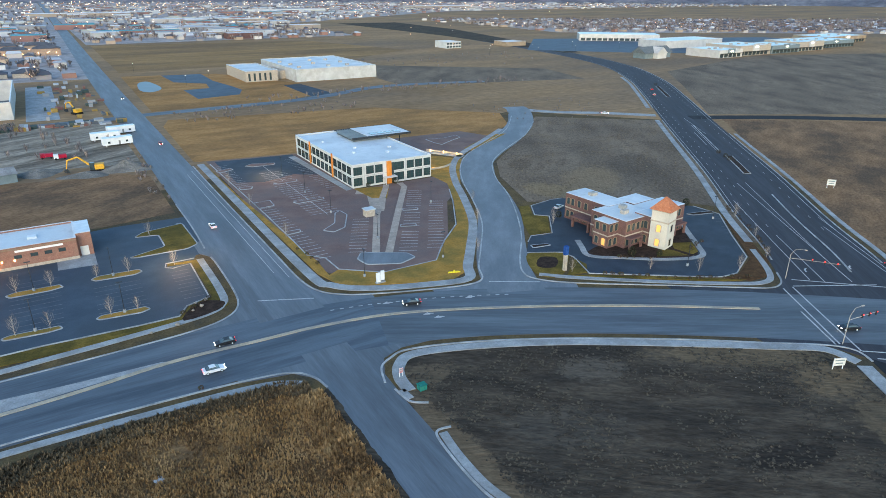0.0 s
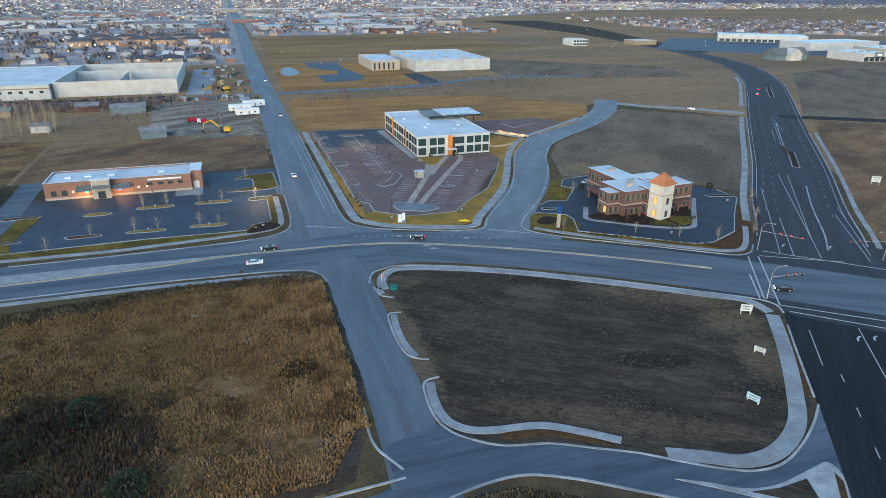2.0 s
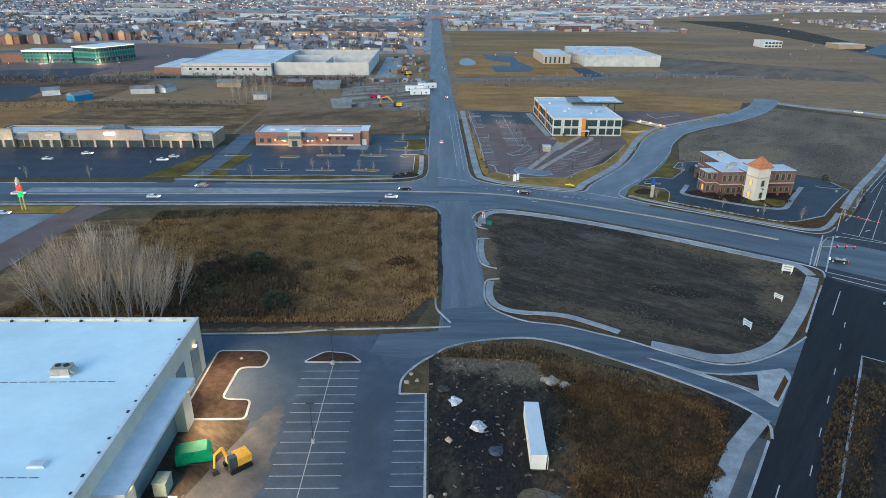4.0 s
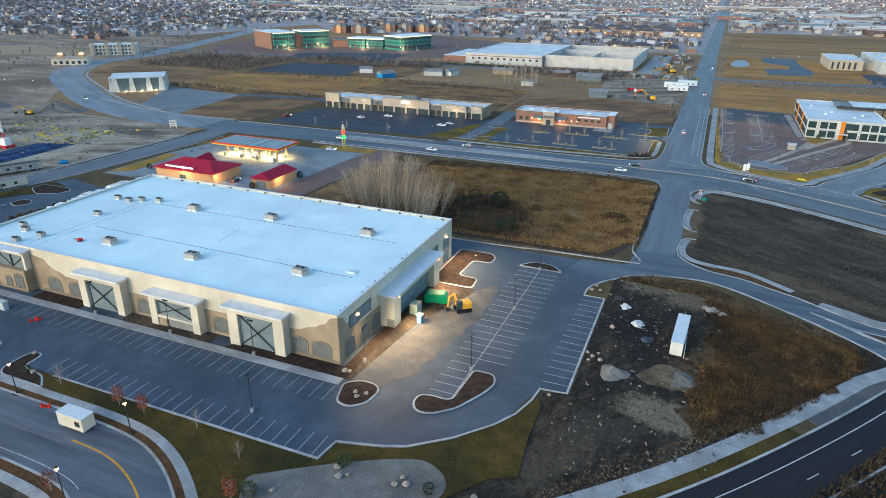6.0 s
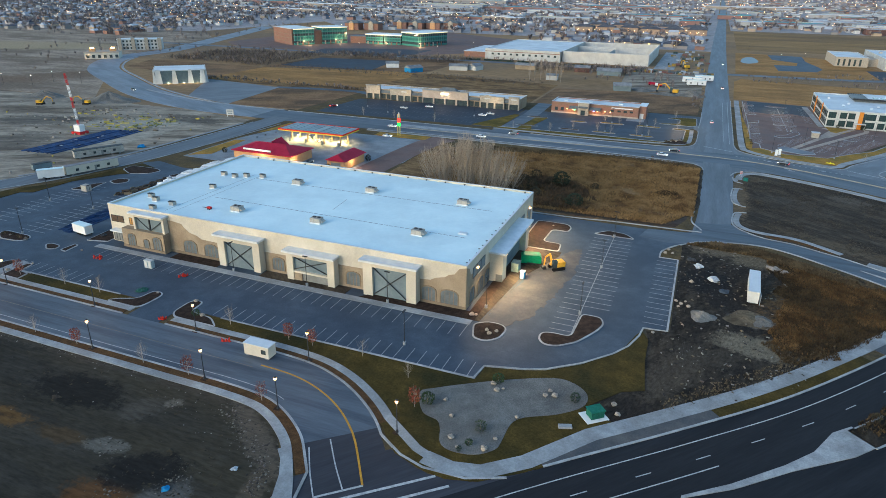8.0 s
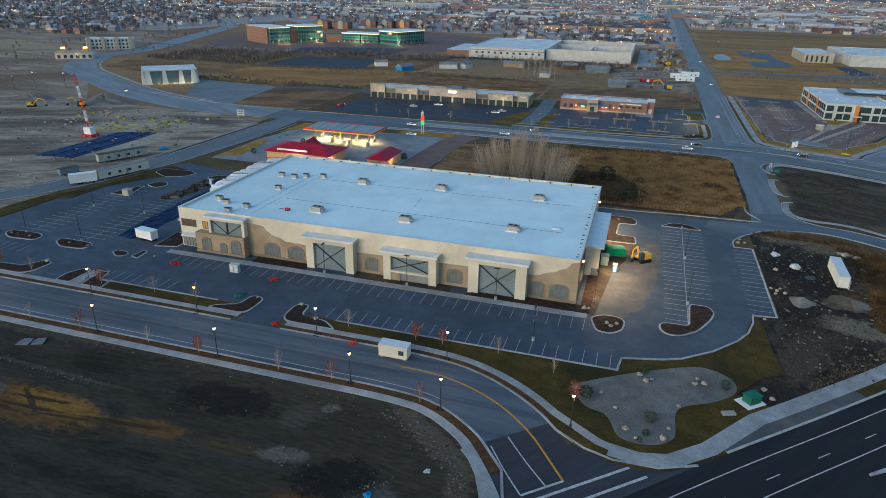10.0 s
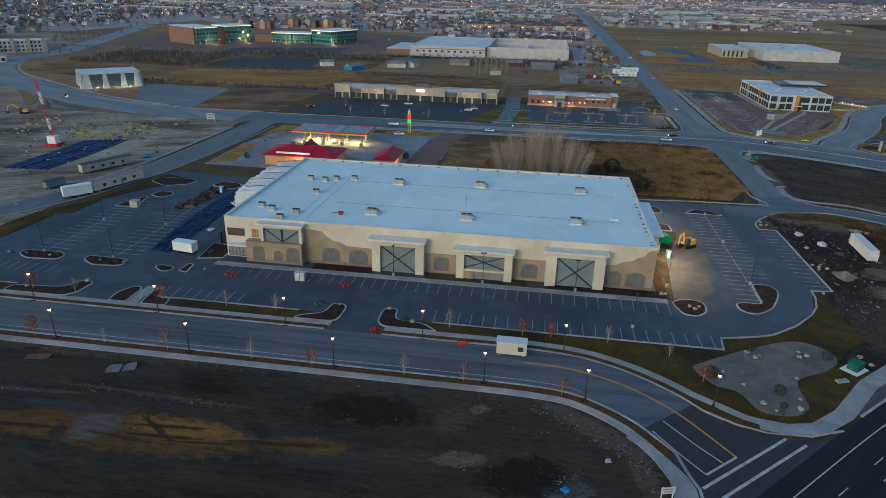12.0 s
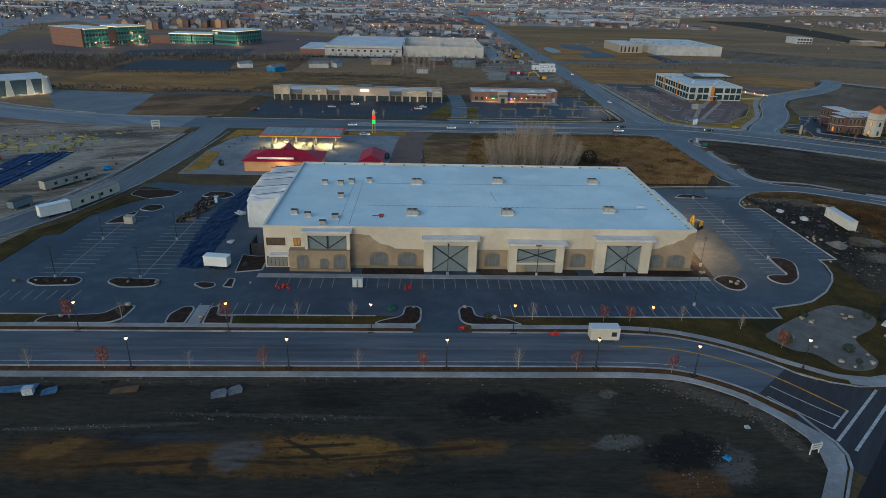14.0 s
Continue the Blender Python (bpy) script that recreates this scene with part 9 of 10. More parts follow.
# dirt patches with a shape of their own
field("verge_25", [(-201, -46), (-199, -32.3), (-191.4, -21.6), (-188, -9.2), (-184.4, 6), (-183, 15), (-168, 10), (-169, 4.6), (-176.1, 1.2), (-178.9, -0.7), (-187.3, -15.5), (-188.2, -31), (-192.5, -32.7), (-193.4, -53.4), (-198, -55)], LAWN, "brownish lawn strip along a street", 0.16)
blue = thing("plastic_sheet", "dark blue plastic ground membrane on a building site", "membrane", (-236, 40, 0))
MEMB = surf("blue_membrane", (0.010, 0.022, 0.060), (0.032, 0.075, 0.18), 4, 0.85, 0.5, spec=0.15, grain=0.3, grain_size=1.0)
for i in range(7):
    x = -248 + 2.6 * i
    part("sheet", Geo().prism([(x, 9 + 0.3 * i), (x + 2.1, 8.6 + 0.3 * i), (x + 3.2, 34), (x + 2.4, 56 + i), (x + 0.4, 56 + i), (x + 1.0, 34)], 0.02, 0.3 + 0.1 * (i % 3)), MEMB, blue)
part("ballast", Geo().box(-243, -242, 30, 31, 0.12, 0.4).box(-241, -240, 36, 37, 0.12, 0.4).box(-239, -238.2, 44, 45, 0.12, 0.4).box(-240, -239, 22, 23, 0.12, 0.4), OFFW, blue)
tarp_rng = random.Random(21)
tarp = Geo()
TW, TL = 9, 26
for i in range(TL + 1):
    yy = -54 + 69 * i / TL
    xa, xb = -147.4 - 3.4 * math.sin(math.pi * i / TL), -141.2 - 1.8 * max(0, (yy + 20) / 33)
    for j in range(TW + 1):
        k = j / TW
        tarp.add([(xa + (xb - xa) * k + tarp_rng.uniform(-0.5, 0.5), yy + tarp_rng.uniform(-0.7, 0.7), 0.10 + (0.55 * tarp_rng.random() ** 2 if 0 < j < TW and 0 < i < TL else 0.0))], [])
tarp_faces = [(i * (TW + 1) + j, i * (TW + 1) + j + 1, (i + 1) * (TW + 1) + j + 1, (i + 1) * (TW + 1) + j) for i in range(TL) for j in range(TW)]
tarp.f = tarp_faces
put("tarpaulin", tarp, surf("blue_tarp", (0.008, 0.018, 0.05), (0.016, 0.045, 0.12), 2, 0.6, 0.6, grain=0.4, grain_size=0.8), "crumpled dark blue tarpaulin spread on the car park", "tarpaulin")

# leaning crane mast
crane = thing("crane", "red and white lattice crane mast leaning on a building site", "crane", (-254, 45, 0))
part("carriage", Geo().box(-257, -251, 42.5, 47.5, 0, 1.2), surf("crane_red", (0.45, 0.03, 0.03), (0.55, 0.05, 0.05), 1), crane)
part("cab", Geo().box(-256, -252, 43.5, 46.5, 1.2, 4.4), WHITE, crane)
p0, p1 = Vector((-254, 45, 4)), Vector((-257.6, 46, 29))
for i in range(9):
    a, b = p0.lerp(p1, i / 9), p0.lerp(p1, (i + 1) / 9)
    g = Geo()
    for ox, oy in ((-0.34, -0.34), (0.34, -0.34), (0.34, 0.34), (-0.34, 0.34)):
        g.tube(a + Vector((ox, oy, 0)), b + Vector((ox, oy, 0)), 0.08, n=4)
    g.tube(a + Vector((-0.36, -0.36, 0)), b + Vector((0.36, -0.36, 0)), 0.06, n=4).tube(a + Vector((0.36, 0.36, 0)), b + Vector((-0.36, 0.36, 0)), 0.06, n=4).tube(a + Vector((-0.36, 0.36, 0)), b + Vector((-0.36, -0.36, 0)), 0.06, n=4)
    part("mast_section", g, WHITE if i % 4 == 1 or i % 4 == 2 else bpy.data.materials["crane_red"], crane)


# signs and traffic signals
def board(x, y, w, h, z, a, label, panel=None):
    o = thing("sign_board", label, "sign", group="white notice boards")
    for s in (-0.4, 0.4):
        part("post", Geo().box(s * w - 0.07, s * w + 0.07, -0.07, 0.07, 0, z + h), WHITE, o)
    part("panel", Geo().box(-w / 2, w / 2, -0.16, -0.075, z, z + h), panel or OFFW, o)
    part("lettering_bars", Geo().box(-w * 0.38, w * 0.38, -0.18, -0.162, z + h * 0.62, z + h * 0.8).box(-w * 0.3, w * 0.3, -0.18, -0.162, z + h * 0.25, z + h * 0.4), GREYP, o)
    o.matrix_basis = pose(x, y, 0.03, 0, 0, a)
    return o


board(132.5, 55, 2.8, 1.8, 0.9, -25, "large white notice board on posts")
board(122, 39, 2.4, 1.1, 0.6, -60, "white notice board near the highway")
board(107.5, 25, 2.6, 1.4, 0.5, -70, "blue-white notice board near the highway", surf("blue_white_panel", (0.3, 0.45, 0.55), (0.45, 0.6, 0.68), 1))
board(-214, 109.5, 4, 3.2, 1.2, 20, "large white hoarding on leaning posts")
board(266, 131, 3.2, 2.4, 1.2, -45, "white notice board beside the highway")
board(-21, -124.5, 2.2, 1.2, 1.0, 15, "small white notice board")
board(51.4, 100.2, 0.9, 1.1, 1.2, 0, "small red and white notice", surf("red_white_panel", (0.5, 0.1, 0.1), (0.7, 0.6, 0.6), 1))
put("utility_box", Geo().box(52.2, 53.8, 93.6, 95, 0.02, 1.1).box(52.1, 53.9, 93.5, 95.1, 1.1, 1.2), surf("utility_green", (0.03, 0.16, 0.13), (0.04, 0.2, 0.16), 1), "dark green utility box in a verge", "utility box")
emblem = thing("lawn_emblem", "white free-standing emblem sign on a lawn", "sign", (68, 143.6, 0))
part("panel", Geo().box(66.8, 68, 143.4, 143.8, 0.5, 3.2).box(68.2, 69.2, 143.4, 143.8, 0.9, 3.6), WHITE, emblem)
part("footing", Geo().box(66.6, 69.4, 143.1, 144.1, 0.1, 0.5), CONC, emblem)
ys = thing("yellow_flower_bed", "low bright yellow planted ornament on a lawn", "ornament", (89, 138.4, 0))
part("ornament", Geo().slab([(-2, 0), (2, 0), (1.2, 0.5), (0.3, 0.45), (0, 0.9), (-0.4, 0.4), (-1.5, 0.5)], (89, 139, 0.12), (0.95, -0.3, 0), (0, 0, 1), 0.4), surf("yellow_bloom", (0.6, 0.5, 0.02), (0.75, 0.62, 0.05), 0.5), ys)
tot = thing("pylon_sign", "slender buff pylon sign with a blue head", "sign", (117, 124, 0))
part("pylon", Geo().box(116.5, 117.5, 123.6, 124.4, 0.1, 5), STONE, tot)
part("head", Geo().box(116.4, 117.6, 123.5, 124.5, 5, 7.6), surf("blue_sign", (0.02, 0.06, 0.2), (0.03, 0.08, 0.28), 1), tot)


def signal(x, y, a, arm, label):
    o = thing("traffic_signal", label, "traffic signal", group="traffic signals at the junction")
    part("pole", Geo().tube((0, 0, 0), (0, 0, 7.2), 0.11, 0.08, 8), UNIT, o)
    part("mast_arm", Geo().tube((0, 0, 6.2), (arm, 0, 6.7), 0.08, 0.05, 8), UNIT, o)
    part("luminaire", Geo().tube((0, 0, 7.2), (1.0, 0, 9), 0.05, 0.04, 6).tube((1.0, 0, 9), (3.2, 0, 9.2), 0.04, 0.04, 6).box(3.0, 3.7, -0.15, 0.15, 9.12, 9.28), UNIT, o)
    for k in (0.45, 0.7, 0.95):
        h = part("signal_head", Geo().box(arm * k - 0.17, arm * k + 0.17, -0.2, 0.12, 6.0, 6.95), STEEL, o)
        part("red_lamp", Geo().tube((arm * k, -0.26, 6.85), (arm * k, -0.3, 6.85), 0.14, n=8), TAIL, h)
    o.matrix_basis = pose(x, y, 0.1, 0, 0, a)
    return o


signal(143.8, 60, -10, 9, "steel signal mast with three heads over the crossing")
signal(166.5, 88, -60, 12, "steel signal mast with three heads over the crossing")
signal(196, 70, 172, 13, "steel signal mast with three heads over the crossing")
signal(176, 33, 110, 11, "steel signal mast with three heads over the crossing")

# building material on the west car park
pile = Geo()
pile_rng = random.Random(91)
for i in range(170):
    k = pile_rng.random()
    x, y = -157.4 + 3.2 * k + pile_rng.gauss(0, 1.1), -20 + 25 * k + pile_rng.gauss(0, 1.2)
    pile.prism(rotbox(x, y, pile_rng.uniform(0.8, 3.4), pile_rng.uniform(0.12, 0.4), pile_rng.uniform(30, 110)), 0.05, pile_rng.uniform(0.2, 1.0))
put("rebar_pile", pile, island("pile_shades", [(0.05, 0.045, 0.04), (0.12, 0.08, 0.05), (0.03, 0.03, 0.035), (0.20, 0.16, 0.11)]), "long pile of dark steel and timber on asphalt", "building materials", "stuff")
put("waste_bin", Geo().box(-173.8, -171.2, -22.8, -20.6, 0.1, 2.2).box(-173.9, -171.1, -22.9, -20.5, 2.2, 2.35), UNIT, "square beige waste bin on a car-park island", "bin")

# small leftovers in the muddy yard
JUNKW = surf("white_sheeting", (0.36, 0.40, 0.44), (0.52, 0.55, 0.58), 0.6, 0.7, 0.5, grain=0.4, grain_size=0.4)
for x, y, r, s, m, lab in ((42, -11.5, 2.2, 1.3, JUNKW, "crumpled white plastic over a pallet stack"), (38, -3.5, 1.9, 1.0, JUNKW, "crumpled pale plastic over building material"), (44.5, -17.4, 1.8, 0.6, BLUEA, "dark blue plastic bundle on mud"), (36.5, -14.6, 1.0, 0.7, ROCK, "pile of pale blocks"), (57.4, 3.2, 2.4, 0.8, ROCK, "pile of pale rubble stones"), (60, 2, 1.6, 0.6, ROCK, "pile of pale rubble stones"), (36, 0.5, 1.6, 0.9, STEEL, "dark pile of pipes and scrap"), (-91.5, -75.4, 1.8, 0.7, surf("green_net", (0.03, 0.09, 0.07), (0.05, 0.13, 0.1), 0.5), "tangled green netting on asphalt"), (-36, -125.6, 0.9, 0.5, BLUEP, "blue plastic and timber scrap on dirt"), (-29, -118, 0.8, 0.4, JUNKW, "white scrap on dirt"), (3.4, 94, 1.2, 0.3, JUNKW, "white plastic sheet caught in weeds"), (-20, 104, 0.9, 0.3, JUNKW, "white plastic scrap caught in weeds"), (-205, 36, 2.6, 1.4, BLUEP, "blue tarpaulin heap by a street"), (-138.4, -36.6, 1.6, 1, JUNKW, "white wrapped pallet by a store"), (-142, -13, 2.2, 1.4, JUNKW, "white wrapped crate by a store"), (-130.5, -52, 1.4, 0.8, STEEL, "dark stack of pallets by a store")):
    put("wrapped_load", Geo().ball((0, 0, s * 0.3), r * 0.7, 10, s / r * 0.75, 0.7, rng), m, lab, "debris", group="building debris").matrix_basis = pose(x, y, 0.05, 0, 0, rng.uniform(0, 90))
MARK = surf("red_marker_paint", (0.5, 0.03, 0.02), (0.6, 0.06, 0.04), 0.5)
for x, y, r in ((-118, -64.6, 2.0), (-88, -64.8, 1.9), (-56, -86.8, 1.2), (-76, -84.6, 1.0)):
    heap_of_cones = thing("red_marker", "scatter of bright red marker cones on asphalt", "marker", (x, y, 0), "red markers")
    for i in range(9):
        a, d = rng.uniform(0, 6.28), r * rng.random()
        px, py = x + d * math.cos(a), y + 0.6 * d * math.sin(a)
        part("cone", Geo().box(px - 0.26, px + 0.26, py - 0.26, py + 0.26, 0.09, 0.15).tube((px, py, 0.15), (px + rng.uniform(-0.3, 0.3), py + rng.uniform(-0.3, 0.3), 0.72), 0.21, 0.05, 8), MARK, heap_of_cones)
pad = thing("utility_shed", "small dark green utility shed on a white pad", "shed", (22.2, -82, 0))
part("pad", Geo().prism(rotbox(22.2, -82, 4.4, 3.4, 40), 0.05, 0.28), WHITE, pad)
part("wall", Geo().prism(rotbox(22.4, -81.8, 2.6, 2, 40), 0.28, 1.7), surf("shed_green", (0.02, 0.10, 0.07), (0.03, 0.14, 0.1), 1), pad)
part("roof", Geo().prism(rotbox(22.4, -81.8, 2.9, 2.3, 40), 1.7, 1.85), surf("shed_roof_green", (0.02, 0.13, 0.09), (0.03, 0.17, 0.12), 1), pad)
put("pale_bench", Geo().prism(rotbox(18, -87, 2.4, 1.0, 20), 0.1, 0.5), CONC, "pale concrete slab bench on a lawn", "bench")
porch = thing("office_shelter", "small tan kiosk on the office plaza", "kiosk", (89, 196, 0))
part("cabin", Geo().box(87.6, 91, 194.6, 197.4, 0.1, 2.6), STONE, porch)
part("roof", Geo().box(87.3, 91.3, 194.3, 197.7, 2.6, 2.85), ROOFP, porch)

# restaurant apron and car-park lights
structure("apron_1", Geo().prism([(-7, 198), (3, 197), (3, 206.9), (-0.9, 206.9), (-0.9, 205.1), (-7, 205.1)], -0.2, 0.1), CONC, "pale concrete service apron")
for x, y in ((23, 185.5), (75, 268)):
    lamp_at("car_park_light", (x, y, 6), 1500, (1.0, 0.62, 0.28), 0.4)
lamp_at("courtyard_light", (141, 240.5, 2.2), 700, (1.0, 0.66, 0.3), 0.4)
walkway("footpath_28", [(151.6, 274), (154.6, 268.6), (159.4, 261), (165.4, 251.6)], 3.4, "pale warm-lit walk beside an added low wall", 0)
# low wall is added; bollards stand for the unseen source lighting the walk
low_wall = thing("garden_wall", "added low buff wall with bollard lamps that light a walk", "wall", (160, 264, 0))
part("wall", Geo().ribbon([(156.2, 271.4), (161.6, 262.6), (166.8, 254.4)], [(156.7, 271.7), (162.1, 262.9), (167.3, 254.7)], 0, 0.7), STONE, low_wall)
part("coping", Geo().ribbon([(156.1, 271.3), (161.5, 262.5), (166.7, 254.3)], [(156.8, 271.8), (162.2, 263.0), (167.4, 254.8)], 0.7, 0.8), STONE, low_wall)
for x, y in ((157.4, 268.6), (161.2, 262.4), (165, 256.2)):
    part("lamp", Geo().tube((x - 0.4, y - 0.3, 0), (x - 0.4, y - 0.3, 1.0), 0.09, n=8).ball((x - 0.4, y - 0.3, 1.1), 0.16, 8), LAMPW, low_wall, "glowing bollard lamp")
    lamp_at("wall_wash_light", (x - 1.0, y - 0.6, 1.6), 200, (1.0, 0.56, 0.18), 0.3)
planter("island_61", [(168.3, 293.5), (178.2, 291.1), (188.6, 294.3), (187.4, 288.1), (177.8, 283.1), (169.6, 278.0), (168.3, 283.9)], BROWNA, "pale kerbed car-park island", 1.0)

# broken rubble and clods on the dirt beside the footpath
rubble = Geo()
rub_rng = random.Random(91)
for a, b, n, sp in (((-42, -104.8), (-25.6, -114.6), 520, 1.3), ((-25.6, -114.6), (-22.8, -123), 240, 0.9), ((-37, -121), (-33.6, -129.5), 240, 1.5), ((-46, -127), (-40, -133), 110, 2.6), ((-170, -103), (-60, -103), 260, 0.8), ((-53, -121.6), (-50, -122.4), 60, 1.6), ((-51, -107.6), (-49.4, -109.4), 60, 0.9)):
    for i in range(n):
        k = rub_rng.random()
        x, y = a[0] + (b[0] - a[0]) * k + rub_rng.gauss(0, sp), a[1] + (b[1] - a[1]) * k + rub_rng.gauss(0, sp)
        if y > -102.2 and x < -45 or x > -20.6:
            continue
        rubble.ball((x, y, 0.03), 0.06 + 0.22 * rub_rng.random() ** 3, 5, 0.5, 0.5, rub_rng)
put("broken_rubble", rubble, island("rubble_shades", [(0.060, 0.050, 0.039), (0.105, 0.088, 0.068), (0.17, 0.150, 0.125), (0.036, 0.031, 0.025)]), "clods and broken rubble on churned dirt", "rubble", "stuff")

SLATE = surf("dusty_slate_grey", (0.13, 0.145, 0.17), (0.19, 0.205, 0.235), 0.8, 0.8, 0.3)
DULLB = surf("dull_blue_sheet", (0.05, 0.12, 0.21), (0.08, 0.17, 0.28), 1.0, 0.6, 0.4)
PLANK = surf("weathered_brown_board", (0.10, 0.066, 0.042), (0.15, 0.10, 0.062), 0.6, 0.9, 0.3)
for x, y, w, d, h, a, m, lab in ((-121.3, -108.6, 2.5, 2.0, 0.4, 16, SLATE, "grey slab lying tilted on dirt"), (-118.7, -107.6, 2.4, 1.9, 0.4, 28, SLATE, "grey slab lying tilted on dirt"), (-157.6, -107.2, 7.0, 1.7, 0.35, 4, DULLB, "long blue plastic sheets stacked on dirt"), (-151.4, -107.8, 2.4, 1.7, 0.3, 20, DULLB, "blue plastic sheet on dirt"), (-154.6, -108.3, 1.7, 1.3, 1.3, 12, JUNKW, "white box beside plastic sheets"), (-138.4, -107.4, 4.6, 1.5, 0.25, 10, PLANK, "brown boards stacked on dirt")):
    load = thing("stacked_sheet", lab, "debris", group="debris on the dirt field")
    for k in range(3 if h < 1 else 1):
        part("sheet", Geo().prism(rotbox(0.25 * k, 0.12 * k, w - 0.3 * k, d - 0.1 * k, 3 * k), h * k / 3 if h < 1 else 0, h * (k + 1) / 3 if h < 1 else h), m, load)
    load.matrix_basis = pose(x, y, 0.03, 0, 0, a)

# litter of the muddy yard
litter = Geo()
lit_rng = random.Random(77)
for i in range(420):
    x, y = lit_rng.uniform(31, 62), lit_rng.uniform(-70, 14)
    if y < -44 and x < 29 - (y + 44) * 0.05 or y < -96 + x * 0.62:
        continue
    w, d, a = lit_rng.uniform(0.15, 0.9), lit_rng.uniform(0.1, 0.35), lit_rng.uniform(0, 180)
    litter.prism(rotbox(x, y, w, d, a), 0.02, lit_rng.uniform(0.08, 0.3))
put("yard_litter", litter, island("litter_shades", [(0.22, 0.19, 0.15), (0.05, 0.042, 0.035), (0.24, 0.22, 0.19), (0.10, 0.085, 0.065), (0.03, 0.027, 0.025), (0.15, 0.12, 0.08)]), "scraps of timber, clods and rubble in mud", "rubble", "stuff")
# loose pale stones on the dirt fields
stones = Geo()
for a, b, n, sp in (((-128, -114.4), (-95, -116), 130, 0.9), ((-156, -118.4), (-130, -117.2), 120, 0.35), ((-165, -103.2), (-60, -103.6), 110, 0.8), ((-60, -104), (-34, -113), 40, 2.4), ((-110, -112), (-40, -128), 24, 7), ((35, -10), (47, -42), 90, 4), ((36, 4), (56, 8), 60, 4), ((33, -44), (44, -66), 60, 3), ((112, 66), (132, 52), 40, 3)):
    for i in range(n):
        k = rng.random()
        x, y = a[0] + (b[0] - a[0]) * k + rng.gauss(0, sp), a[1] + (b[1] - a[1]) * k + rng.gauss(0, sp)
        stones.ball((x, y, 0.06), rng.uniform(0.05, 0.14), 5, 0.6, 0.4, rng)
put("loose_stones", stones, island("stone_shades", [(0.22, 0.20, 0.17), (0.14, 0.125, 0.105), (0.36, 0.33, 0.29), (0.08, 0.07, 0.06)]), "scattered pale stones on bare dirt", "stones", "stuff")
big_cone = copy_thing(spruce, pose(-13.6, 55.6, 0.03) @ Matrix.Diagonal((2.6, 2.6, 2.2, 1)))
tagged(big_cone, "large dark evergreen among weeds")
tagged(copy_thing(spruce, pose(-4.6, 34.4, 0.03, 0, 0, 50) @ Matrix.Diagonal((2.4, 2.4, 1.7, 1))), "large dark evergreen bush among weeds")
for x, y, c in ((-5.8, 348, 0), (-0.5, 343, 1)):
    o = thing("red_truck", "small red and white work truck on a gravel yard", "truck", (x, y, 0), "work trucks")
    part("cab", Geo().box(x - 2.6, x - 0.6, y - 1.1, y + 1.1, 0.6, 2.6), WHITE if c else REDR, o)
    part("bed", Geo().box(x - 0.5, x + 2.8, y - 1.2, y + 1.2, 0.8, 2.4), REDR, o)
    for wx in (x - 1.8, x + 1.8):
        part("wheel", Geo().tube((wx, y - 1.2, 0.5), (wx, y + 1.2, 0.5), 0.5, n=10), RUBBER, o)
# ---- the town towards the horizon ----
nr = np.random.RandomState(7)
# town ground and tree tones are lightened to stand for distance haze
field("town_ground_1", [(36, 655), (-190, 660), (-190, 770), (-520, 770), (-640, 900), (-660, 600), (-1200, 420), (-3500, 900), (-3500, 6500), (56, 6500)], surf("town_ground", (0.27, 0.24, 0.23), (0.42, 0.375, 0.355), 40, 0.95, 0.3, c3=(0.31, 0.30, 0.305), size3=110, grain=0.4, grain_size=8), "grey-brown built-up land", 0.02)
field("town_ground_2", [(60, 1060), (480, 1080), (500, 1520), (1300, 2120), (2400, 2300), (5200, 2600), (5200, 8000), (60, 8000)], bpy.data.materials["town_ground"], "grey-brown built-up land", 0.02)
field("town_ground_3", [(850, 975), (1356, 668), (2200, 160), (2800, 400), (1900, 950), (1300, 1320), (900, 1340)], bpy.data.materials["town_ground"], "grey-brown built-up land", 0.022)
field("field_17", [(610, 1470), (755, 1457), (730, 1150), (600, 640), (575, 640), (610, 1000)], MUD, "dark ploughed field", 0.025)


def in_town(x, y):
    if 26 < x < 66 or abs(x - 42) < 20:
        return 0
    if x < 36:
        if x > -190:
            return y > 665
        if x > -530:
            return y > 775
        if x > -700:
            return y > 950
        return y > 480
    if x < 480:
        return y > 1065
    if 860 < x < 2800 and 1476 < y + 0.6 * x < 2080:
        return 2
    return y > 1500 + (x - 480) * 0.75 if x < 1300 else y > 2150


def collect_town():
    spots = []
    y, row = 140.0, 0
    while y < 4700:
        row += 1
        step = 26 + max(0, y - 440) * 0.011
        x = -2600.0
        while x < 3600:
            jx, jy = x + nr.uniform(-4, 4), y + nr.uniform(-3, 3)
            z = in_town(jx, jy)
            if z and nr.rand() < (0.95 if z == 2 else 0.72) and abs(jx / 0.9) < jy * 1.6 + 900:
                spots.append((jx, jy, z))
            x += step * (0.72 if z == 2 else 0.9)
        y += step * (0.8 if row % 2 else 1.35)
    return spots


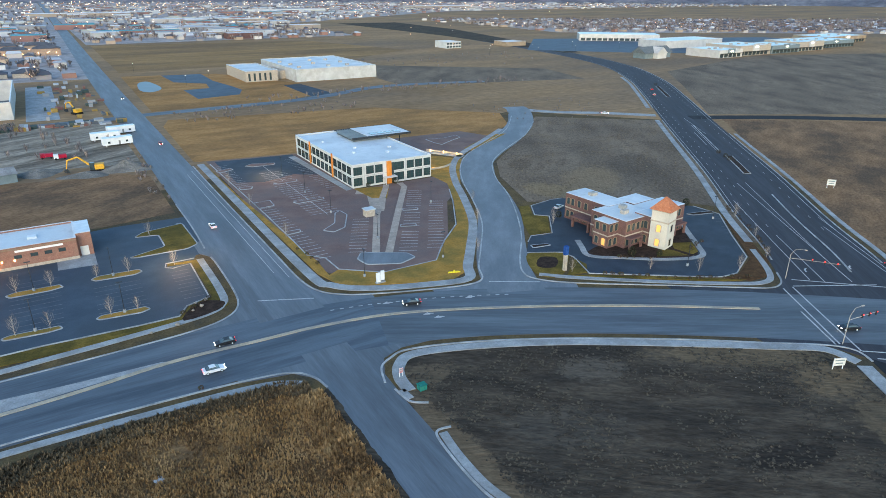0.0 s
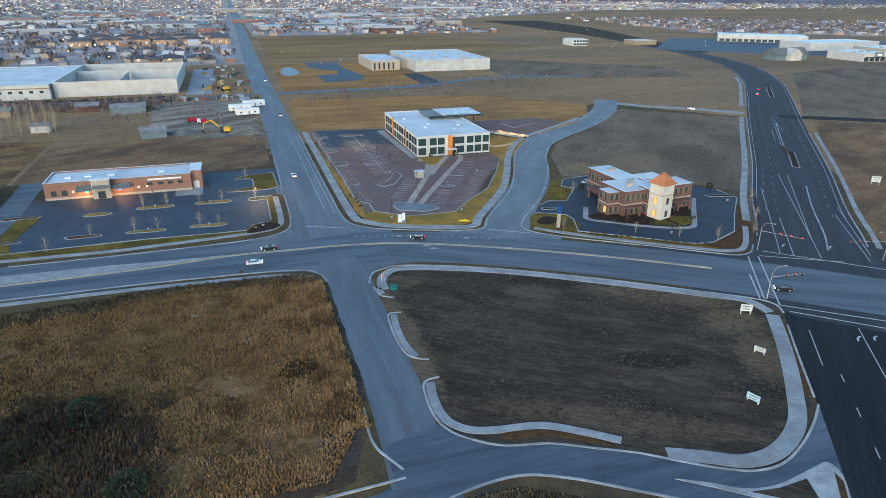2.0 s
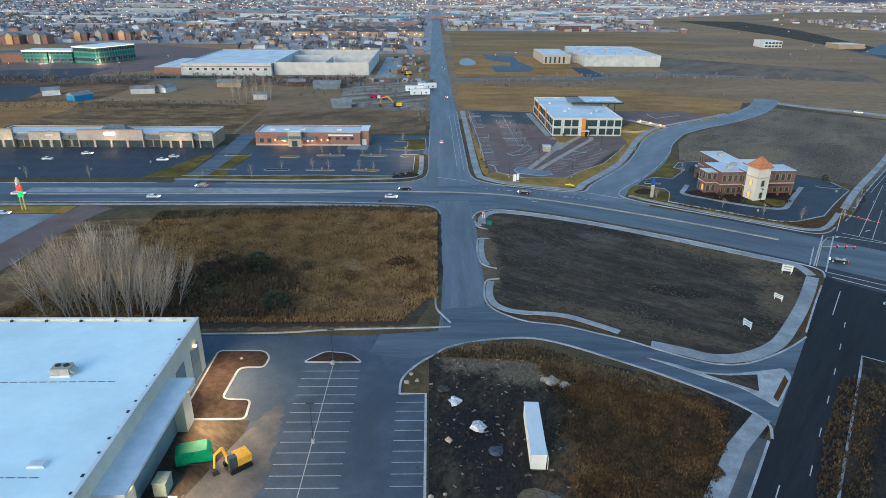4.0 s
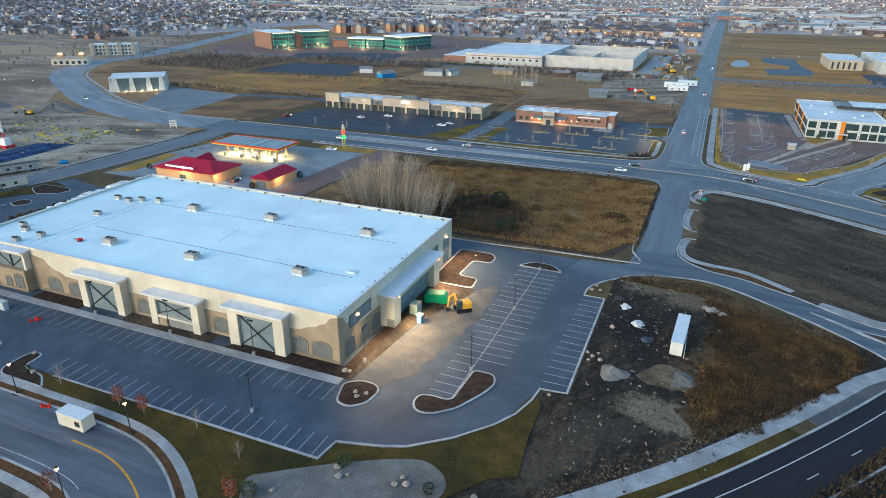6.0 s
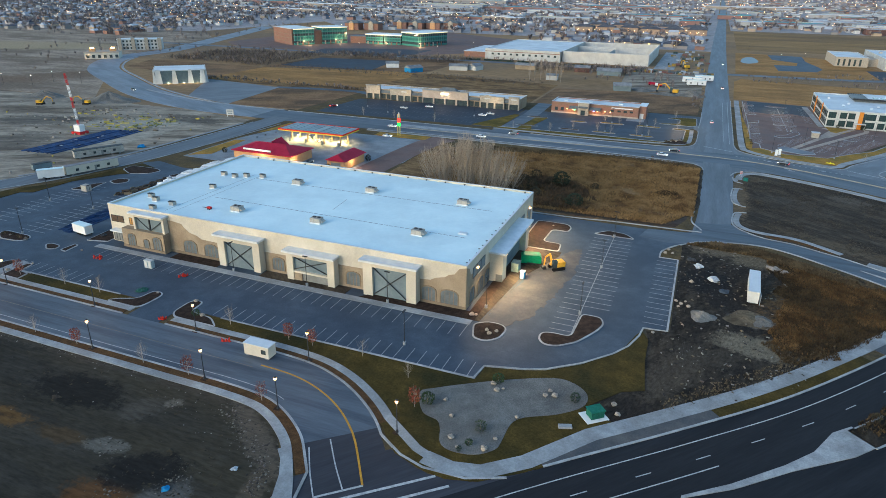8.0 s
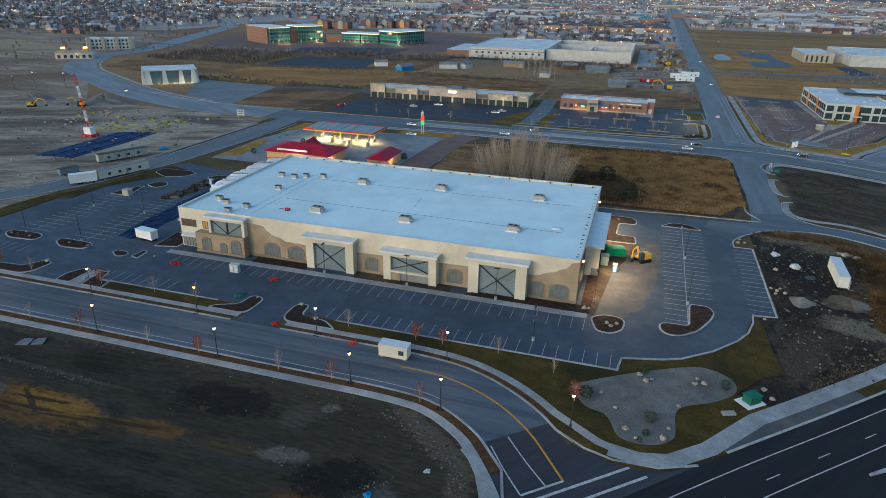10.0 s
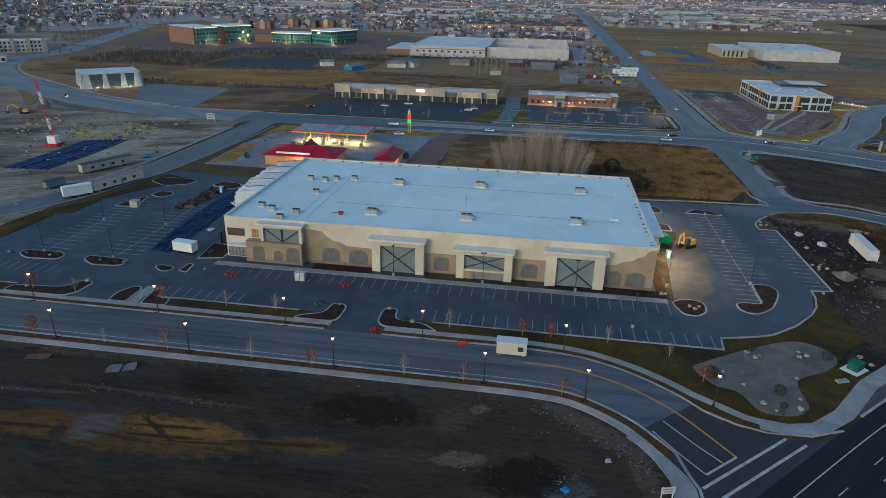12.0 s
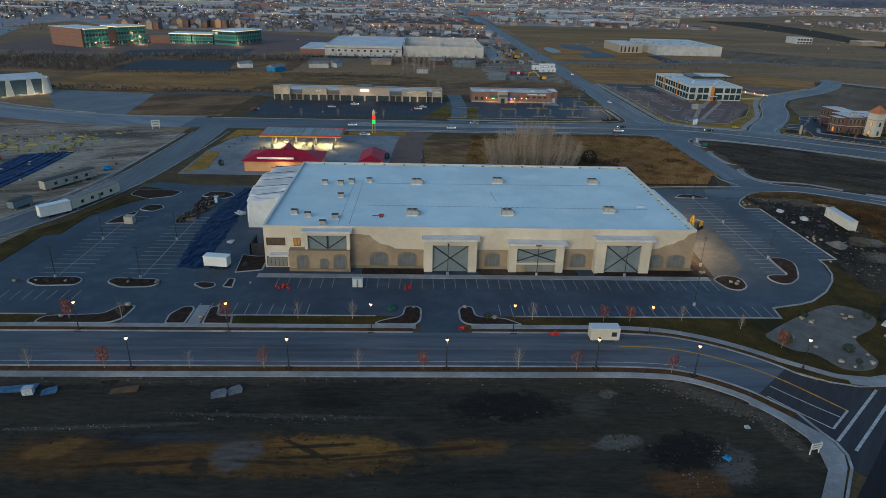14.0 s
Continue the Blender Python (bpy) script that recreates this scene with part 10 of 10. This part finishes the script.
town = collect_town()
walls, roofs, trees = Geo(), Geo(), Geo()
for x, y, z in town:
    k = nr.rand()
    if k < 0.8:
        for _ in range(4 if y < 1500 else 2):
            tx, ty = x + nr.uniform(-10, 10), y + nr.uniform(-10, 10)
            h, w = nr.uniform(6, 12), nr.uniform(2.5, 5)
            for i in range(9):
                a = nr.uniform(0, 6.28)
                c, s = math.cos(a), math.sin(a)
                z0 = h * nr.uniform(0.15, 0.5)
                trees.add([(tx + 0.3 * c, ty + 0.3 * s, z0), (tx + w * c * nr.uniform(0.5, 1), ty + w * s, h * nr.uniform(0.6, 1)), (tx + w * 0.6 * math.cos(a + 0.7), ty + w * 0.6 * math.sin(a + 0.7), h * nr.uniform(0.4, 0.9))], [(0, 1, 2)])
            trees.add([(tx - 0.3, ty, 0), (tx + 0.3, ty, 0), (tx, ty, h * 0.6)], [(0, 1, 2)])
    if k > 0.16:
        w, d, h, r = nr.uniform(8, 15), nr.uniform(7, 11), nr.uniform(3, 5.5), nr.uniform(1.5, 3.2)
        if nr.rand() < 0.5:
            w, d = d, w
        x0, x1, y0, y1 = x - w / 2, x + w / 2, y - d / 2, y + d / 2
        walls.add([(x0, y0, 0), (x1, y0, 0), (x1, y1, 0), (x0, y1, 0), (x0, y0, h), (x1, y0, h), (x1, y1, h), (x0, y1, h)], [(0, 1, 5, 4), (1, 2, 6, 5), (2, 3, 7, 6), (3, 0, 4, 7)])
        e = 0.7
        if w > d:
            v = [(x0 - e, y0 - e, h), (x1 + e, y0 - e, h), (x1 + e, y1 + e, h), (x0 - e, y1 + e, h), (x0 - e + d * 0.2, y, h + r), (x1 + e - d * 0.2, y, h + r)]
            roofs.add(v, [(0, 1, 5, 4), (2, 3, 4, 5), (1, 2, 5), (3, 0, 4)])
        else:
            v = [(x0 - e, y0 - e, h), (x1 + e, y0 - e, h), (x1 + e, y1 + e, h), (x0 - e, y1 + e, h), (x, y0 - e + w * 0.2, h + r), (x, y1 + e - w * 0.2, h + r)]
            roofs.add(v, [(1, 2, 5, 4), (3, 0, 4, 5), (0, 1, 4), (2, 3, 5)])
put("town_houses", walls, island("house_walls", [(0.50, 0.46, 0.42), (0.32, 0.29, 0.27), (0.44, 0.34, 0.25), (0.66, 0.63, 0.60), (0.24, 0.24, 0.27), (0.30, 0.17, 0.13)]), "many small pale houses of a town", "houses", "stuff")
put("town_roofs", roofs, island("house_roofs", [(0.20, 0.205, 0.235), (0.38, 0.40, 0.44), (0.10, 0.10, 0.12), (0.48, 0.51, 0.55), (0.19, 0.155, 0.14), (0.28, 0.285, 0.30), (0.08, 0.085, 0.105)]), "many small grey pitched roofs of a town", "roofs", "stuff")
put("town_trees", trees, island("hazed_tree_twigs", [(0.19, 0.152, 0.138), (0.25, 0.205, 0.185), (0.13, 0.110, 0.108), (0.31, 0.26, 0.235)]), "leafless grey-brown trees among houses", "trees", "stuff")

blocks, tops, lights, posts = Geo(), Geo(), Geo(), Geo()


def far_block(x, y, w, d, h):
    blocks.box(x - w / 2, x + w / 2, y - d / 2, y + d / 2, 0, h)
    tops.box(x - w / 2 - 0.2, x + w / 2 + 0.2, y - d / 2 - 0.2, y + d / 2 + 0.2, h, h + 0.4)


for x, y, w, d, h, in ((-330, 1500, 170, 40, 8), (-90, 1330, 120, 30, 7), (-120, 1420, 190, 26, 7), (130, 1270, 90, 30, 7), (260, 1330, 60, 40, 8), (-700, 1700, 220, 60, 9), (-240, 1900, 240, 50, 9), (-980, 1500, 160, 50, 8), (330, 1700, 180, 40, 8), (-520, 1250, 90, 34, 7), (-800, 2100, 320, 60, 10), (120, 2150, 260, 46, 9), (760, 2300, 280, 50, 10), (1500, 2500, 340, 60, 10), (-560, 1080, 120, 24, 6), (-900, 1180, 150, 28, 7), (-720, 1330, 180, 30, 7), (-1100, 1250, 140, 30, 7), (-640, 1480, 210, 30, 8), (-420, 1130, 80, 22, 6), (-1300, 1600, 260, 40, 8), (-460, 1660, 200, 36, 8)):
    far_block(x, y, w, d, h)
for x0, x1, y0, y1, n in ((70, 470, 1120, 1900, 46), (-420, 20, 1100, 2200, 40), (-1500, -500, 1300, 3000, 50), (100, 1500, 2000, 3200, 70), (1200, 3200, 2200, 3800, 60), (600, 1000, 1900, 2200, 12)):
    for i in range(n):
        far_block(nr.uniform(x0, x1), nr.uniform(y0, y1), nr.uniform(18, 75), nr.uniform(15, 45), nr.uniform(4.5, 9))
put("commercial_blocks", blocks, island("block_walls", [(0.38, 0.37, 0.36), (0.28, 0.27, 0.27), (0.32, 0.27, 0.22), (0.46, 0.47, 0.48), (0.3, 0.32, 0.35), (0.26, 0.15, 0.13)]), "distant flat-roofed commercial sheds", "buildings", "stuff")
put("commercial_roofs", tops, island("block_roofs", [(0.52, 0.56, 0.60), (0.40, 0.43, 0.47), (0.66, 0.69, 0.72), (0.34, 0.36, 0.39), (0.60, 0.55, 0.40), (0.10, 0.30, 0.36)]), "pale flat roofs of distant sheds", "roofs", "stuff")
apts = [(-160 + 34 * i, 905 + 9 * (i % 3), 28, 16, 8) for i in range(6)] + [(-150 + 38 * i, 980, 30, 16, 8) for i in range(5)]
ap_w, ap_r = Geo(), Geo()
for x, y, w, d, h in apts:
    ap_w.box(x - w / 2, x + w / 2, y - d / 2, y + d / 2, 0, h)
    v = [(x - w / 2 - 1, y - d / 2 - 1, h), (x + w / 2 + 1, y - d / 2 - 1, h), (x + w / 2 + 1, y + d / 2 + 1, h), (x - w / 2 - 1, y + d / 2 + 1, h), (x - w / 2 + 6, y, h + 3.4), (x + w / 2 - 6, y, h + 3.4)]
    ap_r.add(v, [(0, 1, 5, 4), (2, 3, 4, 5), (1, 2, 5), (3, 0, 4)])
    for k in range(3):
        lights.ball((x - w / 3 + k * w / 3, y - d / 2 - 1.2, 3.5), 0.45, 6)
put("apartment_walls", ap_w, surf("apartment_wall", (0.30, 0.22, 0.165), (0.38, 0.285, 0.21), 6), "tan apartment blocks in rows", "apartments", "stuff")
put("apartment_roofs", ap_r, surf("apartment_roof", (0.08, 0.085, 0.10), (0.12, 0.125, 0.14), 6), "dark pitched roofs of apartment blocks", "roofs", "stuff")
for x, y in ((-40, 700), (-70, 702), (-10, 700)):
    far_house = thing("care_home", "low building with dark hipped roofs and lit porches", "building", (x, y, 0))
    part("wall", Geo().box(x - 13, x + 13, y - 8, y + 8, -0.2, 4), STONE, far_house)
    hip_roof(far_house, x - 13, x + 13, y - 8, y + 8, 4.1, 3.4, surf("slate_roof", (0.07, 0.075, 0.095), (0.10, 0.105, 0.125), 4))
    part("porch_lamp", Geo().box(x - 0.6, x + 0.6, y - 9.4, y - 8.8, 2.4, 3.2), LAMPW, far_house)
for i in range(1700):
    x, y = nr.uniform(-1900, 2600), 680 + 3600 * nr.rand() ** 1.6
    if abs(x) < y * 0.9 + 500 and (in_town(x, y) or nr.rand() < 0.08):
        s = 0.35 + y * 0.00032
        z = nr.uniform(4, 9)
        lights.ball((x, y, z), s * (0.3 + 0.6 * nr.rand() ** 2), 6)
        posts.tube((x, y, 0), (x, y, z), 0.1, 0.08, 3, False)
put("town_lamps", lights, glow("town_lamp_glow", (1.0, 0.52, 0.20), 8.0), "scattered glowing street lamps of a town", "street lamps", "stuff")
cold = Geo()
for i in range(420):
    x, y = nr.uniform(-1700, 2600 if i < 260 else 100), 700 + 3400 * nr.rand() ** 1.4
    if in_town(x, y) or nr.rand() < 0.1:
        z = nr.uniform(4, 9)
        cold.ball((x, y, z), (0.3 + y * 0.0003) * nr.uniform(0.5, 0.9), 6)
        posts.tube((x, y, 0), (x, y, z), 0.1, 0.08, 3, False)
for x, y in ((-240, 480), (-270, 500), (-300, 480), (-220, 540), (-330, 470), (-360, 480), (-390, 470), (-406, 136), (-412, 157), (-390, 162), (-433, 134), (100, 570), (124, 596), (75, 690), (530, 640), (560, 690), (600, 650), (640, 700), (680, 650), (500, 700), (470, 660), (720, 520), (420, 600)):
    cold.ball((x, y, 8), 0.24, 6)
    posts.tube((x, y, 0), (x, y, 8), 0.1, 0.08, 4, False)
put("lamp_posts", posts, STEEL, "thin posts of distant street lamps", "lamp posts", "stuff")
put("car_park_lamps", cold, glow("pale_lamp_glow", (1.0, 0.82, 0.58), 3.4), "scattered glowing pale lamps on poles", "street lamps", "stuff")

# low ridge added to hide the sky past the plain, tinted blue for distance
ridge = Geo()
RN = 120
for i in range(RN + 1):
    a = radians(-62 + 150 * i / RN)
    top = 118 + 46 * noise.noise(Vector((i * 0.11, 2.0, 0.3))) + 18 * noise.noise(Vector((i * 0.45, 7.0, 0.3)))
    for r, z in ((4150, 0), (4420, top * 0.55), (4640, top), (4800, 0)):
        ridge.v.append((r * math.sin(a), r * math.cos(a), z))
ridge.f = [(4 * i + j, 4 * i + j + 1, 4 * i + j + 5, 4 * i + j + 4) for i in range(RN) for j in range(3)]
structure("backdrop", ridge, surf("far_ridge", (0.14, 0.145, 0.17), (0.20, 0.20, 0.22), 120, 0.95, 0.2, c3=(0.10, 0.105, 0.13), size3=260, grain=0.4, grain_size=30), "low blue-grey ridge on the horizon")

# trees and scrub between the town and the avenue
scrub = Geo()


scrub_two = Geo()


def far_tree(x, y, h, w, n=26):
    geo = scrub if n == 26 else scrub_two
    for i in range(n):
        a = nr.uniform(0, 6.28)
        c, s = math.cos(a), math.sin(a)
        z0, ww = h * nr.uniform(0.0, 0.4), w * nr.uniform(0.4, 1)
        top = h * nr.uniform(0.55, 1.0)
        geo.add([(x + 0.15 * c, y + 0.15 * s, z0), (x + ww * c, y + ww * s, top), (x + ww * c * 0.8 - 0.25 * s, y + ww * s * 0.8 + 0.25 * c, top * 0.85)], [(0, 1, 2)])


for x0, x1, y0, y1, n, h in ((-120, -20, 398, 428, 60, 7), (-330, -75, 222, 234, 90, 3), (-460, -330, 300, 420, 90, 6), (-330, -190, 395, 440, 50, 6), (60, 180, 400, 440, 60, 3), (120, 360, 445, 475, 70, 4), (240, 330, 300, 370, 40, 1.5), (-660, -480, 140, 420, 70, 5), (-200, -110, 440, 458, 26, 4), (-900, -560, 440, 760, 120, 7), (26, 33, 250, 330, 20, 2.5), (-60, 25, 330, 440, 40, 5), (280, 520, 560, 700, 40, 3)):
    for i in range(n):
        far_tree(nr.uniform(x0, x1), nr.uniform(y0, y1), h * nr.uniform(0.6, 1.2), h * nr.uniform(0.3, 0.5))
put("far_scrub", scrub, bpy.data.materials["hazed_tree_twigs"], "leafless scrub and trees along field edges", "scrub", "stuff")
for x0, x1, y0, y1, n, h in ((-450, -332, 305, 400, 1100, 4.6), (-332, -190, 400, 440, 500, 4.0), (-330, -80, 300, 330, 420, 1.6), (-120, -30, 395, 430, 260, 5), (-330, -80, 224, 231, 260, 1.8)):
    for i in range(n):
        far_tree(nr.uniform(x0, x1), nr.uniform(y0, y1), h * nr.uniform(0.6, 1.2), h * nr.uniform(0.4, 0.8), 9)
put("brush", scrub_two, island("brush_twigs", [(0.105, 0.084, 0.072), (0.145, 0.118, 0.10), (0.075, 0.062, 0.055), (0.18, 0.145, 0.115)]), "dense leafless brush beyond the avenue", "scrub", "stuff")
FARROOF = surf("grey_far_roof", (0.16, 0.17, 0.18), (0.26, 0.27, 0.28), 3)
for x, y, w, d, a, m in ((-232, 354, 11, 8, 30, WHITE), (-202, 334, 13, 9, 60, BLUEP), (-172, 364, 16, 8, 15, PALE), (-159, 372, 11, 9, 70, OFFW), (-45, 392, 20, 10, 4, GREYP), (-120, 398, 18, 8, 3, TAN), (-70, 404, 13, 8, 3, PBRICK), (-24, 312, 12, 9, 12, GREYP), (-83, 342, 9, 6, 3, PALE)):
    o = thing("far_shed", "small distant gabled outbuilding among trees", "shed", (x, y, 0), "distant outbuildings")
    part("wall", Geo().prism(rotbox(x, y, w, d, a), -0.2, 3.6), m, o)
    c, s = math.cos(radians(a)), math.sin(radians(a))
    hh = 3.6
    q = [(x + u * c - v * s, y + u * s + v * c, z) for u, v, z in ((-w / 2 - 0.5, -d / 2 - 0.5, hh), (w / 2 + 0.5, -d / 2 - 0.5, hh), (w / 2 + 0.5, d / 2 + 0.5, hh), (-w / 2 - 0.5, d / 2 + 0.5, hh), (-w / 2 - 0.5, 0, hh + d * 0.24), (w / 2 + 0.5, 0, hh + d * 0.24))]
    part("roof", Geo().add(q, [(0, 1, 5, 4), (2, 3, 4, 5), (1, 2, 5), (3, 0, 4)]), FARROOF, o)
# materials on the far building site
clut = Geo()
for i in range(330):
    x, y = (nr.uniform(-300, -225), nr.uniform(60, 104)) if i < 150 else (nr.uniform(-420, -204), nr.uniform(-40, 108))
    clut.box(x, x + nr.uniform(0.4, 2.6 if i < 150 else 1.3), y, y + nr.uniform(0.2, 0.7), 0.03, nr.uniform(0.15, 0.8))
put("site_timber", clut, island("site_materials", [(0.32, 0.28, 0.05), (0.26, 0.23, 0.19), (0.18, 0.17, 0.15), (0.07, 0.06, 0.05), (0.30, 0.28, 0.25), (0.12, 0.10, 0.08)]), "scattered yellow and pale building materials", "building materials", "stuff")
forms = Geo()
for i in range(70):
    x, y = nr.uniform(-266, -231), nr.uniform(58, 90)
    forms.prism(rotbox(x, y, nr.uniform(1.0, 4.0), nr.uniform(0.15, 0.4), nr.choice((20, 26, 112))), 0.04, nr.uniform(0.3, 0.9))
put("yellow_formwork", forms, island("formwork_yellow", [(0.36, 0.31, 0.08), (0.27, 0.24, 0.08), (0.42, 0.37, 0.15)]), "rows of yellow formwork boards on a building site", "building materials", "stuff")
clut = Geo()
for i in range(80):
    x = nr.uniform(-50, 34)
    clut.box(x, x + nr.uniform(1, 6), 428 + nr.uniform(-5, 4), 433 + nr.uniform(-3, 4), 0.03, nr.uniform(0.5, 2.4))
for i in range(50):
    x, y = nr.uniform(-8, 30), nr.uniform(452, 640)
    clut.box(x, x + nr.uniform(1, 5), y, y + nr.uniform(1, 6), 0.03, nr.uniform(0.5, 2.6))
put("yard_clutter", clut, island("yard_materials", [(0.1, 0.11, 0.12), (0.3, 0.3, 0.3), (0.3, 0.2, 0.06), (0.42, 0.44, 0.46), (0.2, 0.1, 0.08), (0.06, 0.08, 0.07)]), "vehicles and building materials stored along a road", "building materials", "stuff")
fence = Geo()
for i in range(46):
    x = -194 + i * 3.8
    if i % 9 != 4:
        fence.box(x, x + 3.4, 443.6 + 0.008 * (x + 194), 444.8 + 0.008 * (x + 194), 0.05, 1.3 + 0.5 * (i % 3 == 0))
put("site_barrier", fence, surf("dark_green_sheet", (0.02, 0.035, 0.03), (0.05, 0.07, 0.06), 3), "row of dark green barriers along a road", "barriers", "stuff")
structure("slab_1", Geo().prism([(-14, 455), (4, 455), (4, 620), (-14, 620)], -0.2, 0.12), CONC, "pale new concrete slab")
# ---- weeds and rough ground cover ----
wr = np.random.RandomState(11)


def inside(p, x, y):
    c, j = False, len(p) - 1
    for i in range(len(p)):
        if (p[i][1] > y) != (p[j][1] > y) and x < (p[j][0] - p[i][0]) * (y - p[i][1]) / (p[j][1] - p[i][1]) + p[i][0]:
            c = not c
        j = i
    return c


def weeds(name, outline, n, h, w, material, label, clump=0.0, z=Z_FIELD):
    """Tufts of dry stalks scattered over an outline; clump gathers them in patches."""
    g = Geo()
    xs, ys = [p[0] for p in outline], [p[1] for p in outline]
    made = 0
    for _ in range(n * 4):
        if made >= n:
            break
        x, y = wr.uniform(min(xs), max(xs)), wr.uniform(min(ys), max(ys))
        if not inside(outline, x, y):
            continue
        if clump and noise.noise(Vector((x * 0.09, y * 0.09, 3.3))) + 0.5 * noise.noise(Vector((x * 0.3, y * 0.3, 9.1))) < clump - 0.35 + 0.5 * wr.rand():
            continue
        made += 1
        hh, ww = h * wr.uniform(0.5, 1.3), w * wr.uniform(0.6, 1.4)
        vs, fs = [], []
        for k in range(4):
            a = wr.uniform(0, 6.28)
            c, s = math.cos(a), math.sin(a)
            i = len(vs)
            vs += [(x + ww * 0.25 * s, y - ww * 0.25 * c, z), (x - ww * 0.25 * s, y + ww * 0.25 * c, z), (x + ww * 0.5 * c, y + ww * 0.5 * s, z + hh * wr.uniform(0.7, 1.0))]
            fs.append((i, i + 1, i + 2))
        g.add(vs + [(x, y, z)], fs)
    return put(name, g, material, label, "weeds", "stuff")


STALK = stalks("golden_stalks", [(0.120, 0.074, 0.036), (0.230, 0.140, 0.062), (0.320, 0.200, 0.088), (0.380, 0.250, 0.115)], 7, 0.18)
DARKW = stalks("dark_stalks", [(0.075, 0.056, 0.034), (0.120, 0.090, 0.052), (0.180, 0.132, 0.075)], 5)
BROWNW = stalks("brown_stalks", [(0.045, 0.032, 0.020), (0.075, 0.052, 0.028), (0.110, 0.074, 0.036)], 4)
RUST = stalks("rusty_stalks", [(0.070, 0.040, 0.020), (0.115, 0.065, 0.027), (0.165, 0.095, 0.038), (0.220, 0.135, 0.058)], 5, 0.18)
lot = [(-70, 27), (-60, 96), (-40, 102), (0, 110), (30, 109), (34.5, 104), (35, 62), (32, 38), (26, 28)]
weeds("tall_weeds", lot, 60000, 0.6, 0.5, STALK, "dry golden weeds filling a vacant lot", -0.35)
weeds("golden_weeds", lot, 16000, 0.75, 0.5, stalks("bright_stalks", [(0.26, 0.150, 0.058), (0.36, 0.215, 0.085), (0.44, 0.285, 0.125)], 9, 0.18), "bright golden clumps among dull weeds", 0.22)
weeds("patch_weeds", [(20.6, 62), (22.6, 60), (27, 60.4), (29.4, 63), (28, 66), (23, 66)], 1100, 0.7, 0.5, BROWNW, "dark dead patch among golden weeds")
weeds("dark_weeds", lot, 12000, 0.55, 0.5, DARKW, "darker dead weeds among golden ones", 0.2)
weeds("thicket_weeds", [(-34, 30), (-36, 56), (-22, 66), (-8, 62), (2, 44), (0, 30)], 5200, 1.4, 1.1, stalks("thicket_stalks", [(0.075, 0.054, 0.038), (0.130, 0.088, 0.052), (0.200, 0.120, 0.060)], 6), "dense brown thicket among weeds", 0.05)
weeds("verge_weeds", [(-60, 97), (-40, 100), (0, 107), (28, 106), (33, 102), (34, 108), (30, 111), (0, 112.6), (-60, 106)], 3400, 0.9, 0.9, DARKW, "tall dull weeds along a kerb")
weeds("edge_weeds", [(29, 40), (35, 40), (35.6, 104), (29, 104)], 2600, 1.0, 0.9, STALK, "tall golden weeds along a road edge")
OVERGROWN = ragged([(56, 14), (67, 9), (78, 2), (90, -7), (78, -25), (66, -42), (57, -50), (52, -42), (57, -25), (58, -5)], 3.0, 2.0)
weeds("yard_weeds", OVERGROWN, 15000, 0.55, 0.5, RUST, "rust-brown weeds covering half a yard", 0.22)
weeds("yard_scrub", OVERGROWN, 12000, 0.55, 0.5, BROWNW, "dark dead scrub covering half a yard")
weeds("yard_edge_weeds", [(34, 13), (42, 17.5), (55, 17), (67, 10), (78, 2), (77, -2), (64, 5), (54, 11), (42, 12)], 3600, 0.8, 0.9, DARKW, "dull tall weeds along an access lane")
weeds("highway_weeds", [(46, -64), (57, -53), (69, -40), (76, -30), (70, -33), (58, -46), (44, -60), (33, -72), (34, -76)], 1500, 0.35, 0.5, DARKW, "dull weeds along a footpath")
weeds("lot_weeds", [(52, 100), (70, 101), (90, 92), (113, 78), (136, 60), (134, 48), (115, 24), (102, 14), (90, 14), (72, 27), (52, 36)], 4200, 0.2, 0.8, stalks("grey_stalks", [(0.045, 0.037, 0.028), (0.075, 0.061, 0.044), (0.11, 0.088, 0.06)], 5), "sparse low dead weeds on dark dirt", 0.1)
weeds("south_weeds", [(-230, -102), (-50, -102), (-32, -110), (-22, -122), (-40, -150), (-230, -160)], 900, 0.16, 0.6, stalks("dull_stalks", [(0.03, 0.026, 0.02), (0.045, 0.037, 0.025), (0.07, 0.055, 0.03)], 5), "sparse low dead weeds on churned dirt", 0.2)
weeds("hedge_weeds", [(148, 182), (172, 236), (220, 274), (262, 314), (318, 268), (240, 178), (206, 142), (196, 154)], 3000, 0.3, 0.7, stalks("pale_stalks", [(0.12, 0.09, 0.058), (0.19, 0.14, 0.085), (0.27, 0.20, 0.12)], 9), "grey-brown rough grass tufts", 0.1)
weeds("median_weeds", [(66.5, -65.5), (76, -53), (86, -39), (104, -13), (118, 5), (125, 1), (108, -20), (92, -43), (80, -58), (70.5, -69)], 4200, 0.8, 0.7, BROWNW, "dead weeds on a highway median")
